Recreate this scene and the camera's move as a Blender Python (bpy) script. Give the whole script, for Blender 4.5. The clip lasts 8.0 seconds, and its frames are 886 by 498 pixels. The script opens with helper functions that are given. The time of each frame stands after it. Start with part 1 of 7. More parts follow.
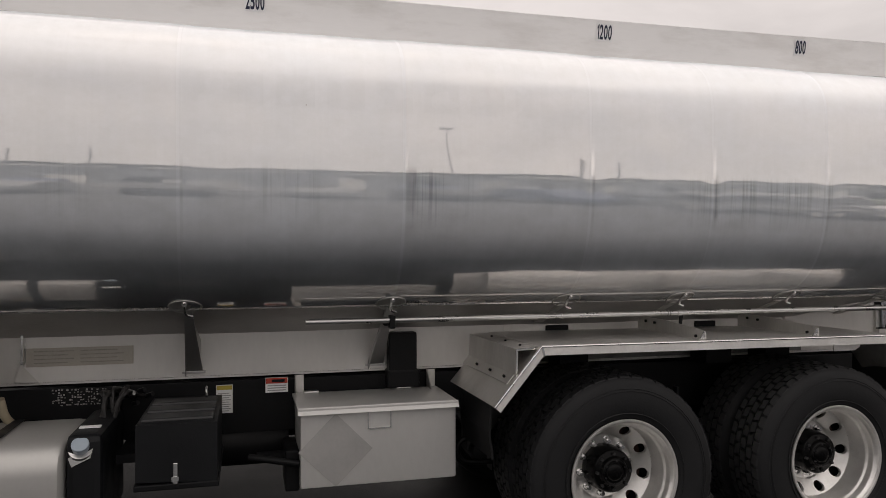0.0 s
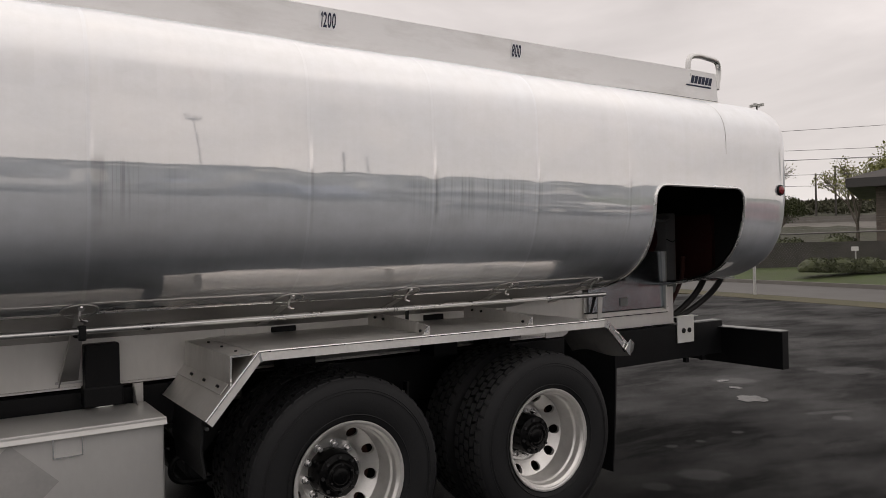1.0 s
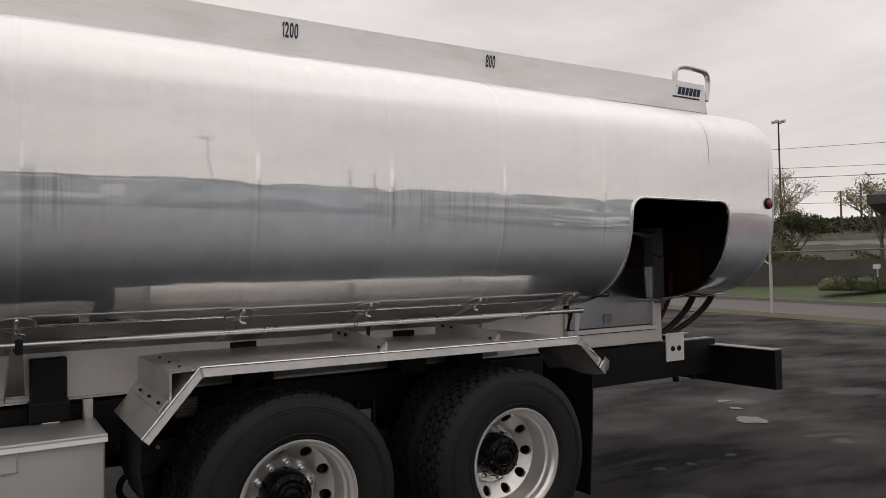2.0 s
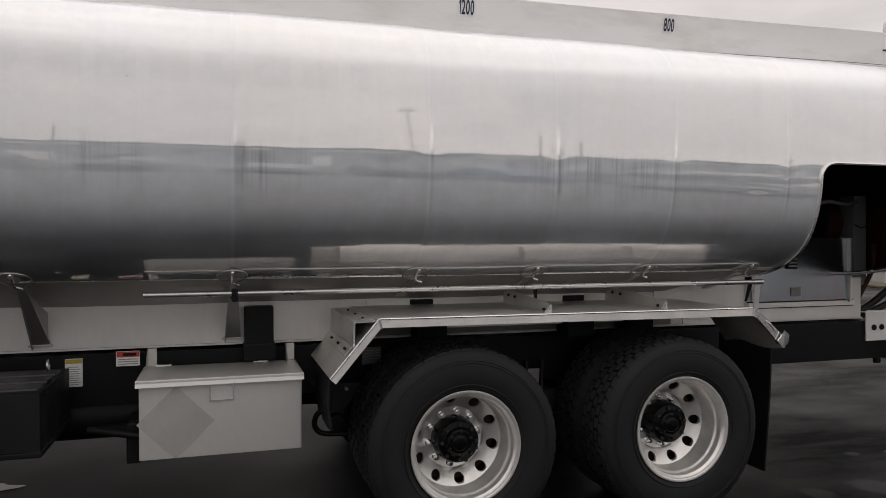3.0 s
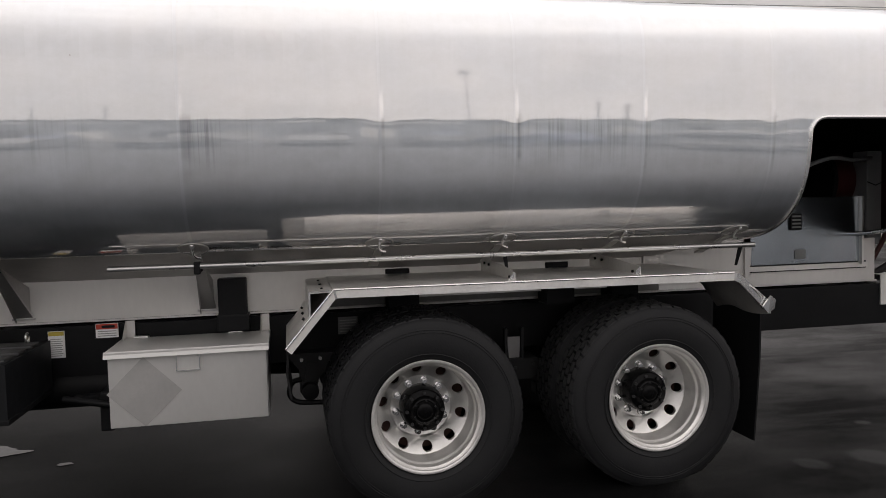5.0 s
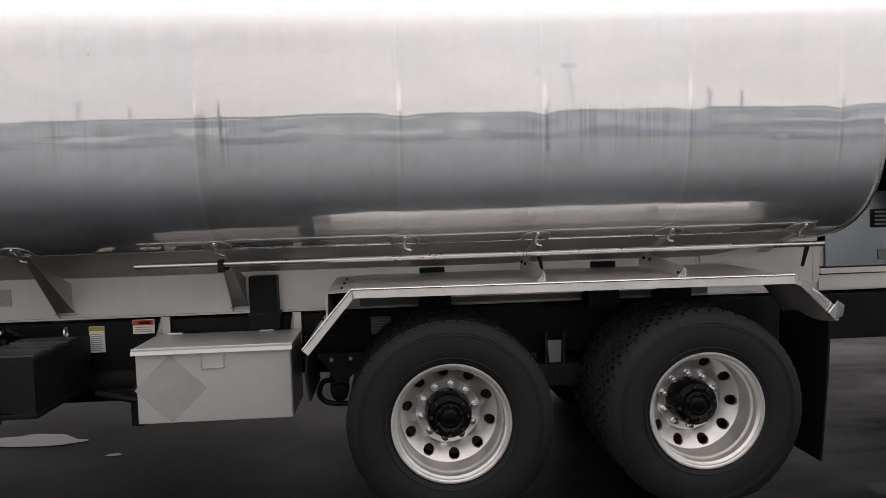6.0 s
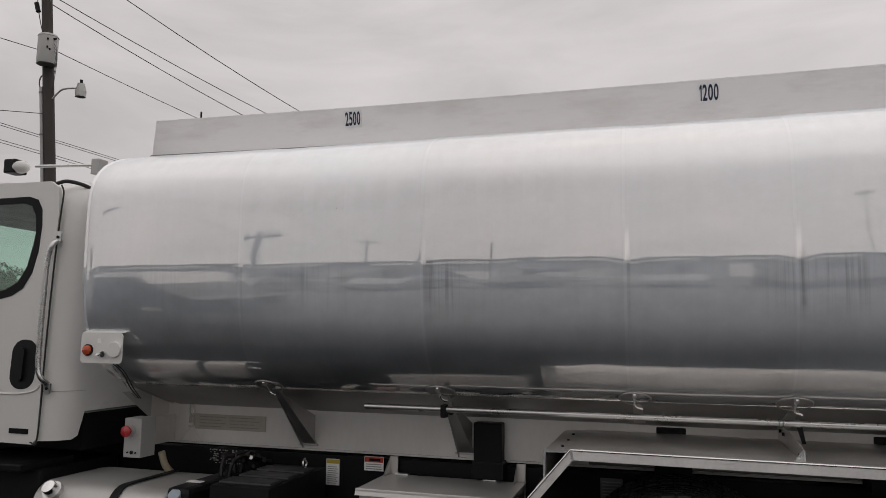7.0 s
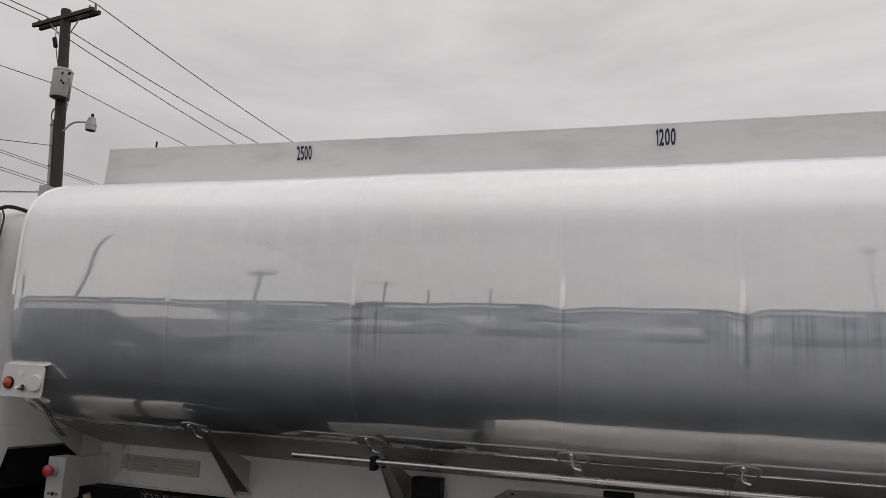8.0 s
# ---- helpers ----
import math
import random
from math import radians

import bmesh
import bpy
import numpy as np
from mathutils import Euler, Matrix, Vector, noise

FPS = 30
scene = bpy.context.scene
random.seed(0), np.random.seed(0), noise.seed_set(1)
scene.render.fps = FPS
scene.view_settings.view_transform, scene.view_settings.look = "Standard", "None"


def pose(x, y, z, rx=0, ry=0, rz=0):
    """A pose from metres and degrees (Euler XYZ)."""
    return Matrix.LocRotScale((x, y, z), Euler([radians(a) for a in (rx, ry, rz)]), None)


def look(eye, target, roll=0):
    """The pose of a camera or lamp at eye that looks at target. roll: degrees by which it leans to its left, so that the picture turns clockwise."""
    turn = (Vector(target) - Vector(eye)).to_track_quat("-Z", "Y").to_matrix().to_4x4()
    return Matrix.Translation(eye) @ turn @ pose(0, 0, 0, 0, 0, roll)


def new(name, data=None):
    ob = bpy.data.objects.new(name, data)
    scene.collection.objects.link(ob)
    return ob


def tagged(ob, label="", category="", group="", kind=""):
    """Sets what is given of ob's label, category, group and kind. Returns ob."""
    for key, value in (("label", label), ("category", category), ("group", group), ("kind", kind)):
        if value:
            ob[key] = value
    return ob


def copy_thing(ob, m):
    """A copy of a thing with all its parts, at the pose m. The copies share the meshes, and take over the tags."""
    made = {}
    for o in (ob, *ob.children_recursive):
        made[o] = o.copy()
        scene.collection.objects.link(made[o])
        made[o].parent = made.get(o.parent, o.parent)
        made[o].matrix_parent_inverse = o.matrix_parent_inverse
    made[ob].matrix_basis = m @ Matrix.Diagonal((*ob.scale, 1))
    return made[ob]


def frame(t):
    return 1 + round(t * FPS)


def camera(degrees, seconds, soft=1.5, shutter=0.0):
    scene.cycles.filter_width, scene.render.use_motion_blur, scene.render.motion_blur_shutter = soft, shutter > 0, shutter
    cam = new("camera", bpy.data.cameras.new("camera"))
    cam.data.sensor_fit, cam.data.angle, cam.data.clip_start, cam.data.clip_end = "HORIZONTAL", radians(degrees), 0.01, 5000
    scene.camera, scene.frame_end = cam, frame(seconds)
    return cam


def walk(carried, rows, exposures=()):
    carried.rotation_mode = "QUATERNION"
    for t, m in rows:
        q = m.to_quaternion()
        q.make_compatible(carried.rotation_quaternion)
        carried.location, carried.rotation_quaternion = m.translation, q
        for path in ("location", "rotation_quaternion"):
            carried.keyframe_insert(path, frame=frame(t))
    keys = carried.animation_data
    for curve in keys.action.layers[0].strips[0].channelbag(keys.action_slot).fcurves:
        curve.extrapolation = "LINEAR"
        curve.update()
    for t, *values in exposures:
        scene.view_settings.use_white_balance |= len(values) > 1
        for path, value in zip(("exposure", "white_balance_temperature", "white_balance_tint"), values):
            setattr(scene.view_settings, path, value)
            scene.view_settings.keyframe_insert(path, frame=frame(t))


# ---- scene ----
cam = camera(62.2, 8.0, soft=0.8)
PATH = [
    (0, (0.107, -0.028, 1.633), (0.625, 1.903, 1.66), -0.2),
    (0.5, (0.219, 0.023, 1.61), (1.102, 1.818, 1.63), -1.2),
    (0.8, (0.312, 0.057, 1.633), (1.362, 1.759, 1.638), -1.0),
    (1, (0.364, 0.077, 1.645), (1.473, 1.742, 1.649), -1.2),
    (1.2, (0.401, 0.087, 1.629), (1.597, 1.69, 1.633), -1.7),
    (2.3, (0.786, -0.059, 1.611), (1.766, 1.683, 1.676), -0.8),
    (2.5, (0.798, -0.097, 1.603), (1.716, 1.679, 1.662), -0.6),
    (2.8, (0.776, -0.181, 1.598), (1.497, 1.684, 1.63), -0.1),
    (3, (0.764, -0.239, 1.597), (1.345, 1.675, 1.57), -0.1),
    (3.3, (0.778, -0.305, 1.594), (1.275, 1.631, 1.52), -0.7),
    (3.5, (0.812, -0.347, 1.592), (1.259, 1.602, 1.559), -1.0),
    (4, (0.975, -0.434, 1.586), (1.28, 1.543, 1.589), -1.0),
    (4.5, (1.12, -0.416, 1.581), (1.431, 1.558, 1.506), -1.2),
    (4.7, (1.196, -0.386, 1.598), (1.575, 1.575, 1.492), -1.2),
    (5.8, (1.641, -0.225, 1.59), (2.068, 1.73, 1.47), -1.6),
    (6, (1.722, -0.206, 1.596), (1.865, 1.785, 1.475), -1.7),
    (6.3, (1.836, -0.194, 1.613), (1.734, 1.8, 1.497), -1.7),
    (6.5, (1.89, -0.165, 1.619), (1.538, 1.804, 1.594), -1.9),
    (6.6, (1.905, -0.137, 1.619), (1.467, 1.813, 1.686), -1.6),
    (6.8, (1.915, -0.081, 1.654), (1.4, 1.844, 1.819), -0.2),
    (7, (1.921, -0.031, 1.697), (1.359, 1.874, 1.932), 0.7),
    (7.5, (2.031, 0.094, 1.712), (1.414, 1.974, 1.999), 1.0),
    (7.7, (2.103, 0.155, 1.712), (1.491, 2.031, 2.039), 1.5),
    (8, (2.223, 0.257, 1.712), (1.629, 2.133, 2.07), 3.0),
]
EXPOSURES = [(0.0, 0.30, 6950, 14), (2.0, 0.30, 6880, 14), (3.1, 0.32, 6800, 13.5), (3.3, 0.62, 6760, 13.5), (3.5, 0.38, 6760, 13.5), (4.5, 0.42, 6760, 13.5), (5.8, 0.70, 6760, 13.5),
             (6.1, 0.66, 6760, 13.5), (6.4, 0.64, 6760, 13.5), (6.55, 0.56, 6760, 13.5), (6.8, 0.06, 6730, 13), (7.0, 0.0, 6700, 13), (8.0, -0.02, 6600, 12)]
walk(cam, [(t, look(eye, target, roll)) for t, eye, target, roll in PATH], EXPOSURES)

# ---- world, sun and light ----
world = bpy.data.worlds.new("overcast")
scene.world = world
world.use_nodes = True
wn, wl = world.node_tree.nodes, world.node_tree.links
wn.clear()


def wnode(kind, **values):
    n = wn.new(kind)
    for k, v in values.items():
        n.inputs[k].default_value = v
    return n


w_out, w_bg = wn.new("ShaderNodeOutputWorld"), wn.new("ShaderNodeBackground")
w_sky = wn.new("ShaderNodeTexSky")
w_sky.sky_type, w_sky.sun_disc = "NISHITA", False
w_sky.sun_elevation, w_sky.sun_rotation = radians(88), radians(18)
w_sky.dust_density, w_sky.air_density = 3.0, 1.0
w_dim = wn.new("ShaderNodeVectorMath")
w_dim.operation = "SCALE"
w_dim.inputs["Scale"].default_value = 0.08
w_co = wn.new("ShaderNodeTexCoord")
w_sep = wn.new("ShaderNodeSeparateXYZ")
w_ramp = wn.new("ShaderNodeValToRGB")
w_ramp.color_ramp.elements[0].position, w_ramp.color_ramp.elements[0].color = 0.0, (0.74, 0.735, 0.73, 1)
w_ramp.color_ramp.elements[1].position, w_ramp.color_ramp.elements[1].color = 1.0, (0.95, 0.932, 0.922, 1)
w_el = w_ramp.color_ramp.elements.new(0.09)
w_el.color = (0.60, 0.585, 0.585, 1)
w_el = w_ramp.color_ramp.elements.new(0.35)
w_el.color = (0.67, 0.65, 0.65, 1)
w_el = w_ramp.color_ramp.elements.new(0.5)
w_el.color = (0.76, 0.742, 0.738, 1)
w_el = w_ramp.color_ramp.elements.new(0.7)
w_el.color = (0.95, 0.932, 0.922, 1)
w_map = wn.new("ShaderNodeMapping")
w_map.inputs["Scale"].default_value = (1.0, 1.0, 3.4)
w_noise = wnode("ShaderNodeTexNoise", Scale=2.3, Detail=6.0, Roughness=0.55, Distortion=0.5)
w_cloud = wn.new("ShaderNodeMapRange")
w_cloud.inputs["From Min"].default_value, w_cloud.inputs["From Max"].default_value = 0.3, 0.72
w_cloud.inputs["To Min"].default_value, w_cloud.inputs["To Max"].default_value = 0.81, 1.16
w_mul = wn.new("ShaderNodeVectorMath")
w_mul.operation = "SCALE"
w_mix = wn.new("ShaderNodeMix")
w_mix.data_type = "RGBA"
w_mix.inputs["Factor"].default_value = 0.93
wl.new(w_sky.outputs[0], w_dim.inputs[0])
wl.new(w_co.outputs["Generated"], w_sep.inputs[0])
wl.new(w_sep.outputs["Z"], w_ramp.inputs[0])
wl.new(w_co.outputs["Generated"], w_map.inputs[0])
wl.new(w_map.outputs[0], w_noise.inputs["Vector"])
wl.new(w_noise.outputs[0], w_cloud.inputs["Value"])
wl.new(w_ramp.outputs[0], w_mul.inputs[0])
w_side = wn.new("ShaderNodeMath")
w_side.operation = "MULTIPLY_ADD"
w_side.inputs[1].default_value = 0.08
w_back = wn.new("ShaderNodeMath")
w_back.operation = "MULTIPLY_ADD"
w_back.inputs[1].default_value, w_back.inputs[2].default_value = 0.07, 1.0
wl.new(w_sep.outputs["Y"], w_back.inputs[0])
wl.new(w_back.outputs[0], w_side.inputs[2])
w_both = wn.new("ShaderNodeMath")
w_both.operation = "MULTIPLY"
wl.new(w_sep.outputs["X"], w_side.inputs[0])
wl.new(w_side.outputs[0], w_both.inputs[0])
wl.new(w_cloud.outputs[0], w_both.inputs[1])
wl.new(w_both.outputs[0], w_mul.inputs["Scale"])
wl.new(w_dim.outputs[0], w_mix.inputs["A"])
wl.new(w_mul.outputs[0], w_mix.inputs["B"])
wl.new(w_mix.outputs["Result"], w_bg.inputs["Color"])
w_bg.inputs["Strength"].default_value = 0.92
wl.new(w_bg.outputs[0], w_out.inputs[0])

sun = new("sun", bpy.data.lights.new("sun", "SUN"))
sun.data.energy, sun.data.angle, sun.data.color = 0.25, radians(178), (1.0, 0.97, 0.93)
sun.matrix_world = look((2.5, 4.6, 30), (2, 4, 0))


# ---- materials ----
def material(name, colour, rough=0.5, metal=0.0, spread=0.12, scale=3.0, fine=60.0, bump=0.1, rough_spread=0.1, stretch=(1, 1, 1), dirt=None, dirt_amount=0.0, dirt_scale=1.5, coat=0.0, objects=False, distance=0.004):
    """A surface with colour, gloss and relief that vary at a coarse and a fine scale."""
    m = bpy.data.materials.new(name)
    m.use_nodes = True
    n, l = m.node_tree.nodes, m.node_tree.links
    b = n["Principled BSDF"]
    co, mp = n.new("ShaderNodeTexCoord"), n.new("ShaderNodeMapping")
    mp.inputs["Scale"].default_value = stretch
    l.new(co.outputs["Object"], mp.inputs[0])
    big, small = n.new("ShaderNodeTexNoise"), n.new("ShaderNodeTexNoise")
    big.inputs["Scale"].default_value, big.inputs["Detail"].default_value = scale, 5
    small.inputs["Scale"].default_value, small.inputs["Detail"].default_value = fine, 3
    for t in (big, small):
        l.new(mp.outputs[0], t.inputs["Vector"])
    add = n.new("ShaderNodeMath")
    add.operation = "MULTIPLY_ADD"
    l.new(small.outputs[0], add.inputs[0])
    add.inputs[1].default_value = 0.45
    l.new(big.outputs[0], add.inputs[2])
    rng = n.new("ShaderNodeMapRange")
    rng.inputs["From Min"].default_value, rng.inputs["From Max"].default_value = 0.45, 1.0
    rng.inputs["To Min"].default_value, rng.inputs["To Max"].default_value = 1 - spread, 1 + spread
    l.new(add.outputs[0], rng.inputs["Value"])
    tint = n.new("ShaderNodeVectorMath")
    tint.operation = "SCALE"
    tint.inputs[0].default_value = colour
    l.new(rng.outputs[0], tint.inputs["Scale"])
    colour_out = tint.outputs[0]
    if objects:
        info, var = n.new("ShaderNodeObjectInfo"), n.new("ShaderNodeMapRange")
        var.inputs["To Min"].default_value, var.inputs["To Max"].default_value = 0.85, 1.15
        l.new(info.outputs["Random"], var.inputs["Value"])
        t2 = n.new("ShaderNodeVectorMath")
        t2.operation = "SCALE"
        l.new(colour_out, t2.inputs[0])
        l.new(var.outputs[0], t2.inputs["Scale"])
        colour_out = t2.outputs[0]
    if dirt:
        dn, dr, dm = n.new("ShaderNodeTexNoise"), n.new("ShaderNodeMapRange"), n.new("ShaderNodeMix")
        dn.inputs["Scale"].default_value, dn.inputs["Detail"].default_value, dn.inputs["Roughness"].default_value = dirt_scale, 8, 0.65
        l.new(mp.outputs[0], dn.inputs["Vector"])
        dr.inputs["From Min"].default_value, dr.inputs["From Max"].default_value = 0.48, 0.72
        dr.inputs["To Max"].default_value = dirt_amount
        l.new(dn.outputs[0], dr.inputs["Value"])
        dm.data_type = "RGBA"
        dm.inputs["B"].default_value = (*dirt, 1)
        l.new(colour_out, dm.inputs["A"])
        l.new(dr.outputs[0], dm.inputs["Factor"])
        colour_out = dm.outputs["Result"]
    l.new(colour_out, b.inputs["Base Color"])
    rr = n.new("ShaderNodeMapRange")
    rr.inputs["From Min"].default_value, rr.inputs["From Max"].default_value = 0.3, 0.7
    rr.inputs["To Min"].default_value, rr.inputs["To Max"].default_value = max(0.02, rough - rough_spread), min(1, rough + rough_spread)
    l.new(big.outputs[0], rr.inputs["Value"])
    l.new(rr.outputs[0], b.inputs["Roughness"])
    b.inputs["Metallic"].default_value = metal
    b.inputs["Coat Weight"].default_value = coat
    if bump:
        bp = n.new("ShaderNodeBump")
        bp.inputs["Strength"].default_value, bp.inputs["Distance"].default_value = bump, distance
        l.new(small.outputs[0], bp.inputs["Height"])
        l.new(bp.outputs[0], b.inputs["Normal"])
    return m


SEAMS = (-0.168, 0.832, 1.787, 2.49, 3.212, 3.988)  # welds between the tank's sheets
TRUCK_X = 2.0  # the truck's base, from which its parts' own coordinates run
OWN_SEAMS = tuple(e - TRUCK_X for e in SEAMS)

M_TANK = material("polished_tank_aluminium", (0.88, 0.83, 0.79), 0.028, 1.0, 0.03, 0.5, 8, 0.0, 0.008, (2.5, 1, 0.25), (0.62, 0.62, 0.61), 0.07, 5.0)


def haze(m, share, rough, colour):
    """Adds the milky lobe of a wiped, oxidised skin to a polished one; its share falls towards the underside."""
    n, l = m.node_tree.nodes, m.node_tree.links
    wide = n.new("ShaderNodeBsdfPrincipled")
    wide.inputs["Metallic"].default_value, wide.inputs["Roughness"].default_value = 1.0, rough
    cool = n.new("ShaderNodeVectorMath")
    cool.operation = "MULTIPLY"
    cool.inputs[1].default_value = colour
    l.new(n["Principled BSDF"].inputs["Base Color"].links[0].from_socket, cool.inputs[0])
    l.new(cool.outputs[0], wide.inputs["Base Color"])
    co, mp, t, r = n.new("ShaderNodeTexCoord"), n.new("ShaderNodeMapping"), n.new("ShaderNodeTexNoise"), n.new("ShaderNodeMapRange")
    mp.inputs["Scale"].default_value = (1.5, 1.0, 2.2)
    t.inputs["Scale"].default_value, t.inputs["Detail"].default_value, t.inputs["Roughness"].default_value = 2.2, 8, 0.62
    r.inputs["From Min"].default_value, r.inputs["From Max"].default_value = 0.3, 0.7
    r.inputs["To Min"].default_value, r.inputs["To Max"].default_value = share * 0.85, share * 1.15
    mix = n.new("ShaderNodeMixShader")
    mp2, t2, r2, add = n.new("ShaderNodeMapping"), n.new("ShaderNodeTexNoise"), n.new("ShaderNodeMapRange"), n.new("ShaderNodeMath")
    mp2.inputs["Scale"].default_value = (26.0, 1.0, 1.1)
    t2.inputs["Scale"].default_value, t2.inputs["Detail"].default_value, t2.inputs["Roughness"].default_value = 1.0, 5, 0.6
    r2.inputs["From Min"].default_value, r2.inputs["From Max"].default_value = 0.3, 0.7
    r2.inputs["To Min"].default_value, r2.inputs["To Max"].default_value = -0.013, 0.013
    l.new(co.outputs["Object"], mp2.inputs[0])
    l.new(mp2.outputs[0], t2.inputs["Vector"])
    l.new(t2.outputs[0], r2.inputs["Value"])
    l.new(r2.outputs[0], add.inputs[0])
    l.new(co.outputs["Object"], mp.inputs[0])
    l.new(mp.outputs[0], t.inputs["Vector"])
    l.new(t.outputs[0], r.inputs["Value"])
    l.new(r.outputs[0], add.inputs[1])
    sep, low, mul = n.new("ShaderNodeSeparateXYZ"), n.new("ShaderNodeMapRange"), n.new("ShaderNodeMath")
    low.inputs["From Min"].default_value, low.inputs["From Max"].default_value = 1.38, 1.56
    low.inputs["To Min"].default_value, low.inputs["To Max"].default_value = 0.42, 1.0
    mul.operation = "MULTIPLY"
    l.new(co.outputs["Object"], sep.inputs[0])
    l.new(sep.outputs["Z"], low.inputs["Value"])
    total = add.outputs[0]
    for i, e in enumerate(OWN_SEAMS):
        away, near_weld, step, both = n.new("ShaderNodeMath"), n.new("ShaderNodeMapRange"), n.new("ShaderNodeMapRange"), n.new("ShaderNodeMath")
        away.operation = "COMPARE"
        away.inputs[1].default_value, away.inputs[2].default_value = e - 0.010, 0.007
        near_weld.inputs["To Min"].default_value, near_weld.inputs["To Max"].default_value = 0.0, 0.05
        step.inputs["From Min"].default_value, step.inputs["From Max"].default_value = e - 0.003, e + 0.003
        step.inputs["To Min"].default_value, step.inputs["To Max"].default_value = 0.0, (0.05, -0.06, 0.04, 0.03, -0.05, 0.04)[i]
        l.new(sep.outputs["X"], away.inputs[0])
        l.new(away.outputs[0], near_weld.inputs["Value"])
        l.new(sep.outputs["X"], step.inputs["Value"])
        l.new(near_weld.outputs[0], both.inputs[0])
        l.new(step.outputs[0], both.inputs[1])
        more = n.new("ShaderNodeMath")
        l.new(total, more.inputs[0])
        l.new(both.outputs[0], more.inputs[1])
        total = more.outputs[0]
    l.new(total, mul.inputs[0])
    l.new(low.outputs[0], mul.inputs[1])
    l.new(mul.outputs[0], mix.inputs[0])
    l.new(n["Principled BSDF"].outputs[0], mix.inputs[1])
    l.new(wide.outputs[0], mix.inputs[2])
    l.new(mix.outputs[0], n["Material Output"].inputs["Surface"])


def weather(m):
    """Faint blocks where lettering was taken off, and dark runs of dirty water below the waist."""
    n, l = m.node_tree.nodes, m.node_tree.links
    co, sep = n.new("ShaderNodeTexCoord"), n.new("ShaderNodeSeparateXYZ")
    l.new(co.outputs["Object"], sep.inputs[0])

    def ramp(source, lo, hi, out0=0.0, out1=1.0):
        q = n.new("ShaderNodeMapRange")
        q.inputs["From Min"].default_value, q.inputs["From Max"].default_value = lo, hi
        q.inputs["To Min"].default_value, q.inputs["To Max"].default_value = out0, out1
        l.new(source, q.inputs["Value"])
        return q.outputs[0]

    def calc(op, a, b=0.0):
        q = n.new("ShaderNodeMath")
        q.operation = op
        for i, v in enumerate((a, b)):
            if isinstance(v, float):
                q.inputs[i].default_value = v
            else:
                l.new(v, q.inputs[i])
        return q.outputs[0]

    def grain(sx, sz, detail):
        mp, t = n.new("ShaderNodeMapping"), n.new("ShaderNodeTexNoise")
        mp.inputs["Scale"].default_value = (sx, 0.0, sz)
        t.inputs["Scale"].default_value, t.inputs["Detail"].default_value = 1.0, detail
        l.new(co.outputs["Object"], mp.inputs[0])
        l.new(mp.outputs[0], t.inputs["Vector"])
        return t.outputs[0]

    x, z = sep.outputs["X"], sep.outputs["Z"]
    band = calc("MULTIPLY", ramp(z, 2.31, 2.325), ramp(z, 2.455, 2.47, 1.0, 0.0))
    band = calc("MULTIPLY", band, calc("MULTIPLY", ramp(x, -2.13, -2.11), ramp(x, -0.55, -0.50, 1.0, 0.0)))
    blocks = calc("MULTIPLY", ramp(calc("FRACT", calc("MULTIPLY", x, 4.4)), 0.22, 0.27), ramp(grain(9.0, 9.0, 1.0), 0.38, 0.42))
    ghost = calc("MULTIPLY", calc("MULTIPLY", band, blocks), 0.034)
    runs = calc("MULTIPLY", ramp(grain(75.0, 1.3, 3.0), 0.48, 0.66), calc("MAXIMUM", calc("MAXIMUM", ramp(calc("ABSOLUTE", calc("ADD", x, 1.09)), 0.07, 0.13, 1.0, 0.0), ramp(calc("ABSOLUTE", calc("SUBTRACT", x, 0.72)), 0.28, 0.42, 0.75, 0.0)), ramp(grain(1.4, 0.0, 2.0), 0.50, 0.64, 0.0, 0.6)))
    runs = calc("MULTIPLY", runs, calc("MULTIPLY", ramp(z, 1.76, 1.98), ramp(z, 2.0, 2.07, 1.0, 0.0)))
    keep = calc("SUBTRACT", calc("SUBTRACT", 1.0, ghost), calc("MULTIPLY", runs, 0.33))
    for e, wide, much in zip(OWN_SEAMS, (0.008, 0.035, 0.01, 0.02, 0.012, 0.012), (0.20, 0.30, 0.24, 0.30, 0.28, 0.28)):
        line = calc("MULTIPLY", ramp(calc("ABSOLUTE", calc("SUBTRACT", x, e + wide * 0.6)), wide * 0.25, wide, much, 0.0), calc("MULTIPLY", calc("MULTIPLY", ramp(z, 1.70, 1.84), ramp(z, 2.04, 2.10, 1.0, 0.0)), ramp(grain(0.9, 9.0, 3.0), 0.40, 0.62, 0.25, 1.0)))
        keep = calc("SUBTRACT", keep, line)
    sheen = n.new("ShaderNodeVectorMath")
    sheen.operation = "SCALE"
    b = n["Principled BSDF"]
    l.new(b.inputs["Base Color"].links[0].from_socket, sheen.inputs[0])
    l.new(keep, sheen.inputs["Scale"])
    l.new(sheen.outputs[0], b.inputs["Base Color"])


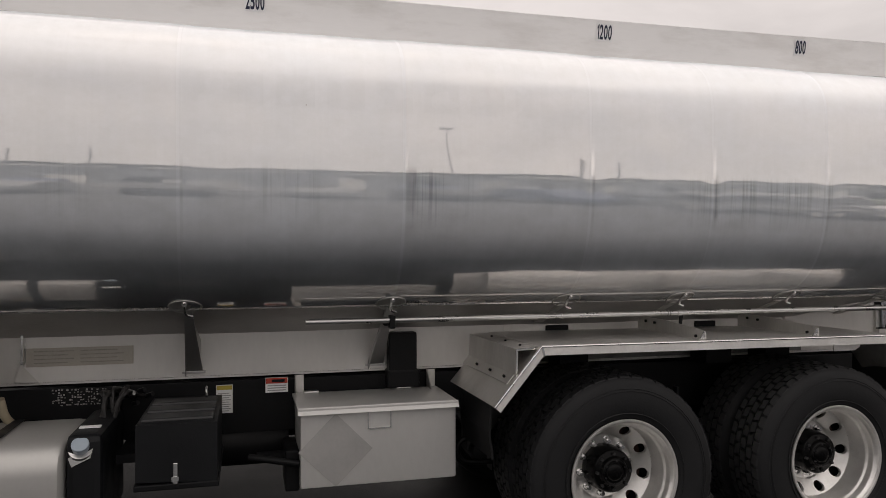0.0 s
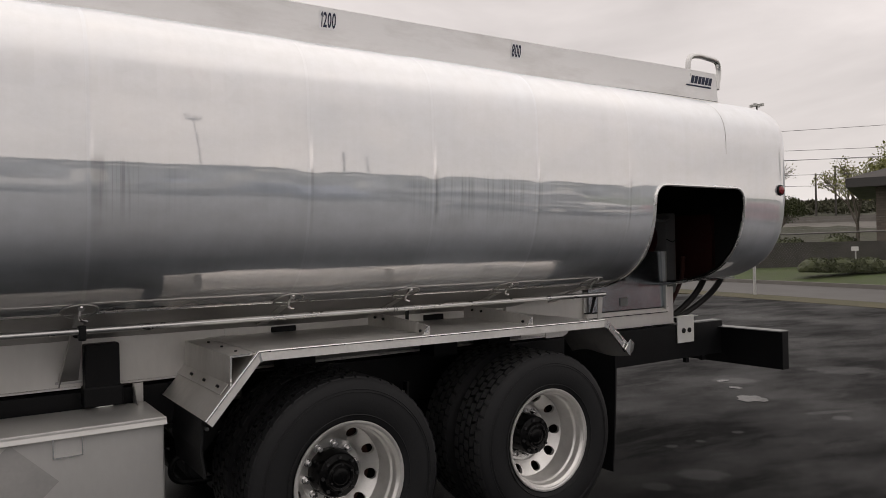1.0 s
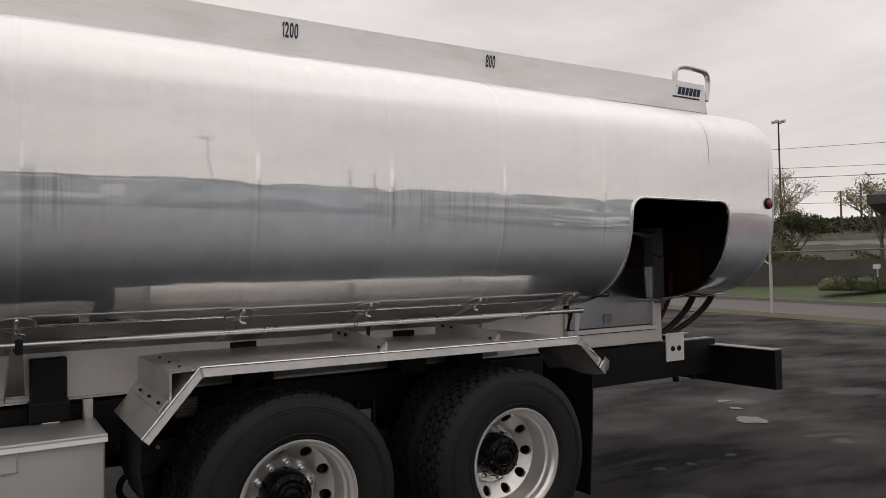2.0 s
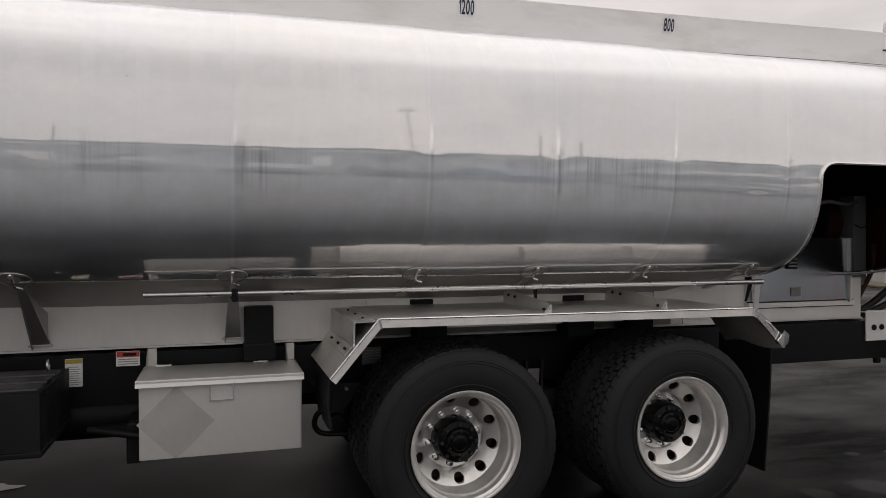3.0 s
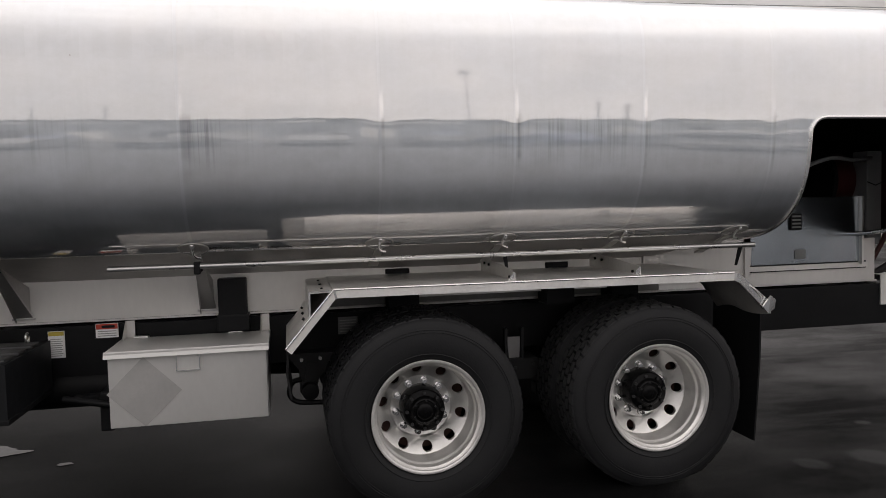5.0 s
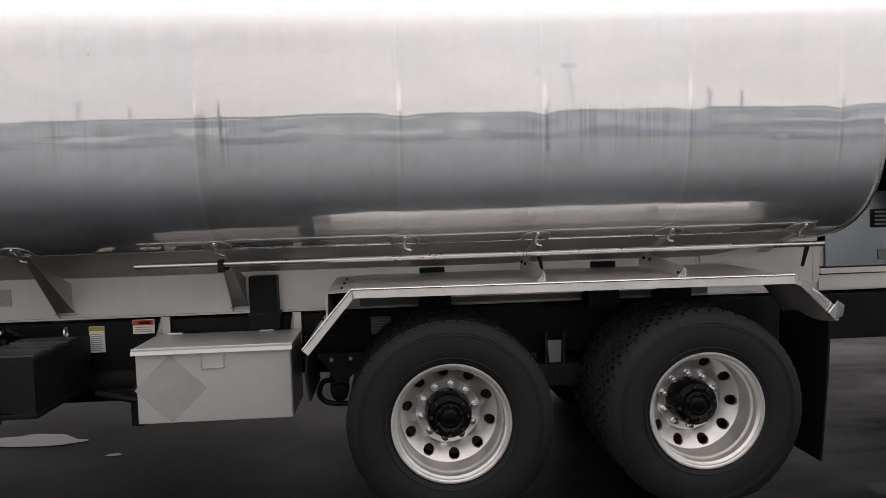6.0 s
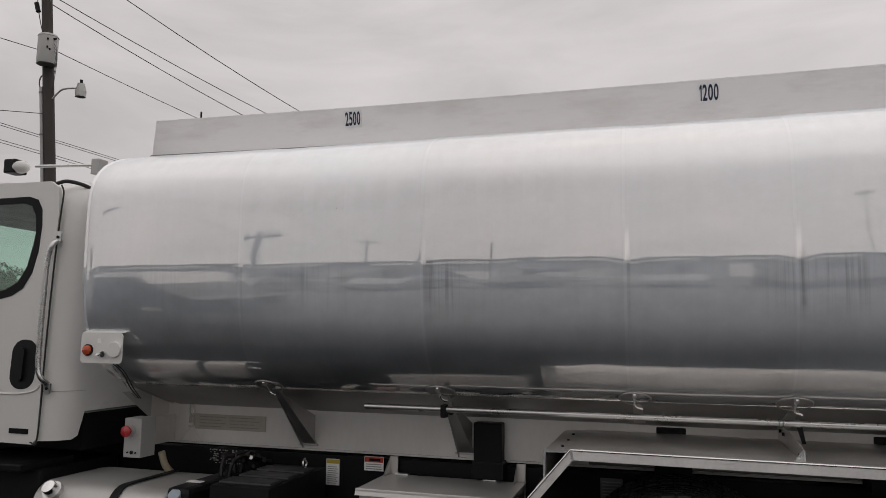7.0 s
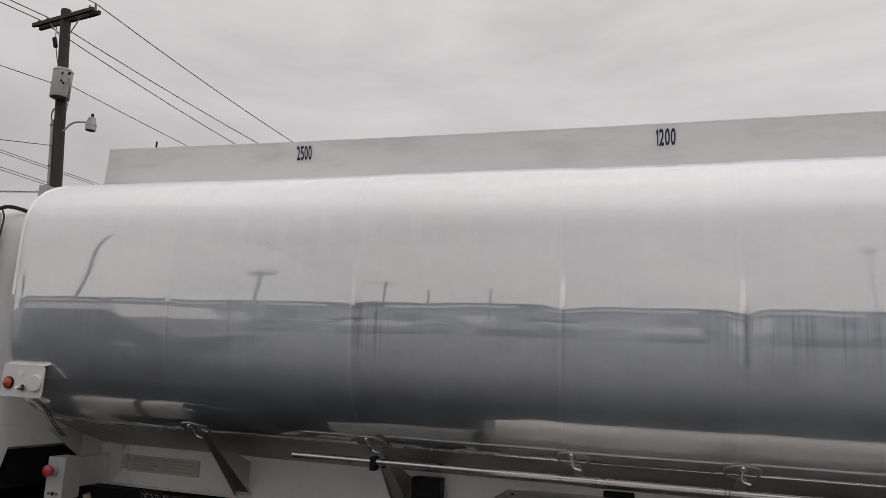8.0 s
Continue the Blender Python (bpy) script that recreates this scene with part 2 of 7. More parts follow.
def ripple(m):
    """Shallow waves in the sheet, which bend what it mirrors."""
    n, l = m.node_tree.nodes, m.node_tree.links
    co, mp, t, bp = n.new("ShaderNodeTexCoord"), n.new("ShaderNodeMapping"), n.new("ShaderNodeTexNoise"), n.new("ShaderNodeBump")
    mp.inputs["Scale"].default_value = (0.8, 1.0, 1.6)
    t.inputs["Scale"].default_value, t.inputs["Detail"].default_value, t.inputs["Roughness"].default_value = 6.0, 3, 0.5
    bp.inputs["Strength"].default_value, bp.inputs["Distance"].default_value = 1.0, 0.00018
    l.new(co.outputs["Object"], mp.inputs[0])
    l.new(mp.outputs[0], t.inputs["Vector"])
    l.new(t.outputs[0], bp.inputs["Height"])
    sep = n.new("ShaderNodeSeparateXYZ")
    l.new(co.outputs["Object"], sep.inputs[0])

    def ramp(source, lo, hi, out0, out1):
        q = n.new("ShaderNodeMapRange")
        q.interpolation_type = "SMOOTHSTEP"
        q.inputs["From Min"].default_value, q.inputs["From Max"].default_value = lo, hi
        q.inputs["To Min"].default_value, q.inputs["To Max"].default_value = out0, out1
        l.new(source, q.inputs["Value"])
        return q.outputs[0]

    def calc(op, a, b):
        q = n.new("ShaderNodeMath")
        q.operation = op
        for i, v in enumerate((a, b)):
            if isinstance(v, float):
                q.inputs[i].default_value = v
            else:
                l.new(v, q.inputs[i])
        return q.outputs[0]

    tip = None
    for e, much in zip(OWN_SEAMS, (0.25, 0.5, 1.0, 0.9, 1.0, 0.5)):
        away = calc("ABSOLUTE", calc("SUBTRACT", sep.outputs["X"], e), 0.0)
        bead = calc("MULTIPLY", ramp(away, 0.004, 0.016, 0.5 * much, 0.0), calc("MULTIPLY", ramp(sep.outputs["Z"], 2.035, 2.055, 0.0, 1.0), ramp(sep.outputs["Z"], 2.08, 2.24, 1.0, 0.0)))
        both = calc("ADD", bead, ramp(away, 0.0, 0.10, 0.009 * much, 0.0))
        tip = both if tip is None else calc("ADD", tip, both)
    up, lean, unit = n.new("ShaderNodeCombineXYZ"), n.new("ShaderNodeVectorMath"), n.new("ShaderNodeVectorMath")
    unit.operation = "NORMALIZE"
    l.new(tip, up.inputs["Z"])
    l.new(bp.outputs[0], lean.inputs[0])
    l.new(up.outputs[0], lean.inputs[1])
    l.new(lean.outputs[0], unit.inputs[0])
    l.new(unit.outputs[0], n["Principled BSDF"].inputs["Normal"])


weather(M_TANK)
ripple(M_TANK)
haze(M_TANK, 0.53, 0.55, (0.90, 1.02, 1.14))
M_LIP = material("bright_trim", (0.82, 0.82, 0.81), 0.25, 1.0, 0.05, 6, 80, 0.05)
M_MILL = material("mill_aluminium", (0.75, 0.735, 0.71), 0.42, 0.8, 0.10, 2.2, 55, 0.06, 0.12, (1, 1, 0.4), (0.33, 0.31, 0.28), 0.35, 2.0)
M_SKIRT = material("aluminium_skirt", (0.70, 0.685, 0.66), 0.45, 0.35, 0.06, 1.6, 40, 0.03, 0.1, (1, 1, 0.35), (0.45, 0.43, 0.40), 0.35, 1.4)
M_COAMING = material("coaming_panel", (0.90, 0.89, 0.885), 0.42, 0.1, 0.03, 1.4, 30, 0.02, 0.1, (0.6, 1, 2.4), (0.52, 0.49, 0.46), 0.42, 2.2)
M_LIPSHEET = material("scuffed_lip_sheet", (0.75, 0.74, 0.72), 0.42, 0.35, 0.12, 5.0, 70, 0.06, 0.12, (1, 1, 1), (0.45, 0.43, 0.40), 0.4, 4.0)
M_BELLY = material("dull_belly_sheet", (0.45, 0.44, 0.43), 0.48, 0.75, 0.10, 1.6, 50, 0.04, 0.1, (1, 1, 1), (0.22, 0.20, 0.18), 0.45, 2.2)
M_STRUT = material("bare_strut_metal", (0.42, 0.415, 0.41), 0.34, 0.75, 0.10, 4, 60, 0.04, 0.06)
M_BOXPAINT = material("toolbox_sheet", (0.60, 0.595, 0.58), 0.42, 0.45, 0.05, 2.5, 45, 0.03, 0.08, (1, 1, 0.5), (0.42, 0.41, 0.39), 0.25, 2.5)
M_PLACARD = material("faded_placard_patch", (0.43, 0.425, 0.415), 0.5, 0.3, 0.10, 6, 60, 0.02)
M_BLACK = material("black_chassis_paint", (0.0068, 0.0072, 0.0082), 0.5, 0.0, 0.3, 4, 60, 0.15, 0.15, dirt=(0.009, 0.0085, 0.008), dirt_amount=0.35)
# paler copy of the chassis black, lifting the parts that lie in shade
M_CHASSIS = material("shade_lifted_running_gear", (0.0125, 0.0130, 0.0140), 0.6, 0.0, 0.3, 5, 60, 0.15, 0.15, dirt=(0.024, 0.0235, 0.023), dirt_amount=0.4)
# skirt metal with the shade under the fender in its colour
M_SKIRTSHADE = material("shaded_skirt_foot", (0.24, 0.235, 0.23), 0.6, 0.1, 0.2, 3, 40, 0.05, 0.1, (1, 1, 1), (0.12, 0.11, 0.10), 0.5, 3.0)
M_PLASTIC = material("black_plastic", (0.0058, 0.0066, 0.0080), 0.5, 0.0, 0.15, 6, 160, 0.15, 0.1, dirt=(0.022, 0.023, 0.025), dirt_amount=0.3)
M_RUBBER = material("tyre_rubber", (0.0112, 0.0117, 0.0130), 0.66, 0.0, 0.25, 5, 90, 0.2, 0.1, dirt=(0.0165, 0.0170, 0.0180), dirt_amount=0.5, dirt_scale=3)
M_TREAD = material("dusty_tread_rubber", (0.023, 0.0235, 0.0245), 0.75, 0.0, 0.35, 30, 90, 0.2, 0.1)
M_FLAP = material("mud_flap_rubber", (0.0080, 0.0085, 0.0095), 0.6, 0.0, 0.15, 3, 60, 0.1, 0.1, dirt=(0.022, 0.021, 0.020), dirt_amount=0.4)
M_RIM = material("polished_wheel_aluminium", (0.83, 0.82, 0.80), 0.40, 0.80, 0.08, 9, 120, 0.05, 0.08, dirt=(0.42, 0.40, 0.37), dirt_amount=0.3, dirt_scale=7)
M_FUEL = material("brushed_fuel_tank", (0.52, 0.515, 0.50), 0.46, 0.55, 0.05, 1.5, 60, 0.02, 0.05)
M_CHROME = material("chrome", (0.75, 0.75, 0.75), 0.14, 1.0, 0.04, 8, 80, 0.02, 0.05)
M_STEEL = material("tube_steel", (0.62, 0.62, 0.61), 0.30, 1.0, 0.08, 8, 90, 0.05, 0.08)
M_DULLBOLT = material("dull_steel_bolt", (0.045, 0.045, 0.047), 0.4, 0.4, 0.1, 8, 60, 0.03)
M_DRUM = material("rusty_drum", (0.07, 0.034, 0.026), 0.8, 0.0, 0.3, 6, 40, 0.2)
M_HUB = material("black_hub_paint", (0.003, 0.003, 0.0033), 0.26, 0.0, 0.2, 9, 70, 0.1)
M_HUB.node_tree.nodes["Principled BSDF"].inputs["Specular IOR Level"].default_value = 0.15
M_CAB = material("white_cab_paint", (0.69, 0.685, 0.665), 0.32, 0.0, 0.03, 1.2, 30, 0.01, 0.06, coat=0.4)
M_SEAMGAP = material("door_seal", (0.02, 0.02, 0.02), 0.7, 0.0, 0.1)
M_ENAMEL = material("white_enamel", (0.72, 0.72, 0.70), 0.35, 0.0, 0.04, 5, 60, 0.02)
M_GREYBOX = material("grey_switch_box", (0.44, 0.44, 0.43), 0.45, 0.1, 0.05, 6, 60, 0.03)
M_RED = material("red_lens", (0.42, 0.025, 0.03), 0.25, 0.0, 0.1, 9, 60, 0.0, coat=0.5)
M_LENS = material("dark_red_lens", (0.20, 0.012, 0.016), 0.25, 0.0, 0.1, 9, 60, 0.0, coat=0.4)
M_AMBER = material("amber_lens", (0.50, 0.07, 0.02), 0.25, 0.0, 0.1, 9, 60, 0.0, coat=0.5)
M_REEL = material("red_reel_paint", (0.050, 0.008, 0.008), 0.45, 0.0, 0.15, 6, 60, 0.05)
M_HOSE = material("black_hose", (0.015, 0.014, 0.014), 0.45, 0.0, 0.15, 8, 60, 0.05)
M_RUSTHOSE = material("reddish_hose", (0.07, 0.022, 0.018), 0.5, 0.0, 0.15, 8, 60, 0.05)
M_GREYPAINT = material("grey_column_paint", (0.19, 0.195, 0.195), 0.5, 0.0, 0.08, 5, 60, 0.03)
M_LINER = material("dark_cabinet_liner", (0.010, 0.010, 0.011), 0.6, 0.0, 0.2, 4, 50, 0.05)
M_INK = material("blue_black_ink", (0.012, 0.018, 0.05), 0.5, 0.0, 0.08, 20, 120, 0.0)
M_DECAL = material("white_decal", (0.86, 0.86, 0.86), 0.4, 0.0, 0.04, 9, 90, 0.0)
M_YELLOW = material("yellow_decal", (0.52, 0.40, 0.06), 0.45, 0.0, 0.06, 9, 90, 0.0)
M_REDINK = material("red_decal", (0.48, 0.055, 0.03), 0.45, 0.0, 0.06, 9, 90, 0.0)
M_GREYINK = material("grey_print", (0.36, 0.36, 0.35), 0.5, 0.0, 0.2, 40, 160, 0.0)
M_PLATE = material("brushed_data_plate", (0.43, 0.40, 0.35), 0.4, 0.3, 0.1, 6, 90, 0.05)
M_PLATEINK = material("worn_plate_print", (0.33, 0.31, 0.28), 0.5, 0.5, 0.2, 20, 90, 0.05)
M_BLUECAP = material("pale_blue_cap", (0.30, 0.36, 0.42), 0.4, 0.0, 0.08, 9, 60, 0.0)
M_BEIGE = material("beige_hose", (0.36, 0.31, 0.22), 0.6, 0.0, 0.1, 9, 60, 0.05)
for m_dark, gloss in ((M_BLACK, 0.2), (M_PLASTIC, 0.3), (M_RUBBER, 0.3), (M_FLAP, 0.2)):
    m_dark.node_tree.nodes["Principled BSDF"].inputs["Specular IOR Level"].default_value = gloss
M_LID = material("weathered_black_lid", (0.021, 0.022, 0.0235), 0.42, 0.0, 0.2, 5, 90, 0.1, 0.1)
M_DOORSHEET = material("dull_cabinet_door", (0.37, 0.41, 0.45), 0.24, 1.0, 0.1, 2.0, 40, 0.02, 0.05, (1, 1, 0.4), (0.40, 0.39, 0.38), 0.4, 2.0)
M_DIAMOND = material("diamond_plate", (0.5, 0.5, 0.49), 0.35, 0.9, 0.5, 45, 90, 0.5)

# ---- mesh helpers ----
def owner(ob):
    """The object itself, or its parent where it is a sub-part already: parts go two levels deep at most."""
    return ob.parent if ob and ob.parent and ob.parent.parent else ob


def part(name, bm, mat, parent=None, label="", smooth=False, bevel=0.0, origin=None):
    """Links a bmesh as one mesh object, under a thing or a part; the bmesh is in world metres."""
    parent = owner(parent)
    if bevel:
        edges = [e for e in bm.edges if len(e.link_faces) == 2 and e.calc_face_angle(0) > 0.6]
        bmesh.ops.bevel(bm, geom=edges, offset=bevel, segments=2, profile=0.6, affect="EDGES", clamp_overlap=True)
    base = Vector(origin) if origin else (parent["base"] if parent and "base" in parent else (0, 0, 0))
    base = Vector(base)
    bmesh.ops.translate(bm, verts=bm.verts, vec=-base)
    bmesh.ops.recalc_face_normals(bm, faces=bm.faces)
    me = bpy.data.meshes.new(name)
    bm.to_mesh(me)
    bm.free()
    me.materials.append(mat)
    if smooth:
        me.polygons.foreach_set("use_smooth", [True] * len(me.polygons))
        try:
            me.set_sharp_from_angle(angle=radians(40))
        except AttributeError:
            pass
    ob = new(name, me)
    ob["base"] = list(base)
    if parent:
        ob.parent = parent
        ob.location = base - Vector(parent["base"])
    else:
        ob.location = base
    if label:
        tagged(ob, label)
    return ob


def thing(name, base, label, category, group="", kind=""):
    ob = new(name)
    ob.location = base
    ob["base"] = list(base)
    ob.empty_display_size = 0.2
    return tagged(ob, label, category, group, kind)


def box(bm, x0, x1, y0, y1, z0, z1, m=None):
    vs = bmesh.ops.create_cube(bm, size=1)["verts"]
    bmesh.ops.scale(bm, verts=vs, vec=(x1 - x0, y1 - y0, z1 - z0))
    bmesh.ops.translate(bm, verts=vs, vec=((x0 + x1) / 2, (y0 + y1) / 2, (z0 + z1) / 2))
    if m:
        bmesh.ops.transform(bm, matrix=m, verts=vs)
    return vs


def boxed(*a, m=None):
    bm = bmesh.new()
    box(bm, *a, m=m)
    return bm


def rod(bm, a, b, r0, r1=None, n=14):
    a, b = Vector(a), Vector(b)
    r1 = r0 if r1 is None else r1
    vs = bmesh.ops.create_cone(bm, cap_ends=True, segments=n, radius1=r0, radius2=r1, depth=(b - a).length)["verts"]
    m = Matrix.Translation((a + b) / 2) @ (b - a).to_track_quat("Z", "Y").to_matrix().to_4x4()
    bmesh.ops.transform(bm, matrix=m, verts=vs)
    return vs


def rodded(*a, **k):
    bm = bmesh.new()
    rod(bm, *a, **k)
    return bm


def tube(bm, pts, r, n=10, closed=False):
    """A round tube along points."""
    pts = [Vector(p) for p in pts]
    count = len(pts)
    rings, side = [], None
    for i, p in enumerate(pts):
        if closed:
            d = pts[(i + 1) % count] - pts[i - 1]
        else:
            d = pts[min(i + 1, count - 1)] - pts[max(i - 1, 0)]
        d.normalize()
        if side is None:
            side = d.orthogonal().normalized()
        side = (side - d * side.dot(d)).normalized()
        up = d.cross(side)
        rings.append([bm.verts.new(p + r * (math.cos(2 * math.pi * k / n) * side + math.sin(2 * math.pi * k / n) * up)) for k in range(n)])
    for i in range(count if closed else count - 1):
        a, b = rings[i], rings[(i + 1) % count]
        for k in range(n):
            bm.faces.new((a[k], a[(k + 1) % n], b[(k + 1) % n], b[k]))
    if not closed:
        bm.faces.new(rings[0][::-1])
        bm.faces.new(rings[-1])
    return bm


def tubed(*a, **k):
    return tube(bmesh.new(), *a, **k)


def smooth_path(pts, steps=6):
    """Catmull-Rom through points."""
    p = [Vector(q) for q in pts]
    p = [2 * p[0] - p[1]] + p + [2 * p[-1] - p[-2]]
    out = []
    for i in range(1, len(p) - 2):
        for s in range(steps):
            t = s / steps
            out.append(0.5 * (2 * p[i] + (p[i + 1] - p[i - 1]) * t + (2 * p[i - 1] - 5 * p[i] + 4 * p[i + 1] - p[i + 2]) * t * t + (3 * p[i] - p[i - 1] - 3 * p[i + 1] + p[i + 2]) * t ** 3))
    return out + [p[-2]]


def lathe(bm, profile, centre, n=64):
    """Turns (radius, depth) round an axle along y; depth counts away from the viewer's side."""
    cx, cy, cz = centre
    rings = []
    for r, d in profile:
        rings.append([bm.verts.new((cx + r * math.cos(2 * math.pi * k / n), cy + d, cz + r * math.sin(2 * math.pi * k / n))) for k in range(n)])
    for a, b in zip(rings, rings[1:]):
        for k in range(n):
            bm.faces.new((a[k], a[(k + 1) % n], b[(k + 1) % n], b[k]))
    return rings


def prism(bm, outline, thick):
    """Extrudes a closed outline of 3D points by the vector thick."""
    thick = Vector(thick)
    a = [bm.verts.new(p) for p in outline]
    b = [bm.verts.new(Vector(p) + thick) for p in outline]
    bm.faces.new(a)
    bm.faces.new(b[::-1])
    for i in range(len(a)):
        j = (i + 1) % len(a)
        bm.faces.new((a[i], b[i], b[j], a[j]))
    return bm


def prismed(outline, thick):
    return prism(bmesh.new(), outline, thick)


def holed(outer, inner, thick):
    """A plate with one opening."""
    bm = bmesh.new()
    for loop in (outer, inner):
        vs = [bm.verts.new(p) for p in loop]
        for i in range(len(vs)):
            bm.edges.new((vs[i], vs[(i + 1) % len(vs)]))
    bmesh.ops.triangle_fill(bm, edges=bm.edges[:], use_beauty=True)
    ret = bmesh.ops.extrude_face_region(bm, geom=bm.faces[:])
    bmesh.ops.translate(bm, verts=[v for v in ret["geom"] if isinstance(v, bmesh.types.BMVert)], vec=thick)
    return bm


def rounded(x0, x1, z0, z1, r, y, n=6):
    """A rounded rectangle in a plane of constant y."""
    out = []
    for cx, cz, a0 in ((x1 - r, z1 - r, 0), (x0 + r, z1 - r, 90), (x0 + r, z0 + r, 180), (x1 - r, z0 + r, 270)):
        for k in range(n + 1):
            a = radians(a0 + 90 * k / n)
            out.append((cx + r * math.cos(a), y, cz + r * math.sin(a)))
    return out


def decal_text(body, x, y, z, width, height, lean, mat, parent, label):
    """Condensed lettering on a plane that faces the viewer's side, set figure by figure."""
    wide = [0.48 if c == "1" else 1.0 for c in body]
    gap = 0.17
    unit = width / (sum(wide) + gap * (len(body) - 1))
    bm = bmesh.new()
    left = -width / 2
    for c, w in zip(body, wide):
        if c == "1":
            flag = [(0.5, 0), (1, 0), (1, 1), (0.64, 1), (0, 0.82), (0, 0.66), (0.5, 0.76)]
            bm.faces.new([bm.verts.new((left + u * w * unit, (v - 0.5) * height * lean, (v - 0.5) * height)) for u, v in flag])
            left += (w + gap) * unit
            continue
        cu = bpy.data.curves.new("lettering", "FONT")
        cu.body, cu.offset = c, 0.022
        tmp = bpy.data.objects.new("lettering", cu)
        scene.collection.objects.link(tmp)
        bpy.context.view_layer.update()
        me = bpy.data.meshes.new_from_object(tmp.evaluated_get(bpy.context.evaluated_depsgraph_get()))
        bpy.data.objects.remove(tmp)
        xs, ys = [v.co.x for v in me.vertices], [v.co.y for v in me.vertices]
        x0, y0, sx, sy = min(xs), min(ys), w * unit / (max(xs) - min(xs)), height / (max(ys) - min(ys))
        for v in me.vertices:
            up = (v.co.y - y0) * sy - height / 2
            v.co = (left + (v.co.x - x0) * sx, up * lean, up)
        bm.from_mesh(me)
        left += (w + gap) * unit
    me = bpy.data.meshes.new("lettering")
    bm.to_mesh(me)
    bm.free()
    me.materials.append(mat)
    parent = owner(parent)
    ob = new("lettering", me)
    ob.parent = parent
    ob.location = Vector((x, y, z)) - Vector(parent["base"])
    ob["base"] = [x, y, z]
    return tagged(ob, label)


# ---- the tanker truck ----
YC, ZC, HALF_W = 4.63, 2.3025, 1.304
UPPER, LOWER = (0.5102, 3.5151), (0.9708, 3.947)  # half height and squareness above and below the waist
REAR_SEAM = 4.985
TANK_FRONT, TANK_REAR = -1.165, 5.89
OPEN_Z = 2.054

truck = thing("tanker_truck", (TRUCK_X, YC, 0.0), "white-cabbed fuel tanker truck with a polished aluminium tank, parked on asphalt", "truck")


def section(a, k=1.0):
    """A point of the tank's outline: angle 0 faces the viewer's side, 90 is the top."""
    c, s = math.cos(a), math.sin(a)
    h, p = UPPER if s >= 0 else LOWER
    f = (abs(c) ** p + abs(s) ** p) ** (-1 / p)
    return YC - k * HALF_W * f * c, ZC + k * h * f * s


def on_side(z):
    """The tank's near surface at a height."""
    h, p = UPPER if z >= ZC else LOWER
    return YC - HALF_W * (1 - abs((z - ZC) / h) ** p) ** (1 / p)


def belly(x, y):
    """How far the tank's belly hangs below that outline ahead of the hose cabinet."""
    inward = max(0.0, 0.972 - abs(y - YC))
    return min(0.11, 0.36 * inward ** 2 / (inward + 0.45)) * min(1.0, max(0.0, (4.2 - x) / 0.5))


A_OPEN = next(a for a in np.radians(np.arange(0, -60, -0.05)) if section(a)[1] <= OPEN_Z)
A_LOW = radians(-100)
A_LAP = next(a for a in np.radians(np.arange(0, -89, -0.05)) if section(a)[1] <= 1.396)
RC = 0.10


def opening(a):
    """The two edges of the hose cabinet's opening at an angle of the outline."""
    z = section(a)[1]
    left = 4.222
    right = 5.188
    s = OPEN_Z - z
    if a >= A_OPEN - 1e-6:
        s = 0.0
    if s < RC and a > radians(-60):
        q = RC - math.sqrt(max(0.0, RC * RC - (RC - s) ** 2))
        left, right = left + q, right - q
    return left, right


def sheet_lift(x):
    """Each sheet sits a few millimetres high or low; the step eases across its weld."""
    out = 0.004 * math.sin(0.7)
    for i, e in enumerate(SEAMS):
        u = min(1.0, max(0.0, (x - e + 0.09) / 0.18))
        out += 0.004 * (math.sin(3.1 * (i + 1) + 0.7) - math.sin(3.1 * i + 0.7)) * u * u * (3 - 2 * u)
    return out


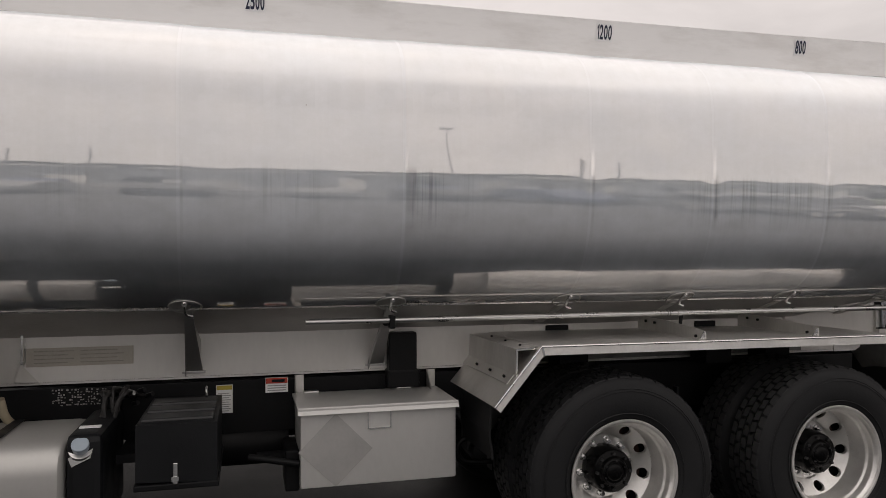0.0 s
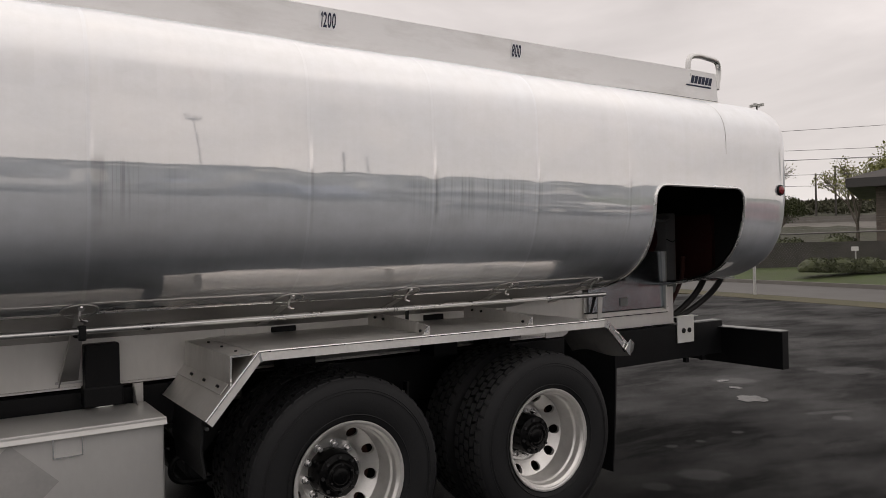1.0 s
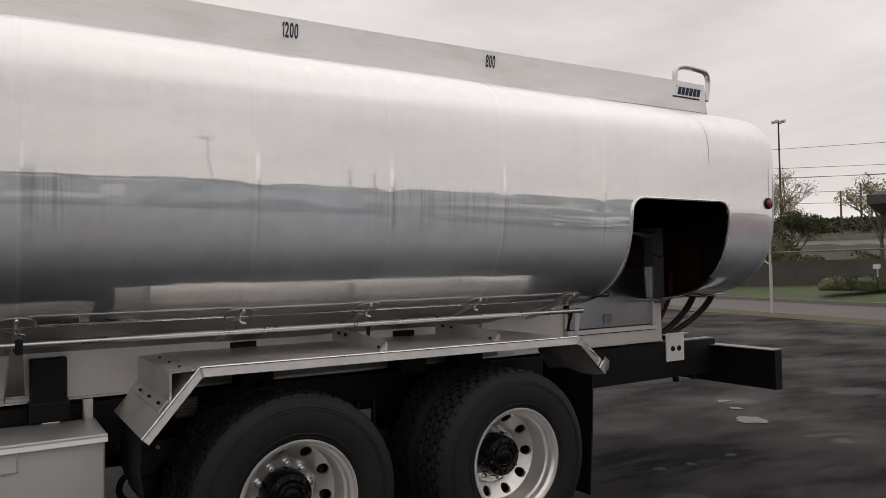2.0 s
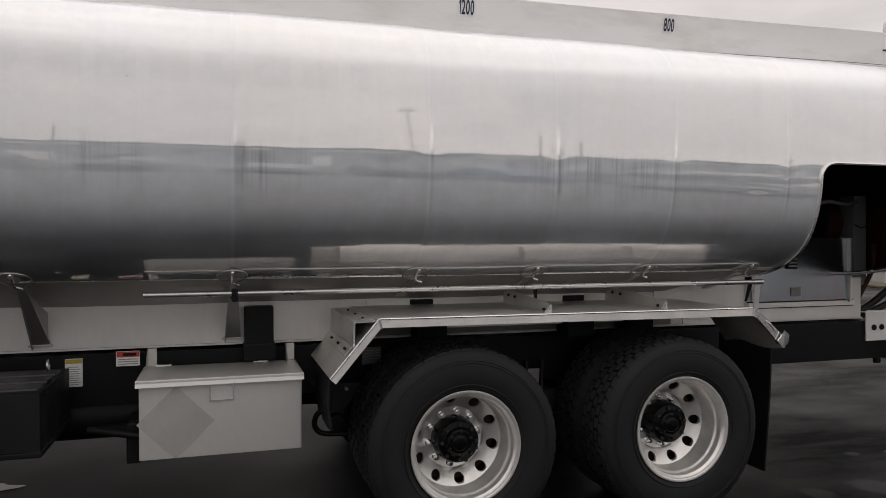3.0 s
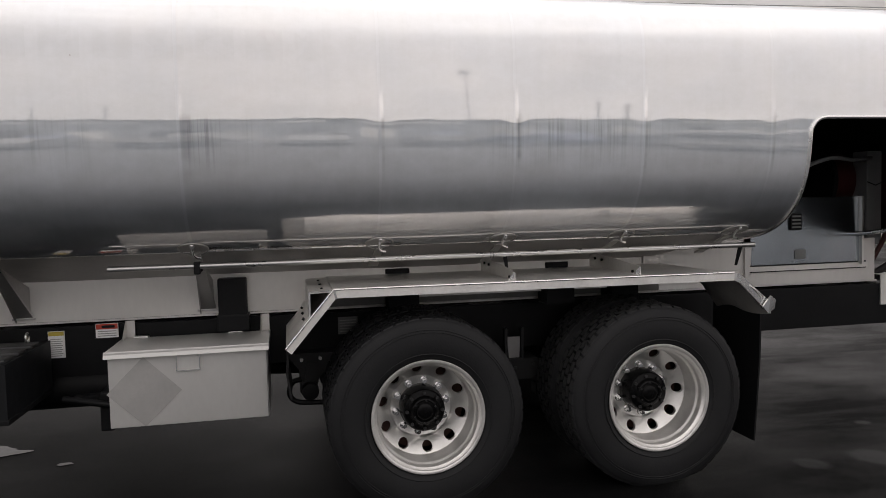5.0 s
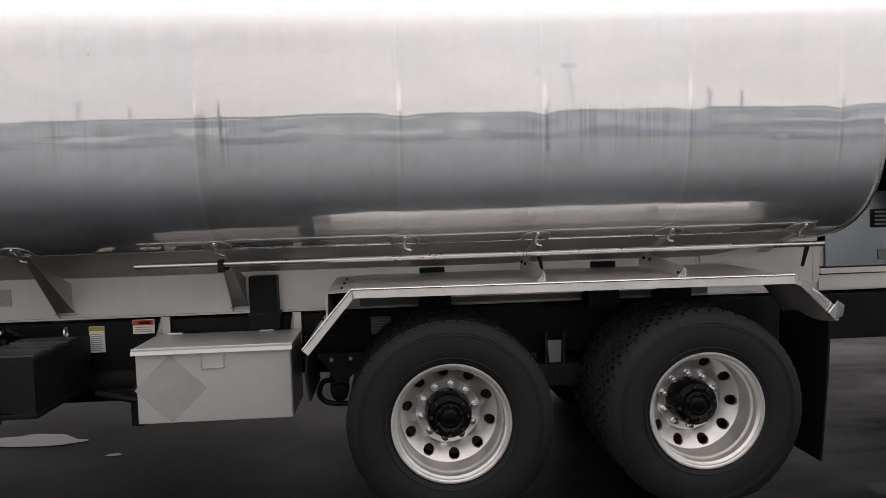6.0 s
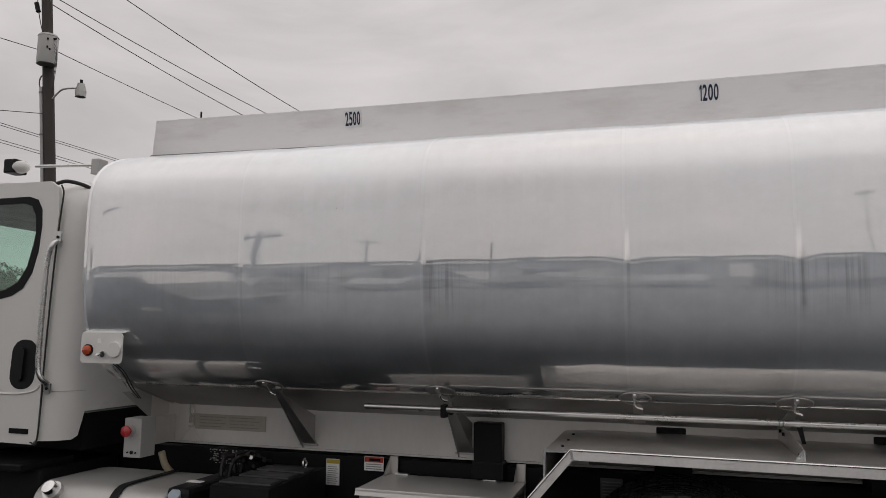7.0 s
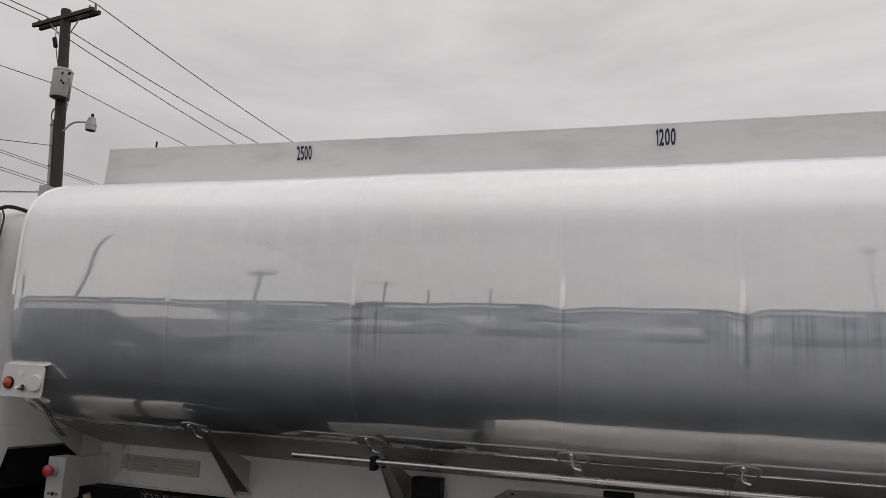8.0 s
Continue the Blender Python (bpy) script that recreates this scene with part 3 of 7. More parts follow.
def shell_mesh(k, x0, x1, r0, r1, cols, bulge, n_ang=150):
    """The tank's skin, with its opening cut out and rounded ends."""
    bm = bmesh.new()
    angs = sorted(set([radians(-180 + 360 * i / n_ang) for i in range(n_ang)] + [A_OPEN, A_LOW, A_LAP] + [A_OPEN - radians(t) for t in (0.4, 1, 1.8, 2.8, 4, 5.2, 6.4)]))
    inner = {round(i / cols, 4) for i in range(1, cols)}
    for e in SEAMS:
        inner |= {round((e + d - x0 - r0) / (4.222 - x0 - r0), 4) for d in (-0.11, -0.075, -0.05, -0.03, -0.014, 0, 0.014, 0.03, 0.05, 0.075, 0.11)}
    inner = sorted(u for u in inner if 0 < u < 1)
    cols = len(inner) + 1
    grid = []
    for a in angs:
        l, r = opening(a if A_LOW <= a <= A_OPEN else A_OPEN)
        ts = []
        for i in range(9):  # front end
            q = math.pi / 2 * i / 8
            ts.append((x0 + r0 * (1 - math.sin(q)), 1 - r0 * (1 - math.cos(math.pi / 2 - q)) / HALF_W * 1.0))
        ts = ts[::-1]
        ts[0] = (x0, ts[0][1])
        for u in inner:
            ts.append((x0 + r0 + (l - x0 - r0) * u, 1.0))
        ts.append((l, 1.0))
        for i in range(1, 7):
            ts.append((l + (r - l) * i / 6, 1.0))
        end = x1 - r1
        for i in range(1, 5):
            ts.append((r + (max(end, r + 0.02) - r) * i / 4, 1.0))
        for i in range(1, 9):
            q = math.pi / 2 * i / 8
            ts.append((max(end, r + 0.02) + (x1 - max(end, r + 0.02)) * math.sin(q), 1 - r1 * (1 - math.cos(q)) / HALF_W))
        row = []
        for x, f in ts:
            y, z = section(a, k)
            g = f
            if bulge:
                edges = (TANK_FRONT,) + SEAMS + (REAR_SEAM, TANK_REAR)
                for e0, e1 in zip(edges, edges[1:]):
                    if e0 <= x <= e1:
                        g += bulge * math.sin(math.pi * (x - e0) / (e1 - e0)) ** 2
            inset = (1 - f) * HALF_W
            y0, z0 = y - YC, z - ZC
            d = math.hypot(y0, z0)
            q = (d - inset) / d + (g - f)
            lift = 0.0
            if bulge:
                lift = sheet_lift(x) + 0.003 * noise.noise((x * 0.9, 0.0, 3.0))
                dent = sum(math.exp(-((x - e) / 0.035) ** 2) * (0.6 + 0.4 * math.sin(9 * e)) for e in SEAMS)
                lift += 0.0006 * dent
                for e in SEAMS:
                    pull = math.exp(-abs(x - e) / 0.03)
                    if pull > 0.005:
                        q -= (0.0006 + 0.0008 * math.sin(9 * z + 13 * e)) * pull / d
                q += (0.00036 * noise.noise((x * 2.6, y * 2.6, z * 2.6)) + 0.00018 * noise.noise((x * 6, y * 6, z * 4))) / d
            hang = belly(x, YC + y0 * q) if z0 < -0.7 else 0.0
            row.append(bm.verts.new((x, YC + y0 * q, ZC + z0 * q + lift - hang)))
        grid.append(row)
    n, c0 = len(angs), 8 + cols
    for i in range(n):
        j = (i + 1) % n
        cut = A_LOW - 1e-6 <= angs[i] and j and angs[j] <= A_OPEN + 1e-6
        for c in range(len(grid[0]) - 1):
            if cut and c0 <= c < c0 + 6:
                continue
            f = bm.faces.new((grid[i][c], grid[i][c + 1], grid[j][c + 1], grid[j][c]))
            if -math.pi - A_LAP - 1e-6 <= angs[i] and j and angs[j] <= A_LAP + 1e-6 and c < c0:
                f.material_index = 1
    bm.faces.new([row[0] for row in grid])
    bm.faces.new([row[-1] for row in grid][::-1])
    return bm, angs


bm, ANGS = shell_mesh(1.0, TANK_FRONT, TANK_REAR, 0.010, 0.25, 110, 0.0007, 180)
tank = part("tank", bm, M_TANK, truck, "mirror-bright aluminium tank shell with faint smears", smooth=True)
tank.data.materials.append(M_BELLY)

# dark lining of the hose cabinet, set inside the skin; its near-black also holds the cavity's shade
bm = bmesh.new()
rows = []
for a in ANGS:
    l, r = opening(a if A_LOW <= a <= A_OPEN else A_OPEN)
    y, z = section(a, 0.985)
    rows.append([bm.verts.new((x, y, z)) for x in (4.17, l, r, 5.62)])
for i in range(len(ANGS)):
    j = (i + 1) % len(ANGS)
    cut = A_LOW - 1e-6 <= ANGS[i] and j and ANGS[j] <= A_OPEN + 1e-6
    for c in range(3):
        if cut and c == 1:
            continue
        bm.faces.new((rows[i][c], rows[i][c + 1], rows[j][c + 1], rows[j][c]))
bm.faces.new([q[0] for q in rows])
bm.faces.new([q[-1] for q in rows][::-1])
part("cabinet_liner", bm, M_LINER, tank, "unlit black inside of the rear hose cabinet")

# rolled bright edge round the opening
near = [a for a in ANGS if A_LOW <= a <= A_OPEN and a > radians(-95)]
lip = [(opening(a)[0], *section(a, 1.003)) for a in near]
lip += [(opening(A_OPEN)[0] + (opening(A_OPEN)[1] - opening(A_OPEN)[0]) * i / 8, *section(A_OPEN, 1.003)) for i in range(1, 8)]
lip += [(opening(a)[1], *section(a, 1.003)) for a in near[::-1]]
part("opening_trim", tubed(lip, 0.011, 8), M_LIP, tank, "rolled bright edge round the hose opening", smooth=True)

# open joint ahead of the rear cap
bm = bmesh.new()
last = None
for i in range(73):
    a = radians(-0.5 + 92 * i / 72)
    ring = [bm.verts.new((REAR_SEAM + dx, *section(a, k))) for dx, k in ((-0.0035, 0.9999), (0, 1.0008), (0.0035, 0.9999))]
    if last:
        for p in range(2):
            bm.faces.new((last[p], last[p + 1], ring[p + 1], ring[p]))
    last = ring
part("cap_joint", bm, M_GREYPAINT, tank, "dark open joint of the rear cap", smooth=True)

# small dark nick on the skin
part("mark", rodded((0.369, on_side(2.33) - 0.003, 2.33), (0.369, on_side(2.33) + 0.01, 2.33), 0.003, n=8), M_GREYPAINT, tank, "small dark nick on the tank skin")

# marker lamp at the rear corner
ly = on_side(2.05)
lamp = part("marker_lamp", rodded((5.645, ly + 0.02, 2.053), (5.645, ly - 0.012, 2.053), 0.042, n=24), M_BLACK, truck, "round red side marker lamp in a black rubber ring", bevel=0.004)
bm = bmesh.new()
lathe(bm, [(0.001, -0.03), (0.018, -0.028), (0.030, -0.02), (0.034, -0.006), (0.034, 0.0)], (5.645, ly, 2.053), 24)
part("lens", bm, M_LENS, lamp, "red lens", smooth=True)

# catwalk coaming on top of the tank
part("catwalk_deck", boxed(-1.1, 5.7, 4.06, 5.2, 2.825, 2.84), M_DIAMOND, truck, "tread-plate walkway along the tank top")


def sag(x):
    """The coaming hangs a little between its ends."""
    return -0.03 * max(0.0, 1 - ((x - 1.7) / 3.45) ** 2)


def swept(outline, x0, x1, cut0=0.0, cut1=0.0, n=28):
    """An outline of (y, z) drawn along x with the sag; cut0 and cut1 rake the ends per metre of height over 2.8."""
    bm = bmesh.new()
    rings = []
    for i in range(n + 1):
        ring = []
        for y, z in outline:
            a, b = x0 + cut0 * (z - 2.8), x1 + cut1 * (z - 2.8)
            x = a + (b - a) * i / n
            ring.append(bm.verts.new((x, y, z + sag(x))))
        rings.append(ring)
    m = len(outline)
    for a, b in zip(rings, rings[1:]):
        for k in range(m):
            bm.faces.new((a[k], a[(k + 1) % m], b[(k + 1) % m], b[k]))
    bm.faces.new(rings[0])
    bm.faces.new(rings[-1][::-1])
    return bm


for sgn in (1, -1):
    def side_y(y):
        return YC + sgn * (y - YC)
    th = sgn * 0.006
    coam = part("coaming", swept([(side_y(4.0274), 2.79), (side_y(3.979), 3.093), (side_y(3.979) + th, 3.093), (side_y(4.0274) + th, 2.79)], -1.315, 5.89, 0.20, -0.355), M_COAMING, truck, "pale grey aluminium coaming panel with grime along the top")
    part("top_flange", swept([(side_y(3.977), 3.093), (side_y(3.977), 3.099), (side_y(4.02), 3.099), (side_y(4.02), 3.093)], -1.256, 5.785), M_COAMING, coam)
    part("bottom_flange", swept([(side_y(4.003), 2.861), (side_y(4.003), 2.869), (side_y(4.03), 2.869), (side_y(4.03), 2.861)], -1.31, 5.86), M_MILL, coam)
    part("foot_joint", swept([(side_y(4.010), 2.870), (side_y(4.010), 2.876), (side_y(4.03), 2.876), (side_y(4.03), 2.870)], -1.31, 5.86), M_GREYPAINT, coam, "thin dark joint above the bottom flange")
    if sgn == 1:
        COAM = coam
for endx in (-1.29, 5.83):
    part("end_panel", boxed(endx - 0.003, endx + 0.003, 4.03, 5.23, 2.79, 3.09), M_COAMING, COAM)
LEAN = -0.039 / 0.236
for body, x, z, w, h in (("2500", 0.153, 3.004, 0.098, 0.082), ("1200", 2.198, 2.998, 0.096, 0.086), ("800", 3.607, 3.007, 0.078, 0.084)):
    y = 4.018 - 0.039 * (z - sag(x) - 2.857) / 0.236 - 0.001
    back = [(x + a * (w / 2 + 0.006), y - 0.003 + LEAN * b * (h / 2 + 0.008), z + b * (h / 2 + 0.008)) for a, b in ((-1, -1), (1, -1), (1, 1), (-1, 1))]
    num = part("number_decal", prismed(back, (0, 0.002, 0)), M_DECAL, COAM, "white decal with dark blue figures " + body)
    decal_text(body, x, y - 0.006, z, w, h, LEAN, M_INK, num, "dark blue figures " + body)

# maker's mark as plain slanted bars
mz = 3.0
bm = bmesh.new()
for i in range(6):
    x = 5.475 + 0.046 * i
    lo, hi = mz - 0.005, mz + 0.055
    pts = [(x, lo), (x + 0.036, lo), (x + 0.044, hi), (x + 0.008, hi)]
    prism(bm, [(px, 4.018 - 0.039 * (pz - 2.857) / 0.236 - 0.004, pz) for px, pz in pts], (0, 0.002, 0))
pts = [(5.42, mz - 0.03), (5.745, mz - 0.03), (5.747, mz - 0.018), (5.425, mz - 0.018)]
prism(bm, [(px, 4.018 - 0.039 * (pz - 2.857) / 0.236 - 0.004, pz) for px, pz in pts], (0, 0.002, 0))
part("maker_mark", bm, M_INK, COAM, "dark blue slanted bars over an underline")

# grab rail at the rear end of the catwalk
pts = smooth_path([(5.465, 4.005, 3.05), (5.467, 4.005, 3.16), (5.50, 4.005, 3.215), (5.60, 4.01, 3.238), (5.74, 4.015, 3.236), (5.86, 4.02, 3.222), (5.902, 4.03, 3.17), (5.905, 4.035, 3.10), (5.885, 4.04, 2.99)], 6)
part("grab_rail", tubed(pts, 0.023, 12), M_STEEL, truck, "bent grey tube grab rail", smooth=True)
bm = bmesh.new()
rod(bm, (5.93 - 0.18, 4.5, 2.83), (5.93 - 0.18, 4.5, 2.985), 0.02)
box(bm, 5.70, 5.80, 4.46, 4.54, 2.975, 2.995)
part("vent_valve", bm, M_STEEL, truck)
part("whip_aerial", rodded((-1.0, 4.1, 3.05), (-1.0, 4.1, 3.17), 0.006), M_BLACK, truck)
bm = bmesh.new()
rod(bm, (-1.33, 4.3, 2.80), (-1.31, 4.3, 2.97), 0.022, 0.006)
part("front_vent", bm, M_BLACK, truck)

# chassis
for ry in (4.2, 4.98):
    part("frame_rail", boxed(-4.6, 6.12, ry, ry + 0.08, 0.675, 0.965), M_BLACK, truck, "black steel frame rail", bevel=0.004)
for cx in (-3.2, -0.3, 1.2, 2.66, 4.3, 5.2, 5.95):
    part("crossmember", boxed(cx - 0.05, cx + 0.05, 4.28, 4.98, 0.70, 0.95), M_CHASSIS, truck)
part("air_tank", rodded((-0.42, 4.30, 0.60), (0.34, 4.30, 0.60), 0.125, n=24), M_BLACK, truck, "black air tank under the frame rail", smooth=True, bevel=0.02)
part("rear_beam", boxed(6.10, 6.19, 3.615, 5.645, 0.59, 0.905), M_BLACK, truck, "black steel rear bumper beam", bevel=0.004)
part("beam_flange", boxed(6.06, 6.195, 3.613, 5.647, 0.907, 0.915), M_GREYPAINT, truck, "dull worn top flange of the rear beam")
for hx in (5.62, 5.84):
    part("rail_bolt", boxed(hx - 0.02, hx + 0.02, 4.195, 4.23, 0.635, 0.675), M_BLACK, truck)
for ax in (2.0, 3.32):
    part("axle", rodded((ax, 3.75, 0.5), (ax, 5.51, 0.5), 0.07, n=20), M_CHASSIS, truck, smooth=True)
    bm = bmesh.new()
    vs = bmesh.ops.create_uvsphere(bm, u_segments=20, v_segments=12, radius=0.21)["verts"]
    bmesh.ops.translate(bm, verts=vs, vec=(ax, YC, 0.5))
    part("differential", bm, M_BLACK, truck, smooth=True)
    for sy in (4.12, 5.06):
        part("air_spring", rodded((ax + 0.3, sy, 0.45), (ax + 0.3, sy, 0.70), 0.10, n=20), M_RUBBER, truck, smooth=True)
        part("trailing_arm", boxed(ax - 0.5, ax + 0.38, sy - 0.05, sy + 0.05, 0.39, 0.46), M_BLACK, truck)
hanger = part("spring_hanger", prismed([(1.27, 4.06, 0.75), (1.60, 4.06, 0.75), (1.53, 4.06, 0.675), (1.46, 4.06, 0.60), (1.44, 4.06, 0.50), (1.38, 4.06, 0.47), (1.345, 4.06, 0.52), (1.345, 4.06, 0.65)], (0, 0.12, 0)), M_CHASSIS, truck, "black suspension hanger ahead of the rear wheels", bevel=0.012)
part("hanger_face", prismed([(1.385, 4.045, 0.70), (1.455, 4.045, 0.70), (1.43, 4.045, 0.54), (1.375, 4.045, 0.54)], (0, 0.02, 0)), M_CHASSIS, hanger, bevel=0.006)
loop = smooth_path([(1.36, 4.05, 0.60), (1.305, 4.05, 0.585), (1.283, 4.05, 0.53), (1.30, 4.05, 0.485), (1.345, 4.05, 0.462), (1.44, 4.05, 0.455), (1.56, 4.05, 0.45)], 6)
part("stay_loop", tubed(loop, 0.016, 8), M_BLACK, hanger, smooth=True)
part("brake_chamber", rodded((1.405, 3.98, 0.535), (1.405, 4.12, 0.535), 0.05, n=20), M_BLACK, truck, smooth=True, bevel=0.008)
for bx, bz in ((1.36, 0.715), (1.47, 0.72), (1.40, 0.525), (1.545, 0.69)):
    part("hanger_bolt", rodded((bx, 4.035, bz), (bx, 4.06, bz), 0.011, n=6), M_STEEL, hanger)
part("gear_housing", boxed(-4.0, -1.9, 4.33, 4.93, 0.45, 1.0), M_BLACK, truck, bevel=0.05)
part("drive_shaft", rodded((-1.9, YC, 0.68), (1.8, YC, 0.55), 0.055), M_BLACK, truck, smooth=True)
trunnion = part("suspension_trunnion", prismed([(2.53, 4.06, 0.63), (2.83, 4.06, 0.63), (2.86, 4.06, 0.55), (2.79, 4.06, 0.50), (2.58, 4.06, 0.50), (2.51, 4.06, 0.55)], (0, 0.16, 0)), M_CHASSIS, truck, "black suspension trunnion between the wheels", bevel=0.012)
# pale plate in place of the light that shows between the shackles
part("trunnion_plate", prismed([(2.640, 4.09, 0.765), (2.726, 4.09, 0.765), (2.718, 4.09, 0.632), (2.65, 4.09, 0.632)], (0, 0.01, 0)), M_STRUT, trunnion, "small grey plate standing for the bright gap between black shackles")
for lx in (2.622, 2.729):
    part("shackle", prismed([(lx, 4.07, 0.82), (lx + 0.016, 4.07, 0.82), (lx + 0.012, 4.07, 0.632), (lx - 0.002, 4.07, 0.632)], (0, 0.05, 0)), M_CHASSIS, trunnion)
for bx, bz in ((2.56, 0.59), (2.68, 0.575), (2.80, 0.59)):
    part("trunnion_bolt", rodded((bx, 4.045, bz), (bx, 4.06, bz), 0.011, n=6), M_DULLBOLT, trunnion)

# side skirt under the tank
skirt = part("side_skirt", prismed([(-1.222, 4.19, 1.0), (4.38, 4.19, 1.0), (4.38, 4.19, 1.36), (-1.222, 4.19, 1.36)], (0, 0.02, 0)), M_SKIRT, truck, "pale aluminium skirt under the tank, streaked with grime")
part("far_skirt", boxed(-1.222, 5.45, 5.05, 5.07, 1.0, 1.36), M_SKIRT, truck)
part("skirt_flange", boxed(-1.225, 5.45, 4.187, 4.2, 0.988, 0.998), M_SKIRT, skirt)
for sx in (1.62, 3.6):
    part("skirt_joint", boxed(sx - 0.0015, sx + 0.0015, 4.184, 4.19, 1.0, 1.34), M_MILL, skirt)
for sx0, sx1 in ((1.891, 2.043), (2.936, 3.093)):
    b = boxed(sx0, sx1, 4.182, 4.2, 1.17, 1.222)
    part("skirt_slot", b, M_BLACK, skirt, "dark slot through the skirt", bevel=0.006)
part("front_gusset", prismed([(-1.20, 4.19, 1.34), (-1.20, 4.19, 1.03), (-1.19, 3.95, 1.20), (-1.2, 3.9, 1.34)], (0.006, 0, 0)), M_SKIRT, skirt)
part("front_gusset", prismed([(-1.02, 4.19, 1.10), (-0.93, 4.19, 1.0), (-1.02, 4.10, 1.02)], (0.006, 0, 0)), M_SKIRT, skirt)
plate = part("data_plate", boxed(-0.985, -0.472, 4.184, 4.19, 1.082, 1.178), M_PLATE, skirt, "worn metal data plate with faint print")
for i in range(4):
    part("print_line", boxed(-0.95, -0.79 + 0.03 * (i % 2), 4.182, 4.184, 1.098 + 0.02 * i, 1.104 + 0.02 * i), M_PLATEINK, plate)
    part("print_line", boxed(-0.73, -0.52 - 0.03 * (i % 2), 4.182, 4.184, 1.098 + 0.02 * i, 1.104 + 0.02 * i), M_PLATEINK, plate)
post = part("rubber_mount", boxed(0.895, 1.058, 4.10, 4.19, 0.93, 1.212), M_BLACK, truck, "black frame mounting block", bevel=0.01)
part("mount_foot", boxed(0.887, 1.07, 4.092, 4.2, 0.90, 1.0), M_BLACK, post, bevel=0.01)

# added dark strip that paints the fender's shade onto the skirt
part("splash_strip", boxed(1.53, 3.76, 4.183, 4.19, 1.004, 1.10), M_SKIRTSHADE, skirt, "strip of the skirt above the wheels, darkened for the fender's shade")

# tank supports with their hooks, and the long hose rod
def support(x, strut):
    pad_y = on_side(1.43)
    if strut:
        bm = prismed([(x - 0.018, 3.735, 1.385), (x + 0.018, 3.735, 1.385), (x + 0.045, 4.185, 1.03), (x - 0.045, 4.185, 1.03)], (0, 0.012, 0.006))
        prism(bm, [(x - 0.045, 4.185, 1.03), (x - 0.018, 3.735, 1.385), (x - 0.018, 3.765, 1.36), (x - 0.045, 4.185, 1.0)], (0.005, 0, 0))
        s = part("support_strut", bm, M_STRUT, truck, "tapered bare metal strut between tank and skirt")
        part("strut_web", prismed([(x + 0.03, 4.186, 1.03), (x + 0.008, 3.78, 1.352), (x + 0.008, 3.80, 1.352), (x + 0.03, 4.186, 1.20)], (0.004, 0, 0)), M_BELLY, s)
        part("strut_foot", boxed(x - 0.06, x + 0.06, 4.17, 4.188, 1.018, 1.03), M_STRUT, s, bevel=0.002)
        if x > 0:
            part("strut_slot", rodded((x, 3.845, 1.30), (x, 3.86, 1.285), 0.016, n=14), M_BLACK, s, "dark oval hole")
    else:
        bm = prismed([(x - 0.02, 3.76, 1.37), (x + 0.02, 3.76, 1.37), (x + 0.03, 4.1, 1.25), (x - 0.03, 4.1, 1.25)], (0, 0.006, 0.01))
        s = part("support_strut", bm, M_MILL, truck, "short grey strut behind the fender")
    px = x - 0.008
    hook = smooth_path([(px, pad_y + 0.004, 1.436), (px, pad_y - 0.02, 1.432), (px - 0.002, 3.66, 1.405), (px, 3.685, 1.378), (px + 0.012, 3.695, 1.366), (px + 0.034, 3.70, 1.360)], 5)
    part("hook", tubed(hook, 0.0068, 8), M_LIP, s, "small bright bent hook", smooth=True)
    part("hook_collar", rodded((px, pad_y + 0.006, 1.430), (px, pad_y - 0.016, 1.424), 0.013, n=12), M_STRUT, s, smooth=True)
    rim = [(px + 0.074 * math.cos(2 * math.pi * k / 32), 1.411 + 0.030 * math.sin(2 * math.pi * k / 32)) for k in range(32)]

    def skin(rx, rz, proud):
        y = on_side(max(rz, 1.372))
        return (rx, y - proud, rz - belly(x, y))
    bm = bmesh.new()
    inner_ring = [bm.verts.new(skin(px + (rx - px) * 0.95, 1.411 + (rz - 1.411) * 0.95, 0.004)) for rx, rz in rim]
    mid = bm.verts.new(skin(px, 1.411, 0.002))
    for k in range(32):
        bm.faces.new((inner_ring[k], inner_ring[(k + 1) % 32], mid))
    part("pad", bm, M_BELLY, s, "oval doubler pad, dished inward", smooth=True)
    part("pad_rim", tubed([skin(rx, rz, 0.004) for rx, rz in rim], 0.0052, 8, closed=True), M_STRUT, s, "welded rim of the pad", smooth=True)


for sx, st in ((-0.165, True), (0.831, True), (1.807, False), (2.51, False), (3.237, False), (3.98, False)):
    support(sx, st)
lap = [(x, on_side(1.396) - 0.002, 1.396 - belly(x, on_side(1.396))) for x in np.linspace(-1.1, 4.2, 60)]
part("lap_seam", tubed(lap, 0.0028, 6), M_LIP, tank, "thin lapped seam along the foot of the tank")
hose_rod = part("hose_rod", rodded((0.394, 3.707, 1.318), (4.125, 3.707, 1.318), 0.0155, n=20), M_STEEL, truck, "long bright tube along the foot of the tank", smooth=True)
part("rod_joint", rodded((2.50, 3.707, 1.318), (2.525, 3.707, 1.318), 0.0185, n=20), M_STEEL, hose_rod, smooth=True)
part("rod_clamp", boxed(0.819, 0.851, 3.685, 3.74, 1.275, 1.342), M_BLACK, hose_rod, "black clamp", bevel=0.008)
part("rod_strap", prismed([(2.508, 3.694, 1.306), (2.532, 3.694, 1.306), (2.552, 3.74, 1.225), (2.536, 3.74, 1.225)], (0, 0.006, 0)), M_BLACK, hose_rod, "dark strap under the tube")
for rx in (2.435, 2.452):
    part("rod_ring", rodded((rx - 0.002, 3.707, 1.318), (rx + 0.002, 3.707, 1.318), 0.0165, n=20), M_GREYPAINT, hose_rod)
part("rod_stay", prismed([(4.02, 3.71, 1.31), (4.05, 3.71, 1.31), (4.03, 3.74, 1.19), (4.015, 3.74, 1.19)], (0, 0.006, 0)), M_BLACK, hose_rod)
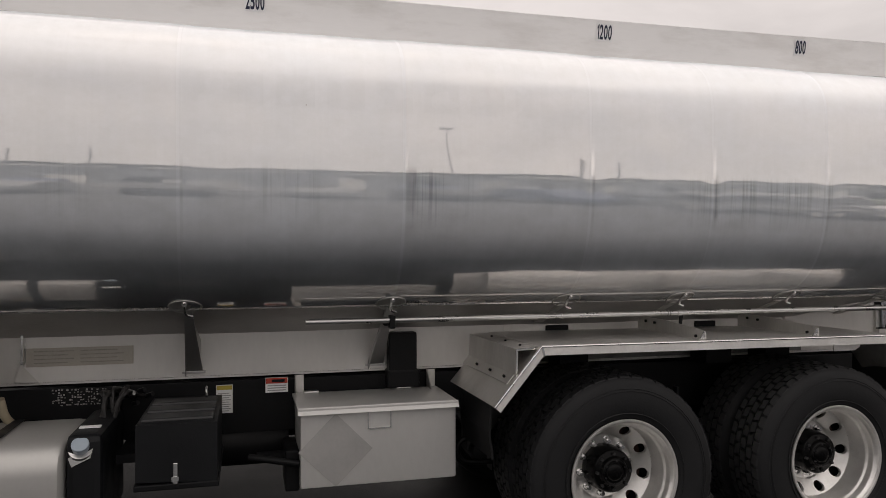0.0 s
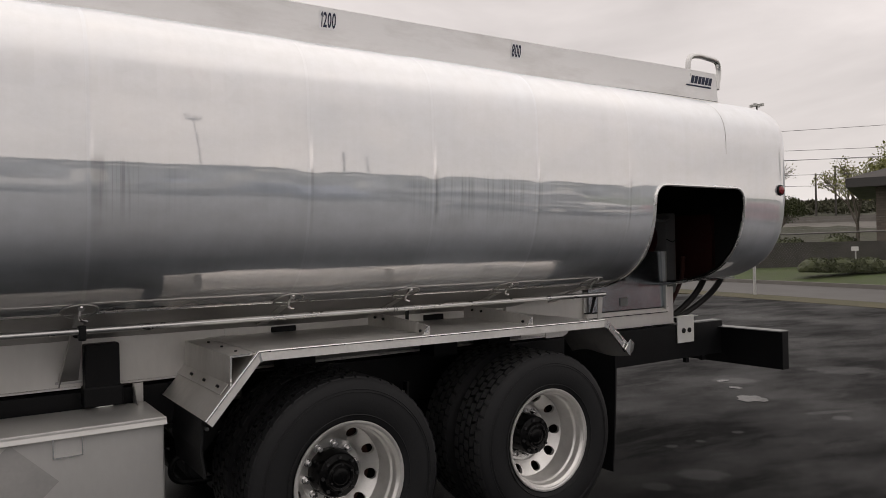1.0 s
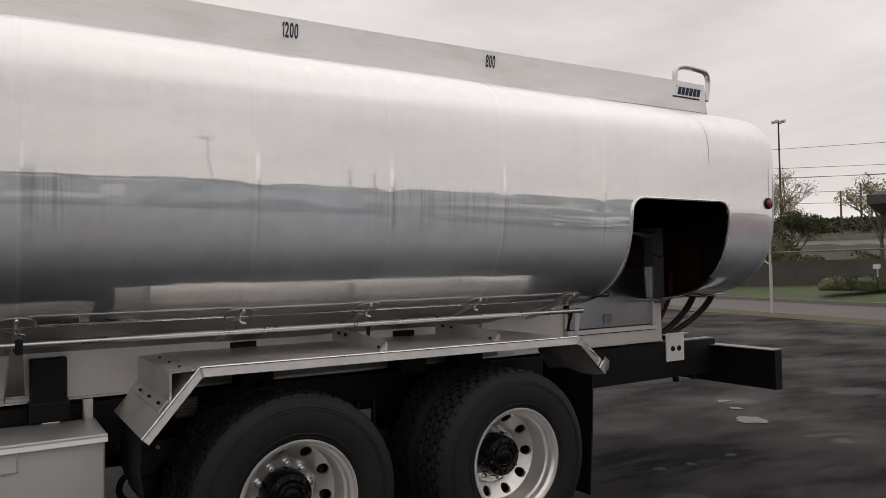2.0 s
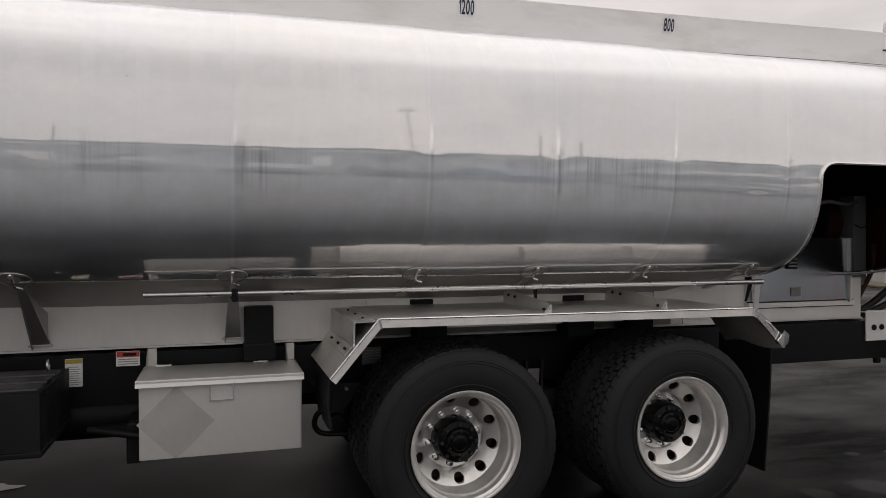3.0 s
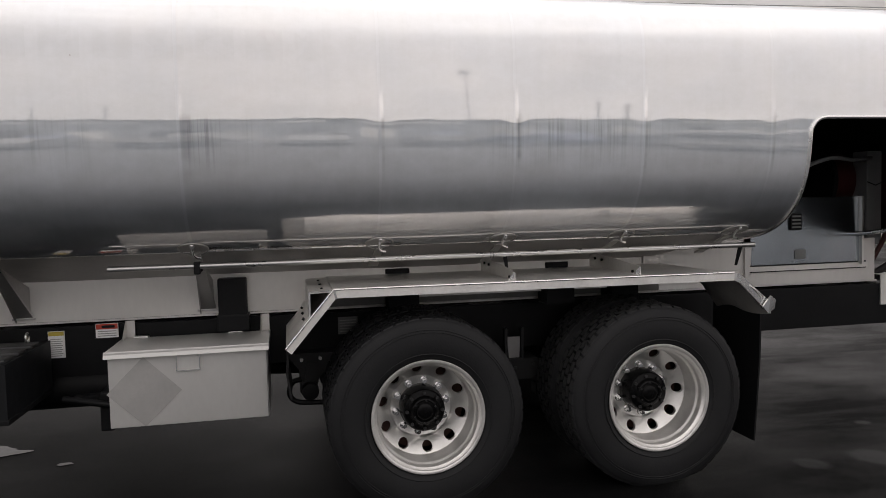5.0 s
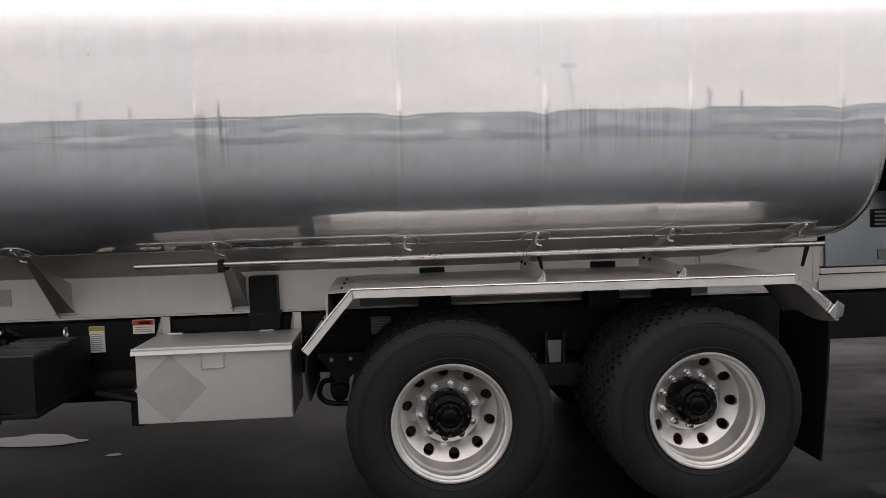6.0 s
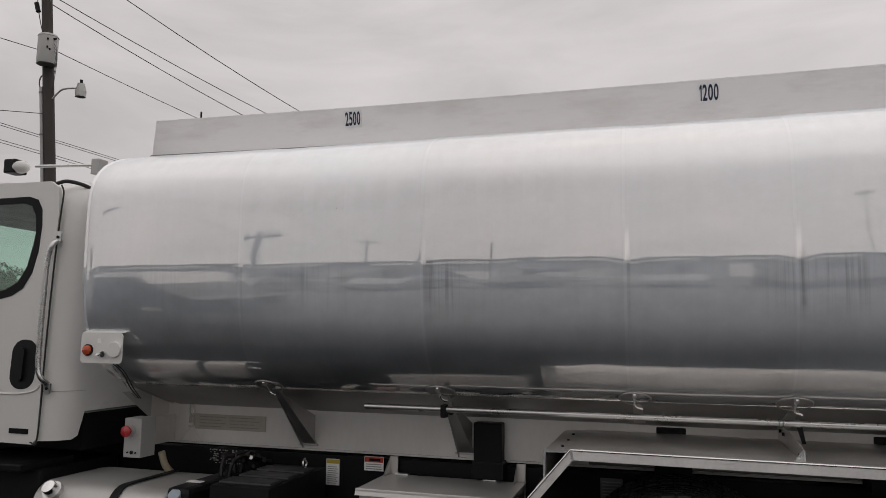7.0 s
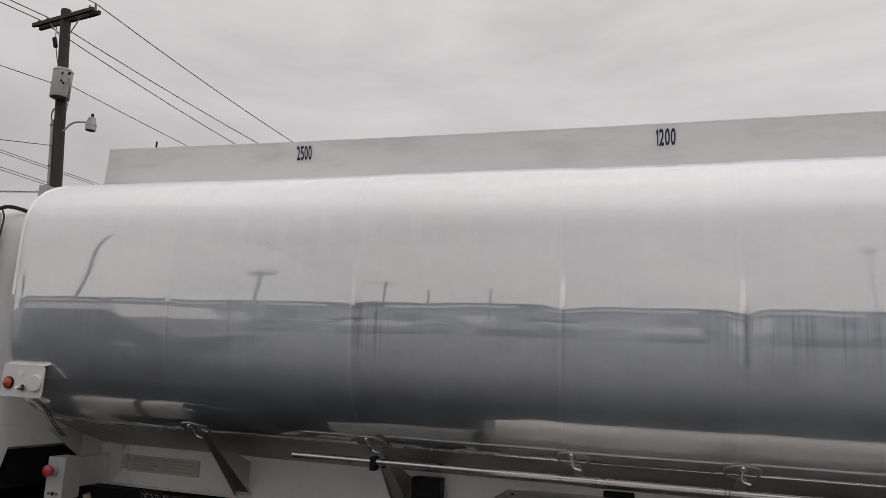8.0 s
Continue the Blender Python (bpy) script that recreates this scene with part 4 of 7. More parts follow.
part("rod_stay", prismed([(4.07, 3.715, 1.305), (4.115, 3.715, 1.305), (4.115, 3.74, 1.10), (4.085, 3.74, 1.10)], (0, 0.006, 0)), M_MILL, hose_rod)

# rear wheels
R_T = 0.530
TREAD = 46


def tyre_mesh(centre):
    bm = bmesh.new()
    lathe(bm, [(0.292, 0.03), (0.302, 0.012), (0.325, -0.004), (0.352, -0.012), (0.40, -0.018), (0.44, -0.016), (0.478, -0.008), (0.500, 0.002), (0.516, 0.014), (0.522, 0.03), (0.522, 0.052), (0.507, 0.056),
               (0.507, 0.24), (0.495, 0.262), (0.44, 0.285), (0.36, 0.28), (0.30, 0.25), (0.292, 0.235)], centre, 92)
    cx, cy, cz = centre
    for r, d, h in ((0.465, -0.011, 0.003), (0.452, -0.0165, 0.002), (0.337, -0.011, 0.003)):
        tube(bm, [(cx + r * math.cos(2 * math.pi * k / 72), cy + d, cz + r * math.sin(2 * math.pi * k / 72)) for k in range(72)], h, 5, closed=True)
    for row in range(5):
        d0 = 0.012 + row * 0.049
        for k in range(TREAD):
            a = 2 * math.pi * (k + 0.5 * (row % 2)) / TREAD
            span, skew = 2 * math.pi / TREAD * 0.78, 0.012 * (1 if row % 2 else -1)
            lo = 0.510 if row == 0 else 0.503
            pts = [(d0, a, lo), (d0 + 0.041, a + skew, lo), (d0 + 0.041, a + span + skew, lo), (d0, a + span, lo)]
            top = [(d + (0.006 if row == 0 and i in (0, 3) else 0), t, R_T - (0.006 if row == 0 and i in (0, 3) else 0)) for i, (d, t, r) in enumerate(pts)]
            va = [bm.verts.new((cx + r * math.cos(t), cy + d, cz + r * math.sin(t))) for d, t, r in pts]
            vb = [bm.verts.new((cx + r * math.cos(t), cy + d, cz + r * math.sin(t))) for d, t, r in top]
            bm.faces.new(vb).material_index = 1
            for i in range(4):
                j = (i + 1) % 4
                bm.faces.new((va[i], va[j], vb[j], vb[i]))
    for v in bm.verts:
        if v.co.z < 0.05:
            v.co.y += (-0.012 if v.co.y < cy + 0.13 else 0.012) * (0.05 - max(v.co.z, 0.0)) / 0.05
            v.co.z = max(v.co.z, 0.001)
    return bm


def disc_depth(r):
    return 0.240 - (r - 0.180) / (0.256 - 0.180) * 0.06


def rim_mesh(centre):
    cx, cy, cz = centre
    bm = bmesh.new()
    lathe(bm, [(0.292, 0.016), (0.302, 0.010), (0.306, 0.0), (0.304, -0.005), (0.297, -0.006), (0.287, -0.001), (0.284, 0.010), (0.2745, 0.017), (0.2725, 0.021), (0.271, 0.030), (0.2705, 0.052), (0.269, 0.057), (0.262, 0.064), (0.2605, 0.069), (0.2595, 0.085), (0.259, 0.15), (0.256, disc_depth(0.256))], centre, 90)
    # disc with ten round hand holes
    ns, nh = 10, 20
    for s in range(ns):
        a0 = 2 * math.pi * s / ns + radians(6.1)
        w = 2 * math.pi / ns
        ra, rb = 0.180, 0.256
        border = [(ra + (rb - ra) * i / 5, 0.0) for i in range(5)] + [(rb, w * i / 5) for i in range(5)] + [(rb - (rb - ra) * i / 5, w) for i in range(5)] + [(ra, w - w * i / 5) for i in range(5)]
        rm, rh = 0.222, 0.0285
        hole = []
        for (r, t) in border:
            dx, dy = r - rm, (t - w / 2) * rm
            q = math.hypot(dx, dy)
            hole.append((rm + rh * dx / q, w / 2 + rh * dy / q / rm))

        def put(r, t, extra=0.0):
            return bm.verts.new((cx + r * math.cos(a0 + t), cy + disc_depth(r) + extra, cz + r * math.sin(a0 + t)))
        vo, vi, vd = [put(*p) for p in border], [put(*p) for p in hole], [put(*p, 0.02) for p in hole]
        for i in range(nh):
            j = (i + 1) % nh
            bm.faces.new((vo[i], vo[j], vi[j], vi[i]))
            bm.faces.new((vi[i], vi[j], vd[j], vd[i]))
    lathe(bm, [(0.180, 0.240), (0.176, 0.243), (0.173, 0.251), (0.168, 0.254), (0.10, 0.254)], centre, 80)
    bmesh.ops.remove_doubles(bm, verts=bm.verts, dist=0.0004)
    return bm


WHEEL = (2.0, 3.405, 0.496)
wheel = part("wheel", rim_mesh(WHEEL), M_RIM, truck, "polished aluminium wheel with round hand holes", smooth=True, origin=WHEEL)
tyre = part("tyre", tyre_mesh(WHEEL), M_RUBBER, wheel, "black lugged drive tyre", smooth=True)
tyre.data.materials.append(M_RUBBER)
bm = bmesh.new()
lathe(bm, [(0.124, 0.265), (0.124, 0.20), (0.118, 0.185), (0.116, 0.145), (0.113, 0.138), (0.106, 0.134), (0.084, 0.133), (0.080, 0.130), (0.077, 0.120), (0.071, 0.111), (0.064, 0.108), (0.058, 0.111), (0.055, 0.116), (0.050, 0.115), (0.044, 0.107), (0.036, 0.102), (0.022, 0.100), (0.001, 0.099)], WHEEL, 48)
part("hub", bm, M_HUB, wheel, "glossy black hub with a stepped cap", smooth=True)
for k in range(8):
    a = 2 * math.pi * k / 8
    bx, bz = WHEEL[0] + 0.097 * math.cos(a), WHEEL[2] + 0.097 * math.sin(a)
    part("hub_bolt", rodded((bx, WHEEL[1] + 0.138, bz), (bx, WHEEL[1] + 0.119, bz), 0.009, n=6), M_DULLBOLT, wheel)
for k in range(6):
    a = 2 * math.pi * (k + 0.4) / 6
    bx, bz = WHEEL[0] + 0.062 * math.cos(a), WHEEL[2] + 0.062 * math.sin(a)
    part("cap_screw", rodded((bx, WHEEL[1] + 0.115, bz), (bx, WHEEL[1] + 0.103, bz), 0.0055, n=6), M_DULLBOLT, wheel)
for k in range(10):
    a = 2 * math.pi * (k + 0.28) / 10
    nx, nz = WHEEL[0] + 0.143 * math.cos(a), WHEEL[2] + 0.143 * math.sin(a)
    bm = bmesh.new()
    rod(bm, (nx, WHEEL[1] + 0.256, nz), (nx, WHEEL[1] + 0.247, nz), 0.0205, n=16)
    rod(bm, (nx, WHEEL[1] + 0.248, nz), (nx, WHEEL[1] + 0.220, nz), 0.0175, 0.0155, n=6)
    rod(bm, (nx, WHEEL[1] + 0.221, nz), (nx, WHEEL[1] + 0.208, nz), 0.010, n=10)
    part("lug_nut", bm, M_CHROME, wheel)
part("back_plate", rodded((WHEEL[0], WHEEL[1] + 0.30, WHEEL[2]), (WHEEL[0], WHEEL[1] + 0.285, WHEEL[2]), 0.25, n=40), M_DRUM, wheel, "rust-brown brake drum behind the wheel")
tb = Vector(truck["base"])
second = copy_thing(wheel, Matrix.Translation(Vector((3.32, WHEEL[1], WHEEL[2])) - tb) @ Matrix.Rotation(radians(-10), 4, "Y"))
for ob in second.children:
    if ob.name.startswith("tyre"):
        ob.data = ob.data.copy()
        ob.data.materials[1] = M_TREAD
        ob.scale = (0.987, 1.0, 0.987)
        tagged(ob, "black lugged drive tyre with dusty tread blocks")
inner_mesh = None
for wx in (2.0, 3.32):
    for wy in (3.725, 5.175, 5.5):
        c = (wx, wy, WHEEL[2])
        if inner_mesh is None:
            inner = part("inner_tyre", tyre_mesh(c), M_RUBBER, truck, "black inner dual tyre", smooth=True, origin=c)
            inner_mesh = inner.data
            inner_mesh.materials.append(M_TREAD)
        else:
            inner = new("inner_tyre", inner_mesh)
            inner.parent = truck
            inner.location = Vector(c) - tb
            tagged(inner, "black inner dual tyre")
        inner["base"] = list(c)
        d = part("inner_wheel", rodded((wx, wy + 0.08, WHEEL[2]), (wx, wy + 0.2, WHEEL[2]), 0.292, n=40), M_BLACK, inner)

# tandem fender
fy0, fy1 = 3.37, 4.16
prof = [(1.279, 0.907), (1.528, 1.195), (3.775, 1.185)]
bm = bmesh.new()
th = 0.006
outl = [(1.279, fy0, 0.907), (1.524, fy0, 1.192), (3.765, fy0, 1.181), (3.765, fy0, 1.175), (1.527, fy0, 1.186), (1.284, fy0, 0.903)]
prism(bm, outl, (0, 4.185 - fy0, 0))
fender = part("fender", bm, M_MILL, truck, "flat-topped aluminium tandem fender with a bent rear end")
bm = bmesh.new()
prism(bm, [(1.279, fy0 - 0.004, 0.907), (1.524, fy0 - 0.004, 1.196), (3.765, fy0 - 0.004, 1.186), (3.765, fy0 - 0.004, 1.142), (1.535, fy0 - 0.004, 1.152), (1.306, fy0 - 0.004, 0.882)], (0, 0.012, 0))
part("fender_lip", bm, M_LIPSHEET, fender, "folded lip along the fender's edge", bevel=0.003)
# bright tube added so that the lip's edge shows its highlight
part("lip_bead", tubed([(1.279, fy0 - 0.002, 0.909), (1.40, fy0 - 0.002, 1.051), (1.524, fy0 - 0.002, 1.196), (2.2, fy0 - 0.002, 1.193), (3.0, fy0 - 0.002, 1.190), (3.765, fy0 - 0.002, 1.187)], 0.006, 8), M_LIP, fender, "bright bead added along the lip for its edge highlight", smooth=True)
part("mitre_weld", prismed([(1.519, fy0 - 0.007, 1.199), (1.531, fy0 - 0.007, 1.198), (1.541, fy0 - 0.007, 1.150), (1.531, fy0 - 0.007, 1.149)], (0, 0.004, 0)), M_LIP, fender)
# square nose box over the front slope, open at the outer end
nose = part("nose_plate", prismed([(1.398, 3.40, 1.045), (1.402, 3.40, 1.183), (1.525, 3.40, 1.187), (1.525, 3.40, 1.182), (1.407, 3.40, 1.178), (1.403, 3.40, 1.045)], (0, 0.79, 0)), M_MILL, fender, "square nose box riveted over the sloping front")
part("nose_edge", prismed([(1.397, 3.396, 1.045), (1.40, 3.396, 1.186), (1.52, 3.396, 1.190), (1.52, 3.396, 1.180), (1.409, 3.396, 1.176), (1.406, 3.396, 1.045)], (0, 0.006, 0)), M_LIP, nose)
part("nose_flange", prismed([(1.398, 3.42, 1.052), (1.360, 3.42, 1.008), (1.358, 3.42, 1.012), (1.396, 3.42, 1.057)], (0, 0.77, 0)), M_MILL, nose)
for by in (3.50, 3.72, 3.95):
    part("flange_bolt", rodded((1.38, by, 1.03), (1.366, by, 1.042), 0.007, n=8), M_BLACK, nose)
    part("top_bolt", rodded((1.47, by + 0.03, 1.184), (1.47, by + 0.03, 1.193), 0.007, n=8), M_BLACK, nose)
# crumpled rear end
bm = bmesh.new()
rings = []
for i in range(7):
    s = i / 6
    row = []
    for j in range(9):
        v = j / 8
        x = 3.765 + 0.225 * s + 0.015 * math.sin(7 * v + 2 * s)
        z = 1.178 - 0.165 * s - 0.05 * s * s + 0.022 * math.sin(5 * v + 4 * s) * s - 0.05 * s * v
        y = fy0 + (fy1 - 0.25 - fy0) * v + 0.012 * math.sin(9 * s + v)
        row.append(bm.verts.new((x, y, z)))
    rings.append(row)
for a, b in zip(rings, rings[1:]):
    for j in range(8):
        bm.faces.new((a[j], a[j + 1], b[j + 1], b[j]))
ret = bmesh.ops.extrude_face_region(bm, geom=bm.faces[:])
bmesh.ops.translate(bm, verts=[v for v in ret["geom"] if isinstance(v, bmesh.types.BMVert)], vec=(-0.004, 0, -0.006))
part("bent_tail", bm, M_MILL, fender, "crumpled and bent rear end of the fender")
bm = prismed([(3.765, fy0 - 0.005, 1.186), (3.80, fy0 - 0.005, 1.178), (3.985, fy0 + 0.004, 1.02), (4.0, fy0 + 0.004, 0.985), (3.955, fy0 + 0.004, 0.965), (3.93, fy0 + 0.002, 1.0), (3.80, fy0 - 0.005, 1.125), (3.765, fy0 - 0.005, 1.142)], (0, 0.012, 0))
part("bent_lip", bm, M_LIP, fender)
part("torn_corner", prismed([(3.94, fy0 - 0.012, 0.985), (3.985, fy0 - 0.02, 1.045), (4.025, fy0 - 0.01, 1.02), (4.02, fy0 - 0.005, 0.97), (3.975, fy0 - 0.012, 0.945)], (0, 0.008, 0.004)), M_LIP, fender)
# gussets between skirt and fender
for gx in (2.488, 3.215):
    g = part("gusset", prismed([(gx, 3.42, 1.192), (gx, 3.42, 1.236), (gx, 3.47, 1.246), (gx, 3.80, 1.268), (gx, 4.12, 1.275), (gx, 4.12, 1.192)], (0.006, 0, 0)), M_MILL, fender, "upright bracket on the fender top")
    part("gusset_fold", prismed([(gx - 0.04, 3.42, 1.192), (gx, 3.42, 1.192), (gx, 3.42, 1.240), (gx - 0.004, 3.42, 1.240)], (0, 0.005, 0)), M_LIP, g)
    for by, bz in ((3.50, 1.207), (3.92, 1.245), (4.02, 1.248)):
        part("bolt", rodded((gx - 0.010, by, bz), (gx + 0.009, by, bz), 0.008, n=8), M_BLACK, g)
part("end_gusset", prismed([(3.62, 4.17, 1.19), (3.86, 4.17, 1.19), (3.95, 4.17, 1.32), (3.62, 4.17, 1.32)], (0, 0.012, 0)), M_SKIRT, fender)
for ux0, ux1 in ((2.06, 2.84), (3.06, 3.28)):
    part("under_strip", boxed(ux0, ux1, 4.0, 4.02, 1.06, 1.13), M_MILL, fender, "pale strip under the fender")
for ux in (1.97, 2.95, 3.38):
    part("under_bracket", boxed(ux - 0.09, ux + 0.09, 3.95, 4.12, 0.98, 1.14), M_BLACK, fender)
part("tail_bracket", prismed([(3.34, 3.44, 1.17), (3.53, 3.44, 1.17), (3.52, 3.44, 1.12), (3.48, 3.44, 1.10), (3.34, 3.44, 1.10)], (0, 0.006, 0)), M_MILL, fender)

# mud flaps
part("mud_flap", prismed([(4.075, 3.57, 1.0), (4.06, 3.57, 0.6), (4.025, 3.57, 0.135), (4.035, 3.57, 0.135), (4.072, 3.57, 0.6), (4.087, 3.57, 1.0)], (0, 0.5, 0)), M_FLAP, truck, "black rubber mud flap behind the rear wheels")
pts = [(1.285, 0.90), (1.274, 0.76), (1.292, 0.63), (1.302, 0.632), (1.285, 0.76), (1.297, 0.90)]
part("mud_flap", prismed([(x, 3.46, z) for x, z in pts], (0, 0.5, 0)), M_FLAP, truck, "curled black rubber flap ahead of the rear wheels")

# tool box under the frame
tool = part("tool_box", boxed(0.37, 1.172, 3.708, 4.15, 0.487, 0.872), M_BOXPAINT, truck, "light grey sheet-metal tool box with a faded diamond patch", bevel=0.004)
part("lid", boxed(0.355, 1.186, 3.688, 4.155, 0.874, 0.888), M_BOXPAINT, tool, "flat hinged lid", bevel=0.003)
part("lid_lip", prismed([(0.355, 3.680, 0.857), (1.186, 3.680, 0.857), (1.186, 3.694, 0.891), (0.355, 3.694, 0.891)], (0, 0.006, 0)), M_BOXPAINT, tool, "folded lip of the lid")
part("side_lip", boxed(1.180, 1.186, 3.69, 4.15, 0.856, 0.875), M_BOXPAINT, tool)
# darker sheet added over this end, standing for the shade on it
part("side_panel", boxed(1.1735, 1.1775, 3.712, 4.145, 0.492, 0.868), M_STRUT, tool, "darker metal sheet added over the box's shaded end", bevel=0.001)
dx, dz, dd = 0.545, 0.668, 0.187
part("placard_patch", prismed([(dx - dd, 3.705, dz), (dx, 3.705, dz - dd + 0.005), (dx + dd, 3.705, dz), (dx, 3.705, dz + dd)], (0, 0.002, 0)), M_PLACARD, tool, "faded grey diamond where a placard was")
latch = part("latch_plate", boxed(0.712, 0.825, 3.702, 3.708, 0.772, 0.856), M_BOXPAINT, tool, "recessed latch plate", bevel=0.002)
for a in ((0.708, 0.713, 0.77, 0.858), (0.824, 0.829, 0.77, 0.858), (0.708, 0.829, 0.768, 0.773)):
    part("latch_edge", boxed(a[0], a[1], 3.698, 3.708, a[2], a[3]), M_LIP, latch)
part("scratch", boxed(0.50, 0.575, 3.7055, 3.707, 0.846, 0.849, m=None), M_GREYINK, tool)
for hx in (0.46, 0.985):
    part("hinge", boxed(hx - 0.04, hx + 0.04, 4.12, 4.16, 0.889, 0.898), M_LIP, tool, bevel=0.002)
for hx in (0.37, 1.13):
    part("hanger", prismed([(hx, 4.17, 0.80), (hx + 0.05, 4.17, 0.80), (hx + 0.05, 4.17, 0.985), (hx, 4.17, 0.985)], (0, 0.01, 0)), M_MILL, tool, "grey hanger strap")
    part("hanger_web", prismed([(hx, 4.17, 0.985), (hx, 4.17, 0.80), (hx, 4.05, 0.88)], (0.006, 0, 0)), M_MILL, tool)
brace = part("black_brace", boxed(0.30, 0.37, 3.80, 4.10, 0.45, 0.66), M_BLACK, truck, "black bracket beside the tool box", bevel=0.01)
part("brace_arm", boxed(0.16, 0.36, 3.86, 3.92, 0.60, 0.635), M_BLACK, brace)
part("brace_pin", rodded((0.12, 3.82, 0.635), (0.37, 3.76, 0.60), 0.018), M_BLACK, brace)

# black battery box with strapped lid
bb = part("battery_box", prismed([(-0.362, 3.44, 0.655), (-0.018, 3.44, 0.640), (-0.018, 3.44, 0.905), (-0.362, 3.44, 0.905)], (0, 0.68, 0)), M_PLASTIC, truck, "black plastic battery box with a ribbed lid", bevel=0.012)
for ry in (3.49, 3.68, 3.87):
    part("lid_ridge", boxed(-0.345, -0.035, ry, ry + 0.13, 0.90, 0.922), M_LID, bb, bevel=0.01)
part("box_tray", boxed(-0.37, -0.01, 3.435, 4.1, 0.615, 0.642), M_BLACK, bb, bevel=0.006)
lt = part("latch", boxed(-0.205, -0.185, 3.425, 3.44, 0.64, 0.735), M_LIP, bb, "bright rubber-strap latch", bevel=0.003)
part("latch_loop", boxed(-0.21, -0.18, 3.42, 3.435, 0.655, 0.675), M_LIP, lt)
part("lid_ring", tubed([(-0.09, 3.98 + 0.022 * math.cos(k * math.pi / 6), 0.945 + 0.028 * math.sin(k * math.pi / 6)) for k in range(12)], 0.006, 8, closed=True), M_LIP, bb, smooth=True)
part("hanger_arm", boxed(-0.48, -0.36, 3.7, 4.2, 0.68, 0.72), M_BLACK, bb)

# fuel tank and the black additive tank beside it
bm = bmesh.new()
rings = []
outline = rounded(3.42, 4.10, 0.40, 0.845, 0.13, 0.0, 8)
for x, k in ((-1.51, 0.93), (-1.495, 0.985), (-1.465, 1.0), (-0.70, 1.0), (-0.67, 0.985), (-0.655, 0.93)):
    rings.append([bm.verts.new((x, 3.76 + (p[0] - 3.76) * k, 0.655 + (p[2] - 0.655) * k)) for p in outline])
for a, b in zip(rings, rings[1:]):
    for i in range(len(a)):
        bm.faces.new((a[i], a[(i + 1) % len(a)], b[(i + 1) % len(b)], b[i]))
bm.faces.new(rings[0])
bm.faces.new(rings[-1][::-1])
fuel = part("fuel_tank", bm, M_MILL, truck, "brushed aluminium fuel tank with rounded corners", smooth=True)
fuel.data.materials[0] = M_FUEL
for s0 in (-0.985,):
    bm = bmesh.new()
    ring = [[], [], [], []]
    for p in rounded(3.412, 4.108, 0.392, 0.853, 0.135, 0.0, 8):
        for q, (x, k) in enumerate(((s0, 0.995), (s0, 1.006), (s0 + 0.05, 1.006), (s0 + 0.05, 0.995))):
            ring[q].append(bm.verts.new((x, 3.76 + (p[0] - 3.76) * k, 0.655 + (p[2] - 0.655) * k)))
    for a, b in ((0, 1), (1, 2), (2, 3)):
        for i in range(len(ring[0])):
            j = (i + 1) % len(ring[0])
            bm.faces.new((ring[a][i], ring[a][j], ring[b][j], ring[b][i]))
    if s0 > -1:
        part("tank_strap", bm, M_BLACK, fuel, "black rubber-lined strap", smooth=True)
    else:
        bm.free()
cap_axis = Vector((0, -0.75, 0.66)).normalized()
cp = Vector((-1.37, 3.445, 0.80))
cap = part("filler_neck", rodded(cp - cap_axis * 0.02, cp + cap_axis * 0.02, 0.055, n=24), M_STEEL, fuel, smooth=True)
part("filler_cap", rodded(cp + cap_axis * 0.02, cp + cap_axis * 0.06, 0.042, 0.038, n=18), M_CHROME, cap, smooth=True, bevel=0.003)
adt = part("additive_tank", boxed(-0.645, -0.50, 3.46, 4.08, 0.42, 0.872), M_PLASTIC, truck, "black additive tank with a pale blue cap", bevel=0.03)
dp = Vector((-0.585, 3.485, 0.808))
nk = part("filler_neck", rodded(dp - cap_axis * 0.02, dp + cap_axis * 0.012, 0.052, n=20), M_STEEL, adt, smooth=True)
part("filler_cap", rodded(dp + cap_axis * 0.012, dp + cap_axis * 0.05, 0.036, n=18), M_BLUECAP, nk, smooth=True, bevel=0.004)
part("neck_flange", prismed([(-0.635, 3.462, 0.775), (-0.62, 3.456, 0.74), (-0.545, 3.456, 0.775), (-0.53, 3.462, 0.835)], (0, 0.012, 0.012)), M_STEEL, adt)
part("paper_tag", boxed(-0.62, -0.53, 3.60, 3.64, 0.874, 0.879), M_DECAL, adt)
random.seed(5)
for i in range(7):
    x0, y0 = random.uniform(-0.60, -0.47), random.uniform(3.80, 4.06)
    pts = smooth_path([(x0, y0, 0.86), (x0 + random.uniform(-0.01, 0.02), y0 + 0.01, 0.93 + random.uniform(0, 0.02)), (x0 + random.uniform(-0.02, 0.06), y0 + 0.05, 0.965 + random.uniform(-0.01, 0.02)), (x0 + random.uniform(0.0, 0.15), 4.17, 0.91)], 5)
    part("hose", tubed(pts, 0.011, 8), M_HOSE, adt, smooth=True)
for i, (fx, fz) in enumerate(((-0.47, 0.95), (-0.42, 0.965), (-0.38, 0.94), (-0.52, 0.93), (-0.45, 0.90))):
    part("hose_fitting", rodded((fx, 4.0, fz), (fx + 0.03, 3.97, fz + 0.012), 0.012, n=8), M_STEEL if i == 0 else M_BLACK, adt)
chart = part("wiring_chart", boxed(-0.87, -0.60, 4.19, 4.196, 0.87, 0.965), M_BLACK, truck, "speckled dark notice on the frame rail")
